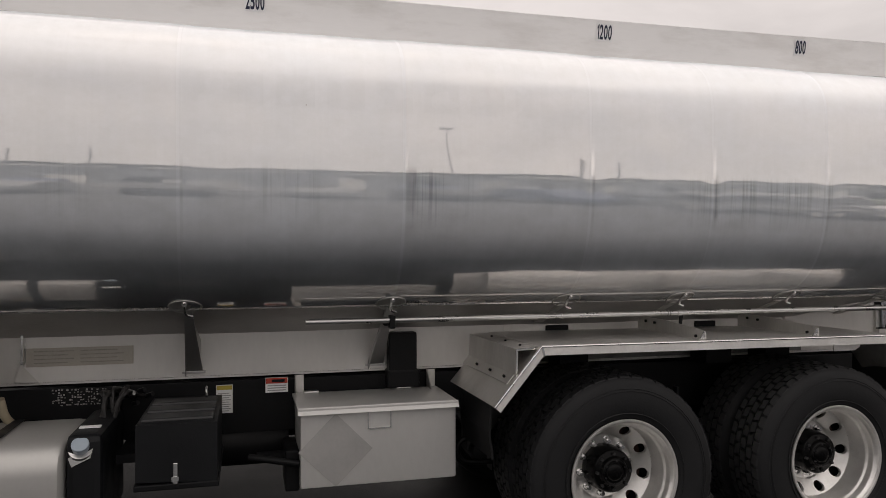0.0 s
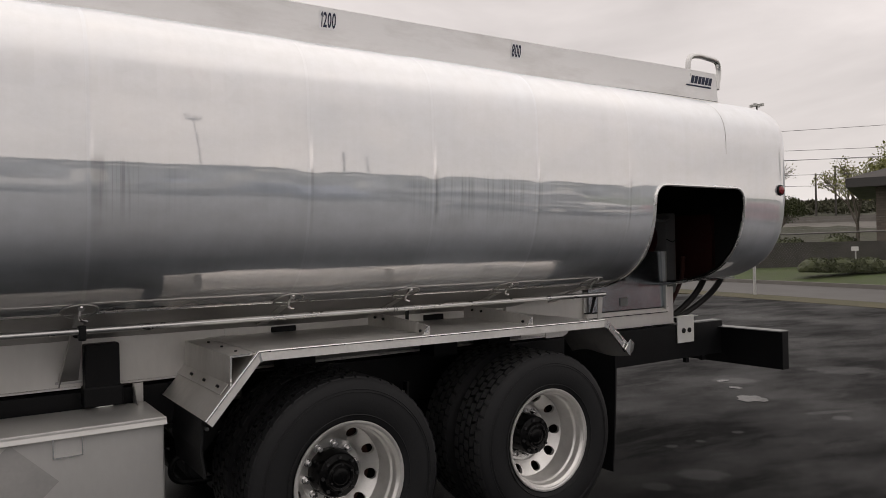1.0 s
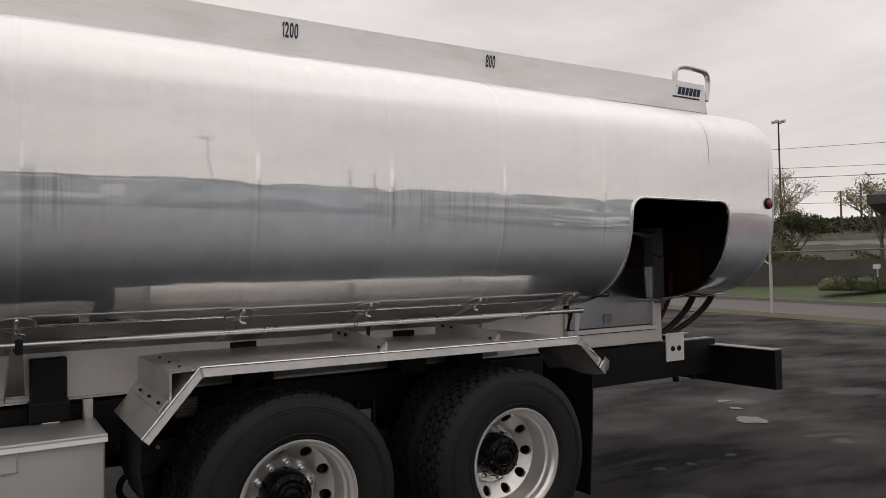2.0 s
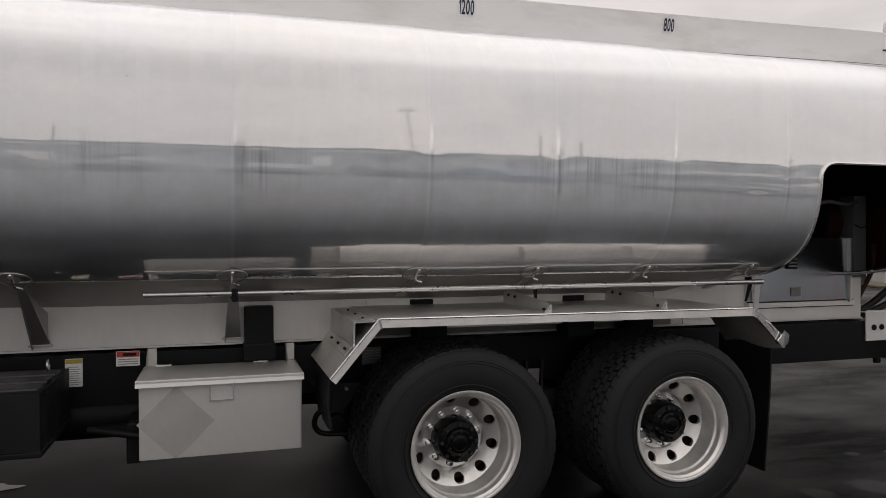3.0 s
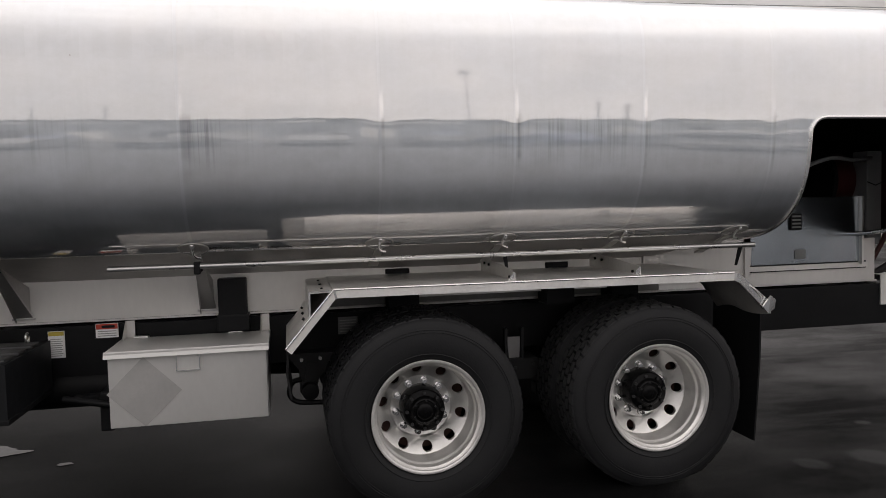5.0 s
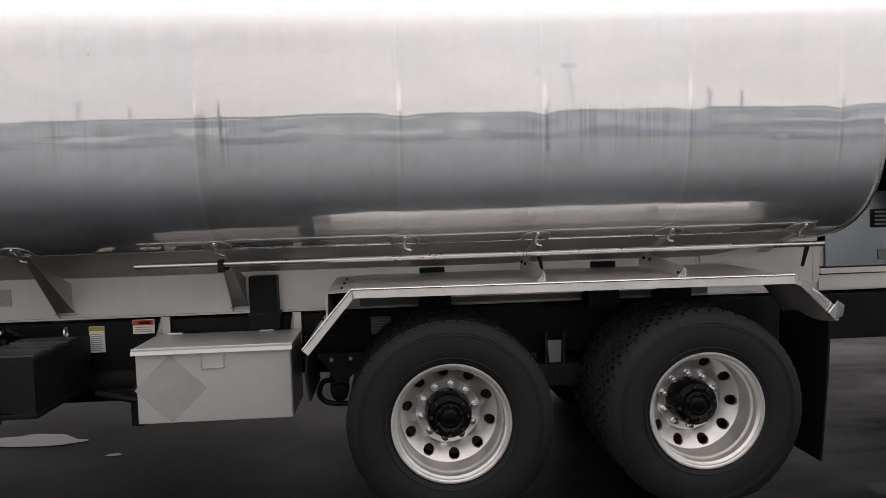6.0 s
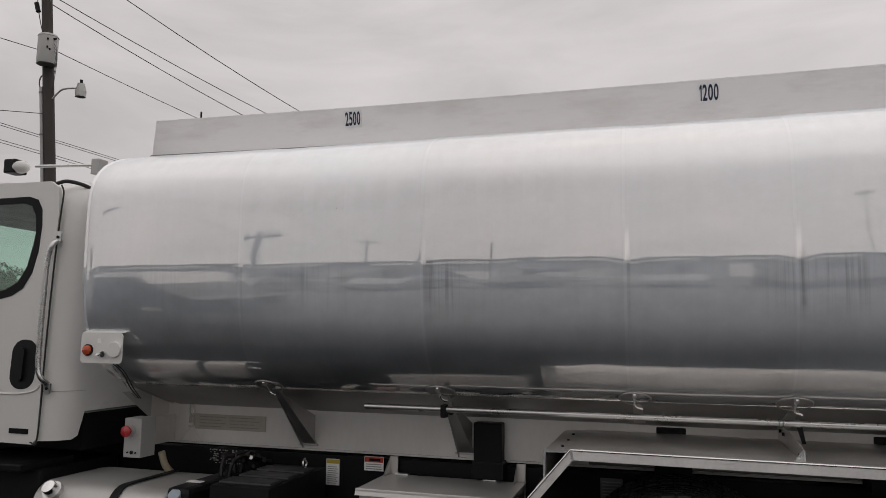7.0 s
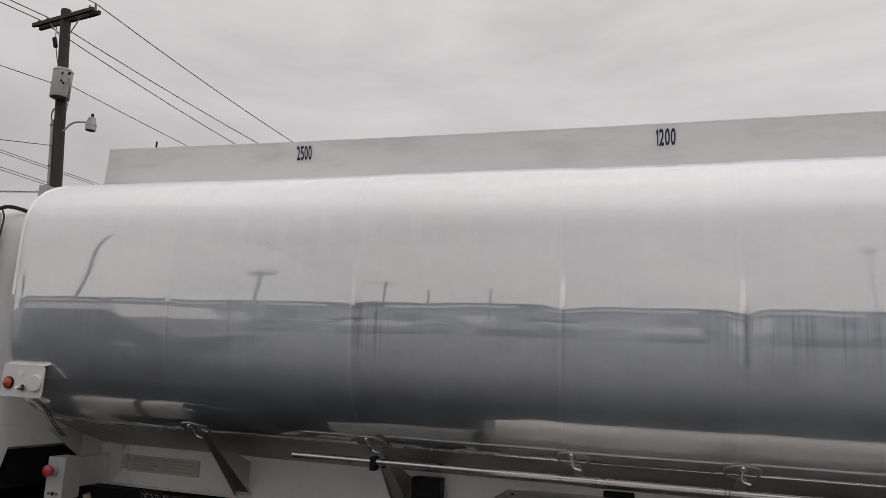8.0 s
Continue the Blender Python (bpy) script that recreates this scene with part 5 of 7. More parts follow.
for i in range(20):
    for j in range(7):
        if random.random() < 0.62:
            sx, sz = -0.866 + 0.0132 * i + random.uniform(0, 0.004), 0.874 + 0.0128 * j + random.uniform(0, 0.003)
            part("print_spot", boxed(sx, sx + random.uniform(0.004, 0.012), 4.187, 4.19, sz, sz + random.uniform(0.003, 0.009)), M_GREYINK, chart)
step = part("side_step", boxed(-2.3, -1.30, 3.36, 3.72, 0.46, 0.50), M_BLACK, truck, "black tread step under the fuel tank", bevel=0.008)
part("upper_step", boxed(-2.4, -1.57, 3.40, 3.80, 0.90, 0.94), M_BLACK, truck, bevel=0.008)
part("engine_fairing", boxed(-2.4, -1.525, 3.50, 4.15, 0.45, 0.90), M_BLACK, truck, bevel=0.02)

# stickers on the frame rail
st = part("warning_sticker", boxed(-0.051, 0.036, 4.192, 4.199, 0.79, 0.944), M_DECAL, truck, "white notice with a yellow heading")
part("heading", boxed(-0.048, 0.033, 4.189, 4.193, 0.918, 0.941), M_YELLOW, st)
for i in range(9):
    part("print_line", boxed(-0.04, 0.018 + 0.008 * (i % 2), 4.190, 4.193, 0.80 + 0.012 * i, 0.804 + 0.012 * i), M_GREYINK, st)
st = part("warning_sticker", boxed(0.211, 0.333, 4.160, 4.166, 0.896, 0.978), M_DECAL, truck, "white notice with a red heading")
part("heading", boxed(0.214, 0.330, 4.157, 4.161, 0.946, 0.976), M_REDINK, st)
for i in range(3):
    part("print_line", boxed(0.222, 0.322, 4.158, 4.161, 0.905 + 0.013 * i, 0.910 + 0.013 * i), M_GREYINK, st)
part("heading_bar", boxed(0.245, 0.315, 4.155, 4.158, 0.953, 0.968), M_BLACK, st)
st = part("grey_notice", boxed(1.59, 1.71, 4.19, 4.197, 0.83, 0.935), M_GREYPAINT, truck, "dull grey notice above the wheel")
for i in range(5):
    part("print_line", boxed(1.60, 1.70, 4.187, 4.191, 0.845 + 0.017 * i, 0.85 + 0.017 * i), M_GREYINK, st)

# rear lower cabinet
rear = part("rear_skirt", boxed(4.38, 5.415, 4.17, 5.0, 1.0, 1.30), M_SKIRT, truck, "pale panel over the rear frame")
part("mirror_door", prismed([(4.41, 4.145, 1.142), (5.265, 4.145, 1.142), (5.265, 4.160, 1.60), (4.41, 4.160, 1.60)], (0, 0.008, 0)), M_DOORSHEET, rear, "polished cabinet door")
part("door_edge", boxed(5.267, 5.282, 4.120, 4.175, 1.12, 1.60), M_MILL, rear)
part("trim_strip", boxed(4.38, 5.335, 4.145, 4.17, 1.098, 1.132), M_MILL, rear)
part("trim_gap", boxed(4.38, 5.335, 4.160, 4.172, 1.132, 1.142), M_BLACK, rear)
part("trim_gap", boxed(4.38, 5.335, 4.160, 4.172, 1.090, 1.098), M_BLACK, rear)
part("small_plate", boxed(4.745, 4.83, 4.140, 4.146, 1.175, 1.24), M_GREYPAINT, rear, "small grey square low on the door", bevel=0.002)
lt = part("door_vent", boxed(4.71, 4.796, 4.136, 4.158, 1.375, 1.49), M_BLACK, rear, "small black louvred vent", bevel=0.003)
for k in range(4):
    part("louvre", prismed([(4.718, 4.131, 1.39 + 0.025 * k), (4.788, 4.131, 1.39 + 0.025 * k), (4.788, 4.136, 1.402 + 0.025 * k), (4.718, 4.136, 1.402 + 0.025 * k)], (0, 0.003, 0)), M_GREYPAINT, lt)
part("column", boxed(5.365, 5.49, 4.19, 4.33, 1.25, 1.92), M_GREYPAINT, rear, "grey upright column in the hose cabinet", bevel=0.01)
part("column_strap", tubed([(5.36, 4.18, 1.70), (5.42, 4.17, 1.675), (5.495, 4.18, 1.70)], 0.004, 6), M_BLACK, rear)
reel = part("hose_reel", rodded((5.14, 4.45, 1.72), (5.33, 4.45, 1.72), 0.20, n=32), M_REEL, truck, "dark red hose reel inside the cabinet", smooth=True)
part("reel_flange", rodded((5.11, 4.45, 1.72), (5.14, 4.45, 1.72), 0.25, n=32), M_BLACK, reel)
part("reel_frame", boxed(5.58, 5.65, 3.9, 4.9, 1.35, 1.9), M_REEL, reel)
for pts, r, mt in (([(4.35, 3.75, 1.74), (4.6, 3.85, 1.80), (4.9, 3.98, 1.86), (5.2, 4.1, 1.85), (5.45, 4.22, 1.88)], 0.014, M_GREYPAINT),
                   ([(5.60, 3.98, 1.62), (5.68, 4.03, 1.44), (5.68, 4.12, 1.26), (5.58, 4.22, 1.10), (5.46, 4.31, 1.0), (5.38, 4.36, 0.95)], 0.027, M_HOSE),
                   ([(5.86, 4.0, 1.56), (5.93, 4.06, 1.38), (5.90, 4.16, 1.22), (5.74, 4.27, 1.07), (5.55, 4.35, 0.985), (5.44, 4.40, 0.95)], 0.027, M_HOSE),
                   ([(5.47, 4.10, 1.55), (5.50, 4.15, 1.36), (5.47, 4.22, 1.18), (5.42, 4.28, 1.02)], 0.018, M_RUSTHOSE)):
    part("cabinet_hose", tubed(smooth_path(pts, 6), r, 10), mt, truck, "hose hanging from the rear cabinet", smooth=True)
part("hose_shelf", boxed(5.56, 6.0, 3.98, 4.2, 1.352, 1.362), M_GREYPAINT, rear, "thin dark shelf under the cabinet")
tl = part("bolted_plate", boxed(5.484, 5.70, 4.185, 4.195, 0.812, 1.03), M_ENAMEL, truck, "white plate with two dark bolts", bevel=0.002)
part("plate_fold", boxed(5.47, 5.76, 4.185, 4.26, 1.03, 1.036), M_ENAMEL, tl)
for bx in (5.56, 5.635):
    part("bolt", rodded((bx, 4.178, 0.915), (bx, 4.19, 0.915), 0.022, n=16), M_BLACK, tl)
part("rail_top_strip", boxed(5.46, 6.10, 4.2, 4.29, 0.967, 0.975), M_GREYPAINT, truck)

# switch panel and emergency stop at the front corner
pn = part("switch_panel", prismed(rounded(-1.17, -0.895, 1.525, 1.69, 0.02, 3.355), (0, 0.005, 0)), M_ENAMEL, truck, "white folded panel with a lamp and switches", bevel=0.0015)
part("panel_hood", prismed([(-1.17, 3.355, 1.69), (-0.895, 3.355, 1.69), (-0.875, on_side(1.70) + 0.02, 1.705), (-1.155, on_side(1.70) + 0.02, 1.705)], (0, 0, 0.002)), M_ENAMEL, pn)
lp = part("lamp_base", rodded((-1.118, 3.356, 1.596), (-1.118, 3.345, 1.596), 0.032, n=20), M_BLACK, pn)
bm = bmesh.new()
lathe(bm, [(0.001, -0.024), (0.015, -0.022), (0.025, -0.017), (0.028, -0.006), (0.028, 0)], (-1.118, 3.352, 1.596), 20)
part("amber_lens", bm, M_AMBER, lp, "amber lens", smooth=True)
part("round_cover", rodded((-0.94, 3.356, 1.60), (-0.94, 3.338, 1.60), 0.043, n=24), M_ENAMEL, pn, "round white cover", bevel=0.004)
part("toggle_switch", rodded((-1.04, 3.356, 1.57), (-1.04, 3.33, 1.575), 0.014, 0.008, n=10), M_CHROME, pn)
part("toggle_guard", rodded((-1.012, 3.356, 1.575), (-1.012, 3.34, 1.575), 0.017, n=10), M_CHROME, pn)
part("small_tag", boxed(-1.058, -1.035, 3.351, 3.355, 1.635, 1.66), M_DECAL, pn)
for k in range(3):
    pts = smooth_path([(-1.02 + 0.02 * k, 3.40, 1.53), (-1.0 + 0.02 * k, 3.47, 1.47), (-1.03 + 0.02 * k, 3.58, 1.38), (-1.06 + 0.015 * k, 3.7, 1.31)], 6)
    part("cable", tubed(pts, 0.0032, 6), M_HOSE if k else M_LIP, pn, smooth=True)
eb = part("stop_box", boxed(-1.172, -1.052, 3.75, 3.885, 0.955, 1.185), M_GREYBOX, truck, "grey box with a red stop button", bevel=0.006)
part("stop_collar", rodded((-1.125, 3.752, 1.112), (-1.125, 3.735, 1.112), 0.036, n=20), M_GREYBOX, eb)
bm = bmesh.new()
lathe(bm, [(0.001, -0.05), (0.024, -0.048), (0.033, -0.04), (0.034, -0.03), (0.020, -0.024), (0.018, 0.0)], (-1.125, 3.74, 1.112), 20)
part("stop_button", bm, M_RED, eb, "red mushroom button", smooth=True)
for k in (-0.028, 0.0, 0.028):
    part("key_switch", rodded((-1.11 + k, 3.752, 0.985), (-1.11 + k, 3.742, 0.985), 0.010 if k == 0 else 0.005, n=10), M_BLACK, eb)
part("box_bracket", boxed(-1.15, -1.13, 3.88, 4.18, 1.0, 1.17), M_SKIRT, eb)
part("bracket_strip", boxed(-1.0, -0.988, 4.14, 4.185, 1.10, 1.35), M_LIP, eb)
part("bracket_rib", prismed([(-1.18, 3.72, 1.34), (-1.18, 3.99, 1.34), (-1.18, 3.99, 1.16)], (0.005, 0, 0)), M_GREYBOX, eb)
part("beige_hose", tubed(smooth_path([(-1.03, 3.92, 0.97), (-1.015, 3.95, 0.88), (-0.98, 4.02, 0.80)], 5), 0.021, 10), M_BEIGE, truck, smooth=True)

# cab
cab = part("cab", boxed(-3.3, -1.95, 3.52, 5.74, 1.05, 1.36), M_CAB, truck, "white truck cab", bevel=0.04)
part("cab_roof", boxed(-3.2, -1.95, 3.52, 5.74, 2.56, 2.62), M_CAB, cab, bevel=0.02)
part("headliner", boxed(-3.15, -1.70, 3.60, 5.66, 2.535, 2.556), M_PLASTIC, cab, "dark headliner")
part("dashboard", boxed(-3.29, -2.95, 3.53, 5.73, 1.362, 1.86), M_PLASTIC, cab, bevel=0.04)
part("far_side_panel", boxed(-2.94, -1.95, 5.70, 5.74, 1.362, 1.88), M_CAB, cab)
for py in (3.53, 5.66):
    part("screen_pillar", boxed(-3.27, -3.19, py, py + 0.07, 1.862, 2.558), M_CAB, cab, bevel=0.01)
bm = bmesh.new()
rings = []
for z, k in ((1.06, 0.0), (1.08, 0.0), (1.33, 0.0), (1.36, 0.006), (2.2, 0.006), (2.45, 0.03), (2.56, 0.08), (2.64, 0.22), (2.67, 0.5)):
    r = 0.2
    pts = [(-1.95, 3.5 + k)]
    for i in range(9):
        a = radians(-90 + 90 * i / 8)
        pts.append((-1.625 + r * math.cos(a), 3.70 + k + r * math.sin(a)))
    for i in range(9):
        a = radians(90 * i / 8)
        pts.append((-1.625 + r * math.cos(a), 5.56 - k + r * math.sin(a)))
    pts.append((-1.95, 5.76 - k))
    rise = 0.16 if z < 1.2 else 0.0
    rings.append([bm.verts.new((x, y, z + rise * min(1, max(0, (y - 3.655) / 0.045)))) for x, y in pts])
for j, (a, b) in enumerate(zip(rings, rings[1:])):
    for i in range(1 if 3 <= j <= 5 else 0, len(a) - 1):
        bm.faces.new((a[i], a[i + 1], b[i + 1], b[i]))
bm.faces.new(rings[-1])
part("underbody", boxed(-2.6, -1.47, 3.75, 5.5, 0.98, 1.2), M_BLACK, cab)
corner = part("cab_corner", bm, M_CAB, cab, "rounded white rear corner of the cab", smooth=True)
part("corner_seam", tubed([(-1.625 + 0.201 * math.cos(radians(a)), 3.70 + 0.201 * math.sin(radians(a)), 1.345) for a in range(-90, 1, 9)], 0.0015, 6), M_GREYINK, corner)
# the door with its window
YD = 3.494
win = [(-2.85, 2.50), (-1.75, 2.51), (-1.685, 2.49), (-1.65, 2.43), (-1.642, 2.33), (-1.655, 2.17), (-1.69, 2.04), (-1.75, 1.95), (-1.83, 1.905), (-1.95, 1.88), (-2.85, 1.86)]
out = [(-3.1, 1.055), (-1.60, 1.04), (-1.568, 1.075), (-1.556, 1.6), (-1.538, 2.1), (-1.524, 2.4), (-1.54, 2.56), (-1.60, 2.60), (-3.1, 2.60)]
door = part("cab_door", holed([(x, YD, z) for x, z in out], [(x, YD, z) for x, z in win], (0, 0.02, 0)), M_CAB, cab, "white cab door, closed")
gapline = [(-1.612, YD + 0.001, 1.052), (-1.562, YD + 0.001, 1.085), (-1.550, YD + 0.001, 1.6), (-1.532, YD + 0.001, 2.1), (-1.516, YD + 0.006, 2.4), (-1.522, YD + 0.022, 2.53), (-1.55, YD + 0.03, 2.58)]
part("door_gap", tubed(smooth_path(gapline, 5), 0.005, 6), M_SEAMGAP, door)
roofseal = [(-1.62, 3.56, 2.60), (-1.56, 3.58, 2.615), (-1.50, 3.66, 2.60), (-1.47, 3.78, 2.56)]
part("roof_seal", tubed(smooth_path(roofseal, 5), 0.012, 8), M_SEAMGAP, cab, "black rubber seal at the roof corner", smooth=True)
frame_in = [(x + 0.04 * (1 if x < -2.2 else -1), z + (0.04 if z < 2.2 else -0.04)) for x, z in win]
part("window_seal", holed([(x, YD - 0.004, z) for x, z in win], [(x, YD - 0.004, z) for x, z in frame_in], (0, 0.012, 0)), M_BLACK, door, "black rubber window seal")
glass = bpy.data.materials.new("tinted_glass")
glass.use_nodes = True
gb = glass.node_tree.nodes["Principled BSDF"]
gb.inputs["Base Color"].default_value = (0.66, 0.83, 0.76, 1)
gb.inputs["Transmission Weight"].default_value, gb.inputs["Roughness"].default_value, gb.inputs["IOR"].default_value = 1.0, 0.01, 1.5
pane = part("window_pane", prismed([(x, YD + 0.006, z) for x, z in frame_in], (0, 0.005, 0)), glass, door, "green-tinted side window")
pane.visible_shadow = False
for nm, b in (("windscreen", boxed(-3.235, -3.229, 3.605, 5.655, 1.865, 2.555)), ("far_window", boxed(-3.18, -1.96, 5.72, 5.726, 1.885, 2.555))):
    far_pane = part(nm, b, glass, cab)
    far_pane.visible_shadow = False
hd = part("handle_recess", prismed([(p[0] + 0.05 * (p[2] - 1.49), p[1], p[2]) for p in rounded(-1.795, -1.612, 1.355, 1.645, 0.078, YD - 0.002)], (0, 0.006, 0)), M_PLASTIC, door, "black recessed door handle")
part("handle_paddle", prismed([(p[0] + 0.05 * (p[2] - 1.49), p[1], p[2]) for p in rounded(-1.745, -1.69, 1.40, 1.60, 0.025, YD - 0.02)], (0, 0.02, 0)), M_PLASTIC, hd, bevel=0.004)
part("door_crease", tubed(smooth_path([(-3.0, YD - 0.001, 1.345), (-2.2, YD - 0.001, 1.34), (-1.8, YD - 0.001, 1.325), (-1.62, YD - 0.001, 1.345), (-1.57, YD - 0.001, 1.38)], 5), 0.006, 8), M_CAB, door, smooth=True)
part("vent_slot", boxed(-1.77, -1.63, YD - 0.004, YD + 0.004, 1.098, 1.128), M_BLACK, door, "dark slotted badge low on the door", bevel=0.002)
gp = smooth_path([(-1.514, 3.515, 2.24), (-1.522, 3.465, 2.21), (-1.545, 3.455, 2.12), (-1.555, 3.455, 1.9), (-1.557, 3.455, 1.6), (-1.553, 3.455, 1.48), (-1.532, 3.465, 1.42), (-1.516, 3.51, 1.38)], 7)
gr = part("grab_handle", tubed(gp, 0.016, 12), M_STEEL, cab, "bent bright steel grab handle", smooth=True)
for fx, fz in ((-1.514, 2.255), (-1.516, 1.365)):
    f = part("handle_foot", prismed(rounded(fx - 0.02, fx + 0.02, fz - 0.035, fz + 0.035, 0.015, 3.49), (0, 0.012, 0)), M_STEEL, gr)
    part("foot_bolt", rodded((fx, 3.484, fz), (fx, 3.492, fz), 0.009, n=6), M_BLACK, f)
part("hood", boxed(-4.75, -3.25, 3.75, 5.51, 1.05, 1.75), M_CAB, cab, bevel=0.12)
part("front_fender", boxed(-4.7, -3.35, 3.5, 3.9, 0.85, 1.15), M_CAB, cab, bevel=0.08)
seat = part("seat", boxed(-2.75, -2.2, 3.75, 4.35, 1.35, 1.55), M_PLASTIC, cab, "dark driver's seat", bevel=0.05)
part("seat_back", boxed(-2.3, -2.12, 3.78, 4.32, 1.5, 1.86), M_PLASTIC, seat, bevel=0.06)
for wy in (3.43, 5.56):
    c = (-4.0, wy, 0.515)
    fw = part("front_tyre", tyre_mesh(c), M_RUBBER, truck, "black steer tyre", smooth=True, origin=c)
    fw.data.materials.append(M_TREAD)
    part("front_wheel", rodded((-4.0, wy + 0.03, 0.515), (-4.0, wy + 0.2, 0.515), 0.292, n=40), M_RIM, fw)
# work lamp bar on the cab roof
part("roof_bar", rodded((-1.86, 3.62, 2.735), (-1.53, 3.80, 2.765), 0.010, n=10), M_STEEL, cab, smooth=True)
wlamp = part("work_lamp", boxed(-2.02, -1.93, 3.53, 3.63, 2.68, 2.77), M_BLACK, cab, "round white work lamp in a black housing", bevel=0.01)
bm = bmesh.new()
vs = bmesh.ops.create_uvsphere(bm, u_segments=18, v_segments=10, radius=0.045)["verts"]
bmesh.ops.transform(bm, matrix=Matrix.Translation((-1.915, 3.565, 2.72)) @ Matrix.Diagonal((1.3, 1, 0.9, 1)), verts=vs)
part("lamp_globe", bm, M_ENAMEL, wlamp, smooth=True)
part("bar_box", boxed(-1.56, -1.50, 3.76, 3.84, 2.70, 2.80), M_GREYBOX, cab, "small grey box on the roof bar", bevel=0.004)

# ---- ground and surroundings ----
M_ASPHALT = material("damp_asphalt", (0.0054, 0.0055, 0.0059), 0.62, 0.0, 0.6, 0.35, 210, 0.5, 0.18, dirt=(0.0105, 0.0104, 0.0107), dirt_amount=0.7, dirt_scale=0.7, distance=0.004)


def drying(m, spots, low, high):
    """Patches that dried to a dusty film on damp ground with grit, faded ahead of the truck's rear to stand for its
    shade; each spot is x, y, its two radii and its turn.
    """
    n, l = m.node_tree.nodes, m.node_tree.links
    co = n.new("ShaderNodeTexCoord")

    def calc(op, a, b=0.0, c=0.0):
        q = n.new("ShaderNodeMath")
        q.operation = op
        for i, v in enumerate((a, b, c)):
            if isinstance(v, float):
                q.inputs[i].default_value = v
            else:
                l.new(v, q.inputs[i])
        return q.outputs[0]

    def grain(sx, sy, turn, detail, lo, hi, out0, out1):
        mp, t, r = n.new("ShaderNodeMapping"), n.new("ShaderNodeTexNoise"), n.new("ShaderNodeMapRange")
        mp.inputs["Scale"].default_value, mp.inputs["Rotation"].default_value = (sx, sy, 0), (0, 0, turn)
        t.inputs["Scale"].default_value, t.inputs["Detail"].default_value, t.inputs["Roughness"].default_value = 1.0, detail, 0.62
        r.inputs["From Min"].default_value, r.inputs["From Max"].default_value = lo, hi
        r.inputs["To Min"].default_value, r.inputs["To Max"].default_value = out0, out1
        l.new(co.outputs["Object"], mp.inputs[0])
        l.new(mp.outputs[0], t.inputs["Vector"])
        l.new(t.outputs[0], r.inputs["Value"])
        return r.outputs[0]

    film = grain(0.55, 1.1, 0.6, 7.0, 0.42, 0.66, 0.0, 1.0)
    streak = grain(0.8, 3.2, 0.67, 6.0, 0.50, 0.72, 0.0, 0.7)
    grit = grain(34.0, 34.0, 0.0, 4.0, 0.34, 0.68, 0.6, 1.5)
    pale = calc("MAXIMUM", film, streak)
    fray = grain(6.0, 6.0, 0.0, 5.0, 0.25, 0.75, -0.32, 0.32)
    for x, y, rx, ry, turn, much in spots:
        mp, away, r = n.new("ShaderNodeMapping"), n.new("ShaderNodeVectorMath"), n.new("ShaderNodeMapRange")
        mp.vector_type = "TEXTURE"
        mp.inputs["Location"].default_value, mp.inputs["Rotation"].default_value, mp.inputs["Scale"].default_value = (x, y, 0), (0, 0, turn), (rx, ry, 1)
        away.operation = "LENGTH"
        r.inputs["From Min"].default_value, r.inputs["From Max"].default_value = 0.75, 1.15
        r.inputs["To Min"].default_value, r.inputs["To Max"].default_value = much, 0.0
        l.new(co.outputs["Object"], mp.inputs[0])
        l.new(mp.outputs[0], away.inputs[0])
        l.new(calc("ADD", away.outputs["Value"], fray), r.inputs["Value"])
        pale = calc("ADD", pale, r.outputs[0])
    # ground darkened by x from the rear forward, as shade of the truck
    side, truck_shade = n.new("ShaderNodeSeparateXYZ"), n.new("ShaderNodeMapRange")
    truck_shade.inputs["From Min"].default_value, truck_shade.inputs["From Max"].default_value = 2.4, 5.2
    truck_shade.inputs["To Min"].default_value, truck_shade.inputs["To Max"].default_value = 0.08, 1.0
    l.new(co.outputs["Object"], side.inputs[0])
    l.new(side.outputs["X"], truck_shade.inputs["Value"])
    pale = calc("MULTIPLY", pale, truck_shade.outputs[0])
    b = n["Principled BSDF"]
    shade = n.new("ShaderNodeVectorMath")
    shade.operation = "SCALE"
    l.new(b.inputs["Base Color"].links[0].from_socket, shade.inputs[0])
    l.new(calc("MULTIPLY", calc("MULTIPLY_ADD", pale, 1.05, 0.58), grit), shade.inputs["Scale"])
    l.new(shade.outputs[0], b.inputs["Base Color"])
    l.new(calc("MULTIPLY_ADD", pale, high - low, low), b.inputs["Specular IOR Level"])


drying(M_ASPHALT, ((8.18, 5.53, 0.27, 0.2, -0.7, 1.3), (9.85, 5.12, 0.42, 0.3, -0.7, 1.1), (4.81, 3.45, 0.17, 0.14, -0.65, 1.3), (4.34, 3.46, 0.09, 0.09, 0.0, 1.0), (7.25, 3.75, 0.09, 0.08, 0.0, 1.4), (7.36, 3.96, 0.28, 0.06, -0.4, 0.9), (5.24, 4.07, 0.06, 0.05, 0.0, 1.3), (5.55, 4.03, 0.04, 0.04, 0.0, 1.4), (6.05, 4.02, 0.05, 0.04, 0.0, 1.3)), 0.04, 0.25)
M_GRASS = material("mown_grass", (0.050, 0.074, 0.020), 0.8, 0.0, 0.3, 1.2, 40, 0.6, 0.05, dirt=(0.075, 0.066, 0.032), dirt_amount=0.5, dirt_scale=0.8, distance=0.03)
M_VERGE = material("dry_verge", (0.075, 0.066, 0.033), 0.85, 0.0, 0.3, 1.5, 30, 0.5, 0.05, dirt=(0.045, 0.05, 0.018), dirt_amount=0.7, dirt_scale=0.7, distance=0.03)
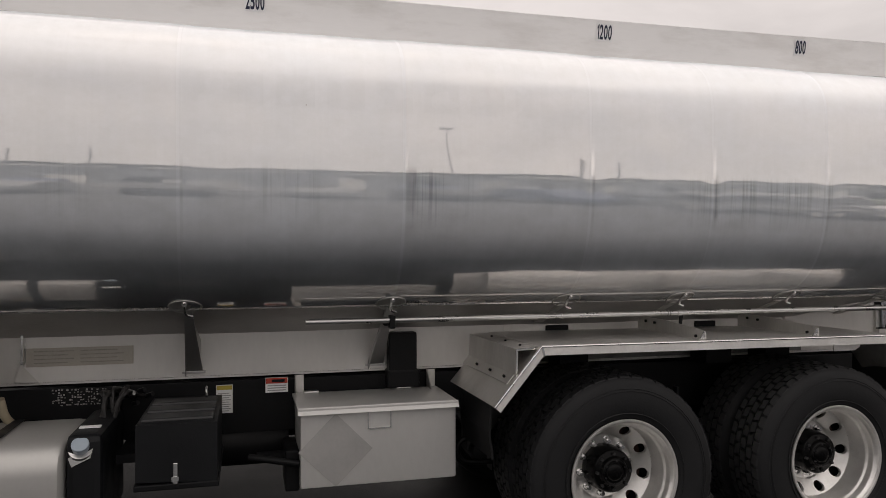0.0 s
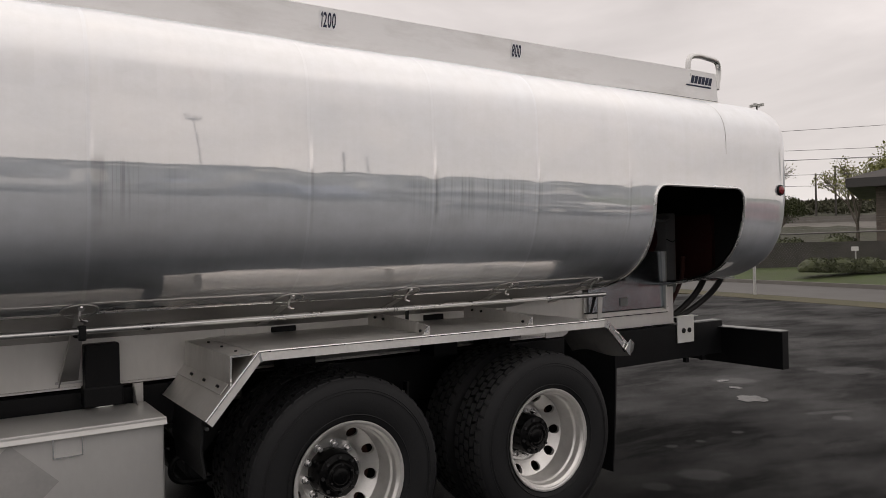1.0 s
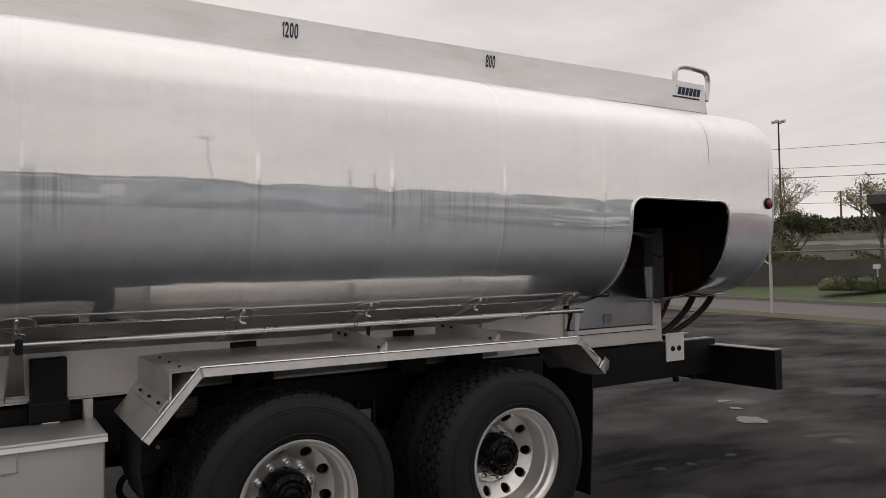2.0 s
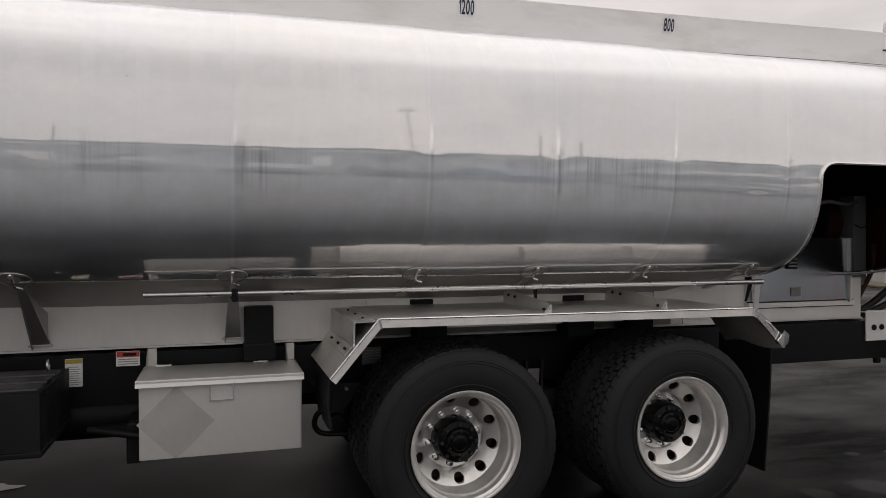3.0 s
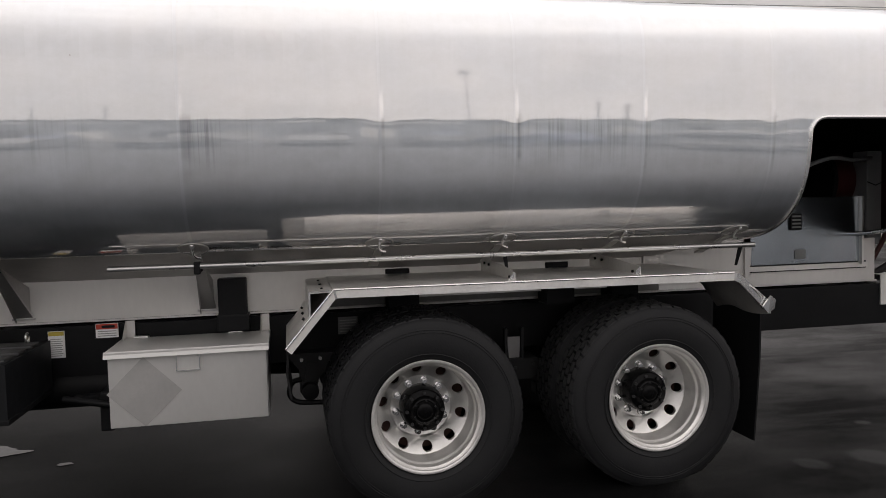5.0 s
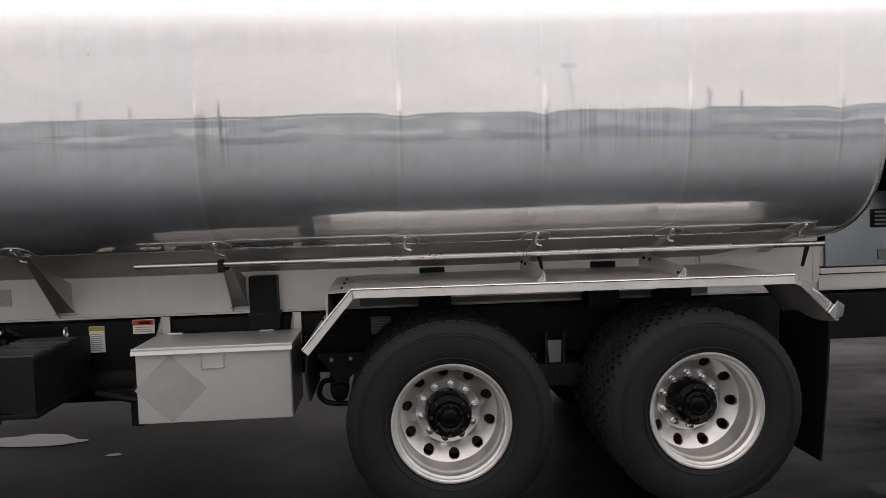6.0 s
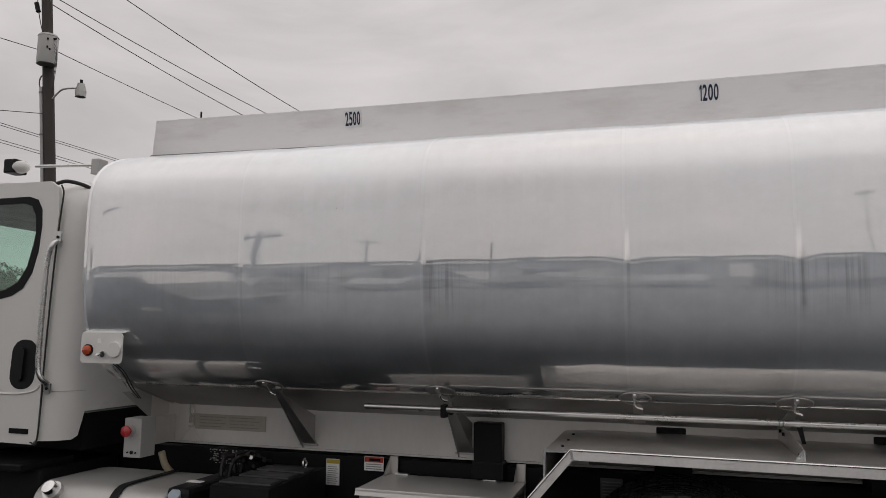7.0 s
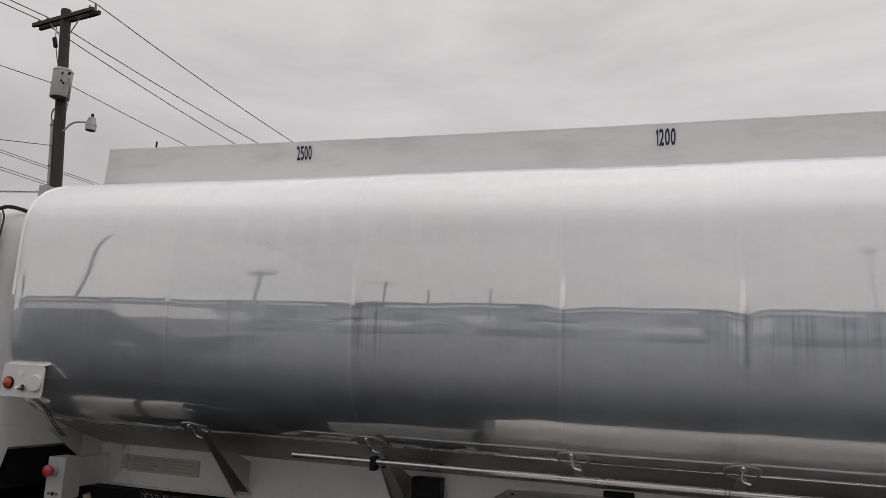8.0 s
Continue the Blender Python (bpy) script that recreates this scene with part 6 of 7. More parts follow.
M_CONCRETE = material("worn_concrete", (0.17, 0.16, 0.147), 0.8, 0.0, 0.12, 0.8, 30, 0.15, 0.05, dirt=(0.11, 0.10, 0.09), dirt_amount=0.5)
M_STREET = material("pale_street", (0.085, 0.081, 0.078), 0.7, 0.0, 0.12, 0.6, 30, 0.15, 0.08, dirt=(0.07, 0.067, 0.064), dirt_amount=0.5)
M_HILL = material("scrub_hillside", (0.032, 0.034, 0.016), 0.9, 0.0, 0.4, 0.08, 1.2, 0.8, 0.03, dirt=(0.05, 0.043, 0.026), dirt_amount=0.7, dirt_scale=0.05, distance=0.6)
M_BRICK = material("brown_brick", (0.16, 0.135, 0.115), 0.85, 0.0, 0.15, 4, 40, 0.1, 0.05)


def coursed(m, along, brick, mortar):
    """Lays brick courses of real size over a wall that runs along a direction."""
    n, l = m.node_tree.nodes, m.node_tree.links
    co, dot, sep, uv, tex, mix = n.new("ShaderNodeTexCoord"), n.new("ShaderNodeVectorMath"), n.new("ShaderNodeSeparateXYZ"), n.new("ShaderNodeCombineXYZ"), n.new("ShaderNodeTexBrick"), n.new("ShaderNodeMix")
    dot.operation, dot.inputs[1].default_value = "DOT_PRODUCT", along
    l.new(co.outputs["Object"], dot.inputs[0])
    l.new(co.outputs["Object"], sep.inputs[0])
    l.new(dot.outputs["Value"], uv.inputs[0])
    l.new(sep.outputs["Z"], uv.inputs[1])
    l.new(uv.outputs[0], tex.inputs["Vector"])
    tex.inputs["Scale"].default_value, tex.inputs["Mortar Size"].default_value = 1.0, 0.012
    tex.inputs["Brick Width"].default_value, tex.inputs["Row Height"].default_value = 0.40, 0.11
    tex.inputs["Color1"].default_value, tex.inputs["Color2"].default_value, tex.inputs["Mortar"].default_value = (*brick, 1), (*[c * 0.72 for c in brick], 1), (*mortar, 1)
    mix.data_type, mix.blend_type = "RGBA", "MULTIPLY"
    mix.inputs["Factor"].default_value = 1.0
    b = n["Principled BSDF"]
    l.new(b.inputs["Base Color"].links[0].from_socket, mix.inputs["A"])
    l.new(tex.outputs["Color"], mix.inputs["B"])
    l.new(mix.outputs["Result"], b.inputs["Base Color"])


coursed(M_BRICK, (0.408, -0.913, 0.0), (0.95, 0.95, 0.95), (0.62, 0.62, 0.62))
M_ROOF = material("dark_shingles", (0.055, 0.050, 0.047), 0.85, 0.0, 0.2, 3, 30, 0.3, 0.05, objects=True)
M_FASCIA = material("dark_fascia", (0.045, 0.043, 0.042), 0.6, 0.0, 0.1)
M_DARKGLASS = material("dark_window", (0.006, 0.007, 0.008), 0.15, 0.0, 0.1, 2, 20, 0.0, 0.03)
M_DARKGLASS.node_tree.nodes["Principled BSDF"].inputs["Specular IOR Level"].default_value = 0.25
M_BARK = material("grey_bark", (0.10, 0.085, 0.07), 0.9, 0.0, 0.25, 4, 30, 0.5, 0.05)
M_LEAF = material("spring_leaves", (0.20, 0.205, 0.07), 0.7, 0.0, 0.3, 2, 20, 0.0, 0.1)
M_HEDGE = material("hedge_leaves", (0.046, 0.056, 0.018), 0.7, 0.0, 0.35, 3, 25, 0.0, 0.1)
M_POLE = material("weathered_pole_wood", (0.060, 0.054, 0.050), 0.85, 0.0, 0.2, 3, 40, 0.4, 0.05, (1, 1, 0.15))
M_GALV = material("galvanised_steel", (0.50, 0.50, 0.49), 0.45, 0.6, 0.08, 8, 60, 0.05)
M_MESHWIRE = material("dull_mesh_wire", (0.2, 0.2, 0.195), 0.5, 0.5, 0.1, 8, 60, 0.0)
M_DULLRAIL = material("weathered_rail_pipe", (0.16, 0.155, 0.145), 0.6, 0.4, 0.15, 6, 60, 0.05)
M_WIRE = material("overhead_wire", (0.11, 0.11, 0.11), 0.6, 0.0, 0.1)
M_TRANS = material("grey_transformer_paint", (0.42, 0.42, 0.41), 0.45, 0.1, 0.05, 4, 40, 0.03)
M_WATER = material("shallow_water", (0.022, 0.0215, 0.021), 0.10, 0.0, 0.1, 2, 9, 0.01, 0.03)
M_STONE = material("dark_stone_wall", (0.055, 0.052, 0.047), 0.9, 0.0, 0.35, 1.4, 12, 0.6, 0.05, dirt=(0.03, 0.034, 0.02), dirt_amount=0.6, distance=0.03)
M_WATER.node_tree.nodes["Principled BSDF"].inputs["Specular IOR Level"].default_value = 0.075
M_SIGN = material("pale_sign", (0.6, 0.6, 0.58), 0.6, 0.0, 0.05)


def sheet(name, x0, x1, y0, y1, z, mat, label, thick=0.05):
    bm = boxed(x0, x1, y0, y1, z - thick, z)
    ob = part(name, bm, mat)
    return tagged(ob, label, name.split("_")[0], kind="structure")


sheet("ground", -700, 700, -700, 700, -0.08, M_GRASS, "rough grass and earth reaching to the horizon")
sheet("pavement_lot", -70, 20.9, -60, 70, 0.0, M_ASPHALT, "damp dark asphalt yard with puddles", thick=0.06)
# added ground that lightens the tank's mirrored band; truck's shade is coloured in
M_MIRRORGROUND = material("pale_ground_with_shade", (0.125, 0.132, 0.142), 0.8, 0.0, 0.3, 0.3, 60, 0.5, 0.1, dirt=(0.13, 0.13, 0.13), dirt_amount=0.5, dirt_scale=0.4)


def shade_edge(m, y0, y1, colour):
    """Darkens a pale ground between two lines, unevenly, to paint in the truck's shade, and sooner past the cab."""
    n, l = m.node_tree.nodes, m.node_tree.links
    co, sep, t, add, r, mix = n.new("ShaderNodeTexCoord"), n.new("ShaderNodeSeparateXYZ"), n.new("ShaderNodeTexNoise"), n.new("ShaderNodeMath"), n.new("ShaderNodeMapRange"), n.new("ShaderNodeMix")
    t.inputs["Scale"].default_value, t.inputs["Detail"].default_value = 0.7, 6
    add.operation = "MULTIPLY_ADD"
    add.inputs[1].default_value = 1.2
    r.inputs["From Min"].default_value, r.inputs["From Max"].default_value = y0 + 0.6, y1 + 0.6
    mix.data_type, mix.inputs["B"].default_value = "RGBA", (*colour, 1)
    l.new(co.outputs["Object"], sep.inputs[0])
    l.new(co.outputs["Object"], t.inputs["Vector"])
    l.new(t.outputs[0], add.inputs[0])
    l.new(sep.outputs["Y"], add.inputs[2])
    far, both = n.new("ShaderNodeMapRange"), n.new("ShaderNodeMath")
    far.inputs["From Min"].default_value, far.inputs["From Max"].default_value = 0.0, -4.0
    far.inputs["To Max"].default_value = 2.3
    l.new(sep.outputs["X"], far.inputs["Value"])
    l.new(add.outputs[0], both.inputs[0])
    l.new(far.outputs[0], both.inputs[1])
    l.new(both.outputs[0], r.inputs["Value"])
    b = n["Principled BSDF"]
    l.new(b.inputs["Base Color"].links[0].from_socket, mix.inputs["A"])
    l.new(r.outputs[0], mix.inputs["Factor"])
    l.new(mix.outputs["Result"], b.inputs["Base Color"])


shade_edge(M_MIRRORGROUND, 0.25, 2.2, (0.0048, 0.0049, 0.0053))
sheet("pavement_apron", -69, 20, -59, 2.4, 0.004, M_MIRRORGROUND, "added pale ground across the yard, darkened towards the truck for its shade", thick=0.004)


def strip(name, x0, x1, z, mat, label, thick=0.06):
    """A band along the street, which runs slightly askew."""
    pts = []
    for x, y in ((x0, -38), (x1, -38), (x1, 70), (x0, 70)):
        pts.append((21.5 + (x - 21.5) + 0.26 * (y - 11.5), y, z - thick))
    return tagged(part(name, prismed(pts, (0, 0, thick)), mat), label, name.split("_")[0], kind="structure")


strip("verge", 19.9, 21.4, 0.006, M_VERGE, "narrow strip of dry grass at the lot's edge")
strip("road", 21.4, 26.3, 0.008, M_STREET, "pale worn street beyond the lot")
strip("kerb", 26.3, 26.5, 0.15, M_CONCRETE, "grey concrete kerb", 0.2)

# raised lawn behind the kerb
bm = bmesh.new()
rows = []
for i in range(16):
    u = i / 15
    row = []
    for j in range(60):
        y = -38 + 108 * j / 59
        x = 26.5 + 34 * u + 0.26 * (y - 11.5)
        rise = 0.14 + 0.85 * (1 - math.exp(-6 * u)) + 0.06 * noise.noise((x * 0.2, y * 0.2, 0))
        row.append(bm.verts.new((x, y, rise if i else 0.10)))
    rows.append(row)
for a, b in zip(rows, rows[1:]):
    for j in range(59):
        bm.faces.new((a[j], a[j + 1], b[j + 1], b[j]))
tagged(part("lawn", bm, M_GRASS, smooth=True), "gently rising mown lawn behind the kerb", "lawn", kind="structure")


def puddle(x, y, rx, ry, seed, turn=0.0):
    bm = bmesh.new()
    ring = []
    for k in range(48):
        a = 2 * math.pi * k / 48
        q = 1 + 0.45 * noise.noise((math.cos(a) * 1.3 + seed, math.sin(a) * 1.3, seed * 1.7)) + 0.16 * noise.noise((math.cos(a) * 3 + seed, math.sin(a) * 3, seed)) + 0.04 * noise.noise((math.cos(a) * 9 + seed, math.sin(a) * 9, seed))
        px, py = rx * q * math.cos(a), ry * q * math.sin(a)
        ring.append(bm.verts.new((x + px * math.cos(turn) - py * math.sin(turn), y + px * math.sin(turn) + py * math.cos(turn), 0.0055)))
    bm.faces.new(ring)
    return tagged(part("puddle", bm, M_WATER), "shallow puddle reflecting the grey sky", "puddle", kind="structure")


for i, (x, y, rx, ry) in enumerate(((7.40, 4.78, 0.17, 0.17), (7.79, 5.24, 0.06, 0.08), (8.05, 5.6, 0.1, 0.05), (-0.85, 5.12, 0.36, 0.13), (-0.15, 4.72, 0.05, 0.03), (-0.95, 4.28, 0.27, 0.07))):
    puddle(x, y, rx, ry, i * 3.7 + 1, 0.15 * (i % 3 - 1))
# chain-link fence along the lot
fence = thing("chain_link_fence", (21.95, 14.32, 0), "galvanised chain-link fence with strands of wire on top", "fence")
FD = Vector((0.26, 1.0, 0)).normalized()
FP = Vector((21.95, 14.32, 0))
for k in (-2.5, 0, 1, 2, 3):
    p = FP + FD * 6.1 * k
    tall = 2.66 if k == 0 else 2.3
    part("fence_post", rodded(p, p + Vector((0, 0, tall)), 0.038, n=10), M_GALV, fence, smooth=True)
part("top_rail", rodded(FP - FD * 18.5 + Vector((0, 0, 1.92)), FP + FD * 21.5 + Vector((0, 0, 1.92)), 0.025, n=8), M_DULLRAIL, fence, smooth=True)
for h in (2.05, 2.18, 2.3):
    part("barbed_strand", rodded(FP - FD * 18.5 + Vector((0, 0, h)), FP + FD * 21.5 + Vector((0, 0, h)), 0.003, n=5), M_MESHWIRE, fence)
bm = bmesh.new()
for k in range(-160, 190):
    for sgn in (1, -1):
        a, b = FP + FD * 0.115 * k, FP + FD * (0.115 * k + sgn * 1.85)
        d = (b + Vector((0, 0, 1.87)) - a).normalized()
        s = FD * 0.0016
        vs = [bm.verts.new(q) for q in (a - s + Vector((0, 0, 0.04)), a + s + Vector((0, 0, 0.04)), b + s + Vector((0, 0, 1.9)), b - s + Vector((0, 0, 1.9)))]
        bm.faces.new(vs)
mesh_ob = part("chain_link", bm, M_MESHWIRE, fence, "diamond wire mesh")
mesh_ob["kind"] = "stuff"
arm = [FP + Vector((0, 0, 1.55)), FP + Vector((-0.08, 0.12, 1.65)), FP + Vector((-0.15, 0.27, 1.9)), FP + Vector((-0.16, 0.29, 2.05))]
arm_ob = part("bent_arm", tubed(smooth_path(arm, 5), 0.025, 8), M_GALV, fence, smooth=True)
part("arm_paddle", rodded(FP + Vector((-0.18, 0.28, 2.16)), FP + Vector((-0.12, 0.32, 2.16)), 0.11, n=16), M_SIGN, arm_ob, "small pale disc on a bent arm")
part("post_sleeve", rodded(FP + Vector((-0.03, -0.05, 0)), FP + Vector((-0.05, -0.06, 1.55)), 0.036, n=12), M_GALV, fence, "pale pipe beside the fence post", smooth=True)


# foliage
def leaf_cloud(bm, centre, radii, count, size, seed, low=-1.0):
    rnd = random.Random(seed)
    for _ in range(count):
        while True:
            p = Vector((rnd.uniform(-1, 1), rnd.uniform(-1, 1), rnd.uniform(low, 1)))
            if p.length < 1 and p.length > rnd.random() * 0.8:
                break
        q = Vector(centre) + Vector((p.x * radii[0], p.y * radii[1], p.z * radii[2]))
        n = noise.noise(q * 0.9 + Vector((seed, 0, 0)))
        if n < -0.25:
            continue
        m = Euler((rnd.uniform(0, 6), rnd.uniform(0, 6), rnd.uniform(0, 6))).to_matrix()
        s = size * rnd.uniform(0.6, 1.4)
        vs = [bm.verts.new(q + m @ Vector(v) * s) for v in ((-0.5, 0, 0), (0, -0.3, 0.05), (0.5, 0, 0), (0, 0.3, 0.05))]
        bm.faces.new(vs)


def branches(bm, a, d, length, r, depth, rnd, tips):
    b = a + d * length
    rod(bm, a, b, r, r * 0.68, n=6)
    if depth == 0:
        tips.append(b)
        return
    for _ in range(3 if depth > 1 else 4):
        nd = (d + Vector((rnd.uniform(-0.75, 0.75), rnd.uniform(-0.75, 0.75), rnd.uniform(-0.1, 0.5)))).normalized()
        branches(bm, a + d * length * rnd.uniform(0.6, 1.0), nd, length * rnd.uniform(0.55, 0.8), r * 0.6, depth - 1, rnd, tips)


def tree(x, y, z, height, spread, leaves, seed, label, size=0.14, forks=4, leaf=M_LEAF, thick=0.022):
    rnd = random.Random(seed)
    t = thing("tree", (x, y, z), label, "tree")
    bm, tips = bmesh.new(), []
    branches(bm, Vector((x, y, z)), Vector((0, 0, 1)), height * 0.36, height * thick, forks, rnd, tips)
    part("trunk", bm, M_BARK, t)
    if leaves:
        bm = bmesh.new()
        per = max(1, leaves // len(tips))
        for i, p in enumerate(tips):
            leaf_cloud(bm, p, (spread, spread, spread * 0.7), per, size, seed + i)
        part("crown", bm, leaf, t, "thin fresh green foliage")
    return t


tree(48.0, 24.2, 0.9, 6.4, 0.6, 4200, 5, "spring tree with thin fresh foliage behind the house", 0.12)
tree(48.4, 21.4, 0.9, 7.6, 0.6, 6200, 3, "spring tree with thin fresh foliage behind the house")
tree(50.8, 17.6, 0.9, 7.8, 0.6, 5200, 8, "spring tree with thin fresh foliage behind the house")
tree(52.0, 17.0, 0.9, 8.0, 0.6, 3000, 14, "spring tree with thin fresh foliage behind the house")
tree(51.5, 33.8, 0.6, 9.6, 0.5, 1400, 21, "almost bare twiggy tree beyond the fence", 0.10, 6, thick=0.012)
tree(50.2, 32.0, 0.6, 7.6, 0.5, 2400, 27, "almost bare twiggy tree beyond the fence", 0.10, 6, thick=0.012)
tree(49.0, 30.6, 0.6, 5.2, 0.7, 6000, 24, "dense green shrub-like tree beyond the fence", 0.14, 4, M_HEDGE)


def bush(name, x, y, z, rx, ry, rz, count, seed, label, turn=0.0, size=0.10):
    bm = bmesh.new()
    vs = bmesh.ops.create_icosphere(bm, subdivisions=3, radius=1)["verts"]
    for v in vs:
        v.co *= 0.86 + 0.16 * noise.noise(v.co * 2 + Vector((seed, 0, 0)))
        v.co = Vector((v.co.x * rx, v.co.y * ry, max(v.co.z, -0.4) * rz))
    leaf_cloud(bm, (0, 0, 0), (rx, ry, rz), count, size, seed, -0.4)
    bmesh.ops.rotate(bm, verts=bm.verts, cent=(0, 0, 0), matrix=Matrix.Rotation(turn, 3, "Z"))
    bmesh.ops.translate(bm, verts=bm.verts, vec=(x, y, z + 0.4 * rz))
    return tagged(part(name, bm, M_HEDGE, origin=(x, y, z)), label, "hedge", kind="")


HT = radians(-62)
for i, (x, y, rx, ry, rz) in enumerate(((28.95, 16.2, 0.8, 0.6, 0.42), (29.35, 15.35, 0.8, 0.6, 0.42), (29.75, 14.5, 0.75, 0.6, 0.43), (30.25, 13.2, 0.8, 0.65, 0.45), (30.7, 12.3, 0.8, 0.65, 0.44))):
    bush("hedge", x, y, 0.47, rx, ry, rz, 1500, i + 2, "clipped dark green hedge on the lawn", HT)
for i, (x, y, r) in enumerate(((33.5, 20.4, 0.9), (34.6, 18.3, 1.1), (36.0, 21.5, 1.0), (34.6, 24.5, 1.2), (33.9, 16.9, 0.7))):
    bush("shrub", x, y, 0.7, r, r, r * 0.9, 1600, i + 30, "loose green shrub near the house", 0, 0.13)
bush("large_bush", 35.6, 23.9, 0.5, 1.9, 1.9, 2.2, 6000, 61, "tall dense dark bush beyond the fence", 0, 0.16)
for i, (x, y, r) in enumerate(((-27.5, 27.0, 2.3), (-31.0, 26.5, 2.6), (-33.5, 31.0, 2.8))):
    bush("large_bush", x, y, 0.0, r, r, 1.5 * r, 5000, i + 80, "tall dark bush beyond the far side of the yard", 0, 0.2)
sg = thing("yard_sign", (30.4, 15.4, 0.6), "small pale sign on a stake before the hedge", "sign")
part("board", boxed(30.38, 30.40, 15.27, 15.55, 1.29, 1.46), M_SIGN, sg)
part("stake", boxed(30.40, 30.44, 15.38, 15.42, 0.5, 1.4), M_GALV, sg)

# low retaining wall left of the hedge
tagged(part("retaining_wall", prismed([(32.35, 14.2, 0.2), (32.1, 28.0, 0.2), (32.4, 28.0, 0.2), (32.65, 14.2, 0.2)], (0, 0, 1.47)), M_STONE), "dark weathered stone retaining wall", "wall", kind="structure")

# single-storey brick house, turned to the yard
house = thing("brick_house", (35.4, 14.6, 0.7), "single-storey brown brick house with a low hipped roof", "house")
HM = Matrix.Translation((34.62, 16.63, 0.7)) @ Matrix.Rotation(math.atan2(-1.9, 0.85), 4, "Z")


def hp(u, v, w):
    """House axes: along the front, up, and into the house."""
    return HM @ Vector((u, w, v))


def hbox(bm, u0, u1, w0, w1, v0, v1):
    return box(bm, u0, u1, w0, w1, v0, v1, m=HM)


WINDOWS = ((0.55, 0.82), (1.10, 1.37), (1.65, 1.92))
bm = bmesh.new()
hbox(bm, 0.02, 0.55, 0.02, 9, 0, 3.4)
for a, b in ((0.82, 1.10), (1.37, 1.65), (1.92, 16.0)):
    hbox(bm, a, b, 0.02, 0.3, 0, 3.4)
for a, b in WINDOWS:
    hbox(bm, a, b, 0.02, 0.3, 0, 2.1)
    hbox(bm, a, b, 0.02, 0.3, 3.05, 3.4)
hbox(bm, 0.3, 16, 8.7, 9, 0, 3.4)
hbox(bm, 15.7, 16, 0.3, 8.7, 0, 3.4)
part("wall", bm, M_BRICK, house, "long brown bricks in level courses")
for a, b in WINDOWS:
    w = part("window", (lambda q: (hbox(q, a, b, 0.16, 0.19, 2.1, 3.05), q)[1])(bmesh.new()), M_DARKGLASS, house, "narrow dark window")
    part("window_sill", (lambda q: (hbox(q, a - 0.04, b + 0.04, -0.05, 0.16, 2.04, 2.10), q)[1])(bmesh.new()), M_CONCRETE, w)
bm = bmesh.new()
e0, e1, f0, f1, v0, v1 = -1.1, 17, -1.0, 10, 3.4, 3.75
base = [bm.verts.new(hp(u, v1, w)) for u, w in ((e0, f0), (e1, f0), (e1, f1), (e0, f1))]
top = [bm.verts.new(hp(u, v1 + 1.75, w)) for u, w in ((4.4, 4.5), (11.5, 4.5))]
for f in ((base[0], base[1], top[1], top[0]), (base[1], base[2], top[1]), (base[2], base[3], top[0], top[1]), (base[3], base[0], top[0])):
    bm.faces.new(f)
bm.faces.new(base[::-1])
part("roof", bm, M_ROOF, house, "dark shingled hip roof")
bm = bmesh.new()
hbox(bm, e0, e1, f0, f1, v0 - 0.04, v1 - 0.005)
part("fascia", bm, M_FASCIA, house, "dark eaves board")

# bank with the highway, and the hill behind
bm = bmesh.new()
rows = []
for i in range(40):
    d = 58 + 190 * (i / 39) ** 1.4
    row = []
    for j in range(80):
        az = radians(30 + 55 * j / 79)
        prof_z = 0.5 + 3.2 * min(1, max(0, (d - 60) / 45)) if d < 108 else 3.7 + 8.4 * min(1, max(0, (d - 112) / 110)) ** 0.9
        z = prof_z + (0.5 * noise.noise((d * 0.05, j * 0.4, 2)) + (1.2 * noise.noise((d * 0.02, j * 0.12, 5)) if d > 130 else 0))
        row.append(bm.verts.new((d * math.sin(az), d * math.cos(az), z if i else -0.2)))
    rows.append(row)
for a, b in zip(rows, rows[1:]):
    for j in range(79):
        bm.faces.new((a[j], a[j + 1], b[j + 1], b[j]))
tagged(part("backdrop_hill", bm, M_HILL, smooth=True), "scrubby brown-green hillside in the distance", "hill", kind="structure")
bm = bmesh.new()
for j in range(1200):
    rnd = random.Random(j)
    d, az = rnd.uniform(150, 246), radians(rnd.uniform(32, 83))
    z = 3.7 + 8.4 * min(1, (d - 112) / 110) ** 0.9
    leaf_cloud(bm, (d * math.sin(az), d * math.cos(az), z + 0.4), (2.6, 2.6, rnd.uniform(0.5, 1.1)), 22, 0.9, j)
tagged(part("hill_woods", bm, M_HILL), "scrub and low woods covering the far hill", "woods", kind="stuff")
bm = bmesh.new()
prev = None
for j in range(41):
    az = radians(34 + 46 * j / 40)
    d0, d1 = 106.0, 114.0
    ring = [bm.verts.new((d * math.sin(az), d * math.cos(az), z)) for d, z in ((d0 - 3, 3.3), (d0, 4.2), (d0, 5.0), (d1, 5.05), (d1, 3.5))]
    if prev:
        for k in range(4):
            bm.faces.new((prev[k], prev[k + 1], ring[k + 1], ring[k]))
    prev = ring
tagged(part("road_highway", bm, M_CONCRETE), "pale raised highway on the far bank", "highway", kind="structure")


# poles and wires
def wire(a, b, sag, r=0.012, label="thin dark overhead wire"):
    a, b = Vector(a), Vector(b)
    pts = [a.lerp(b, i / 24) - Vector((0, 0, sag * 4 * (i / 24) * (1 - i / 24))) for i in range(25)]
    return tagged(part("overhead_wire", tubed(pts, r, 5), M_WIRE, origin=a), label, "wire", "overhead wires")


PB = Vector((-15.45, 18.0, 0))
PS = Vector((-0.0543, -0.0578, 1.0))


def on_pole(z):
    return PB + PS * z


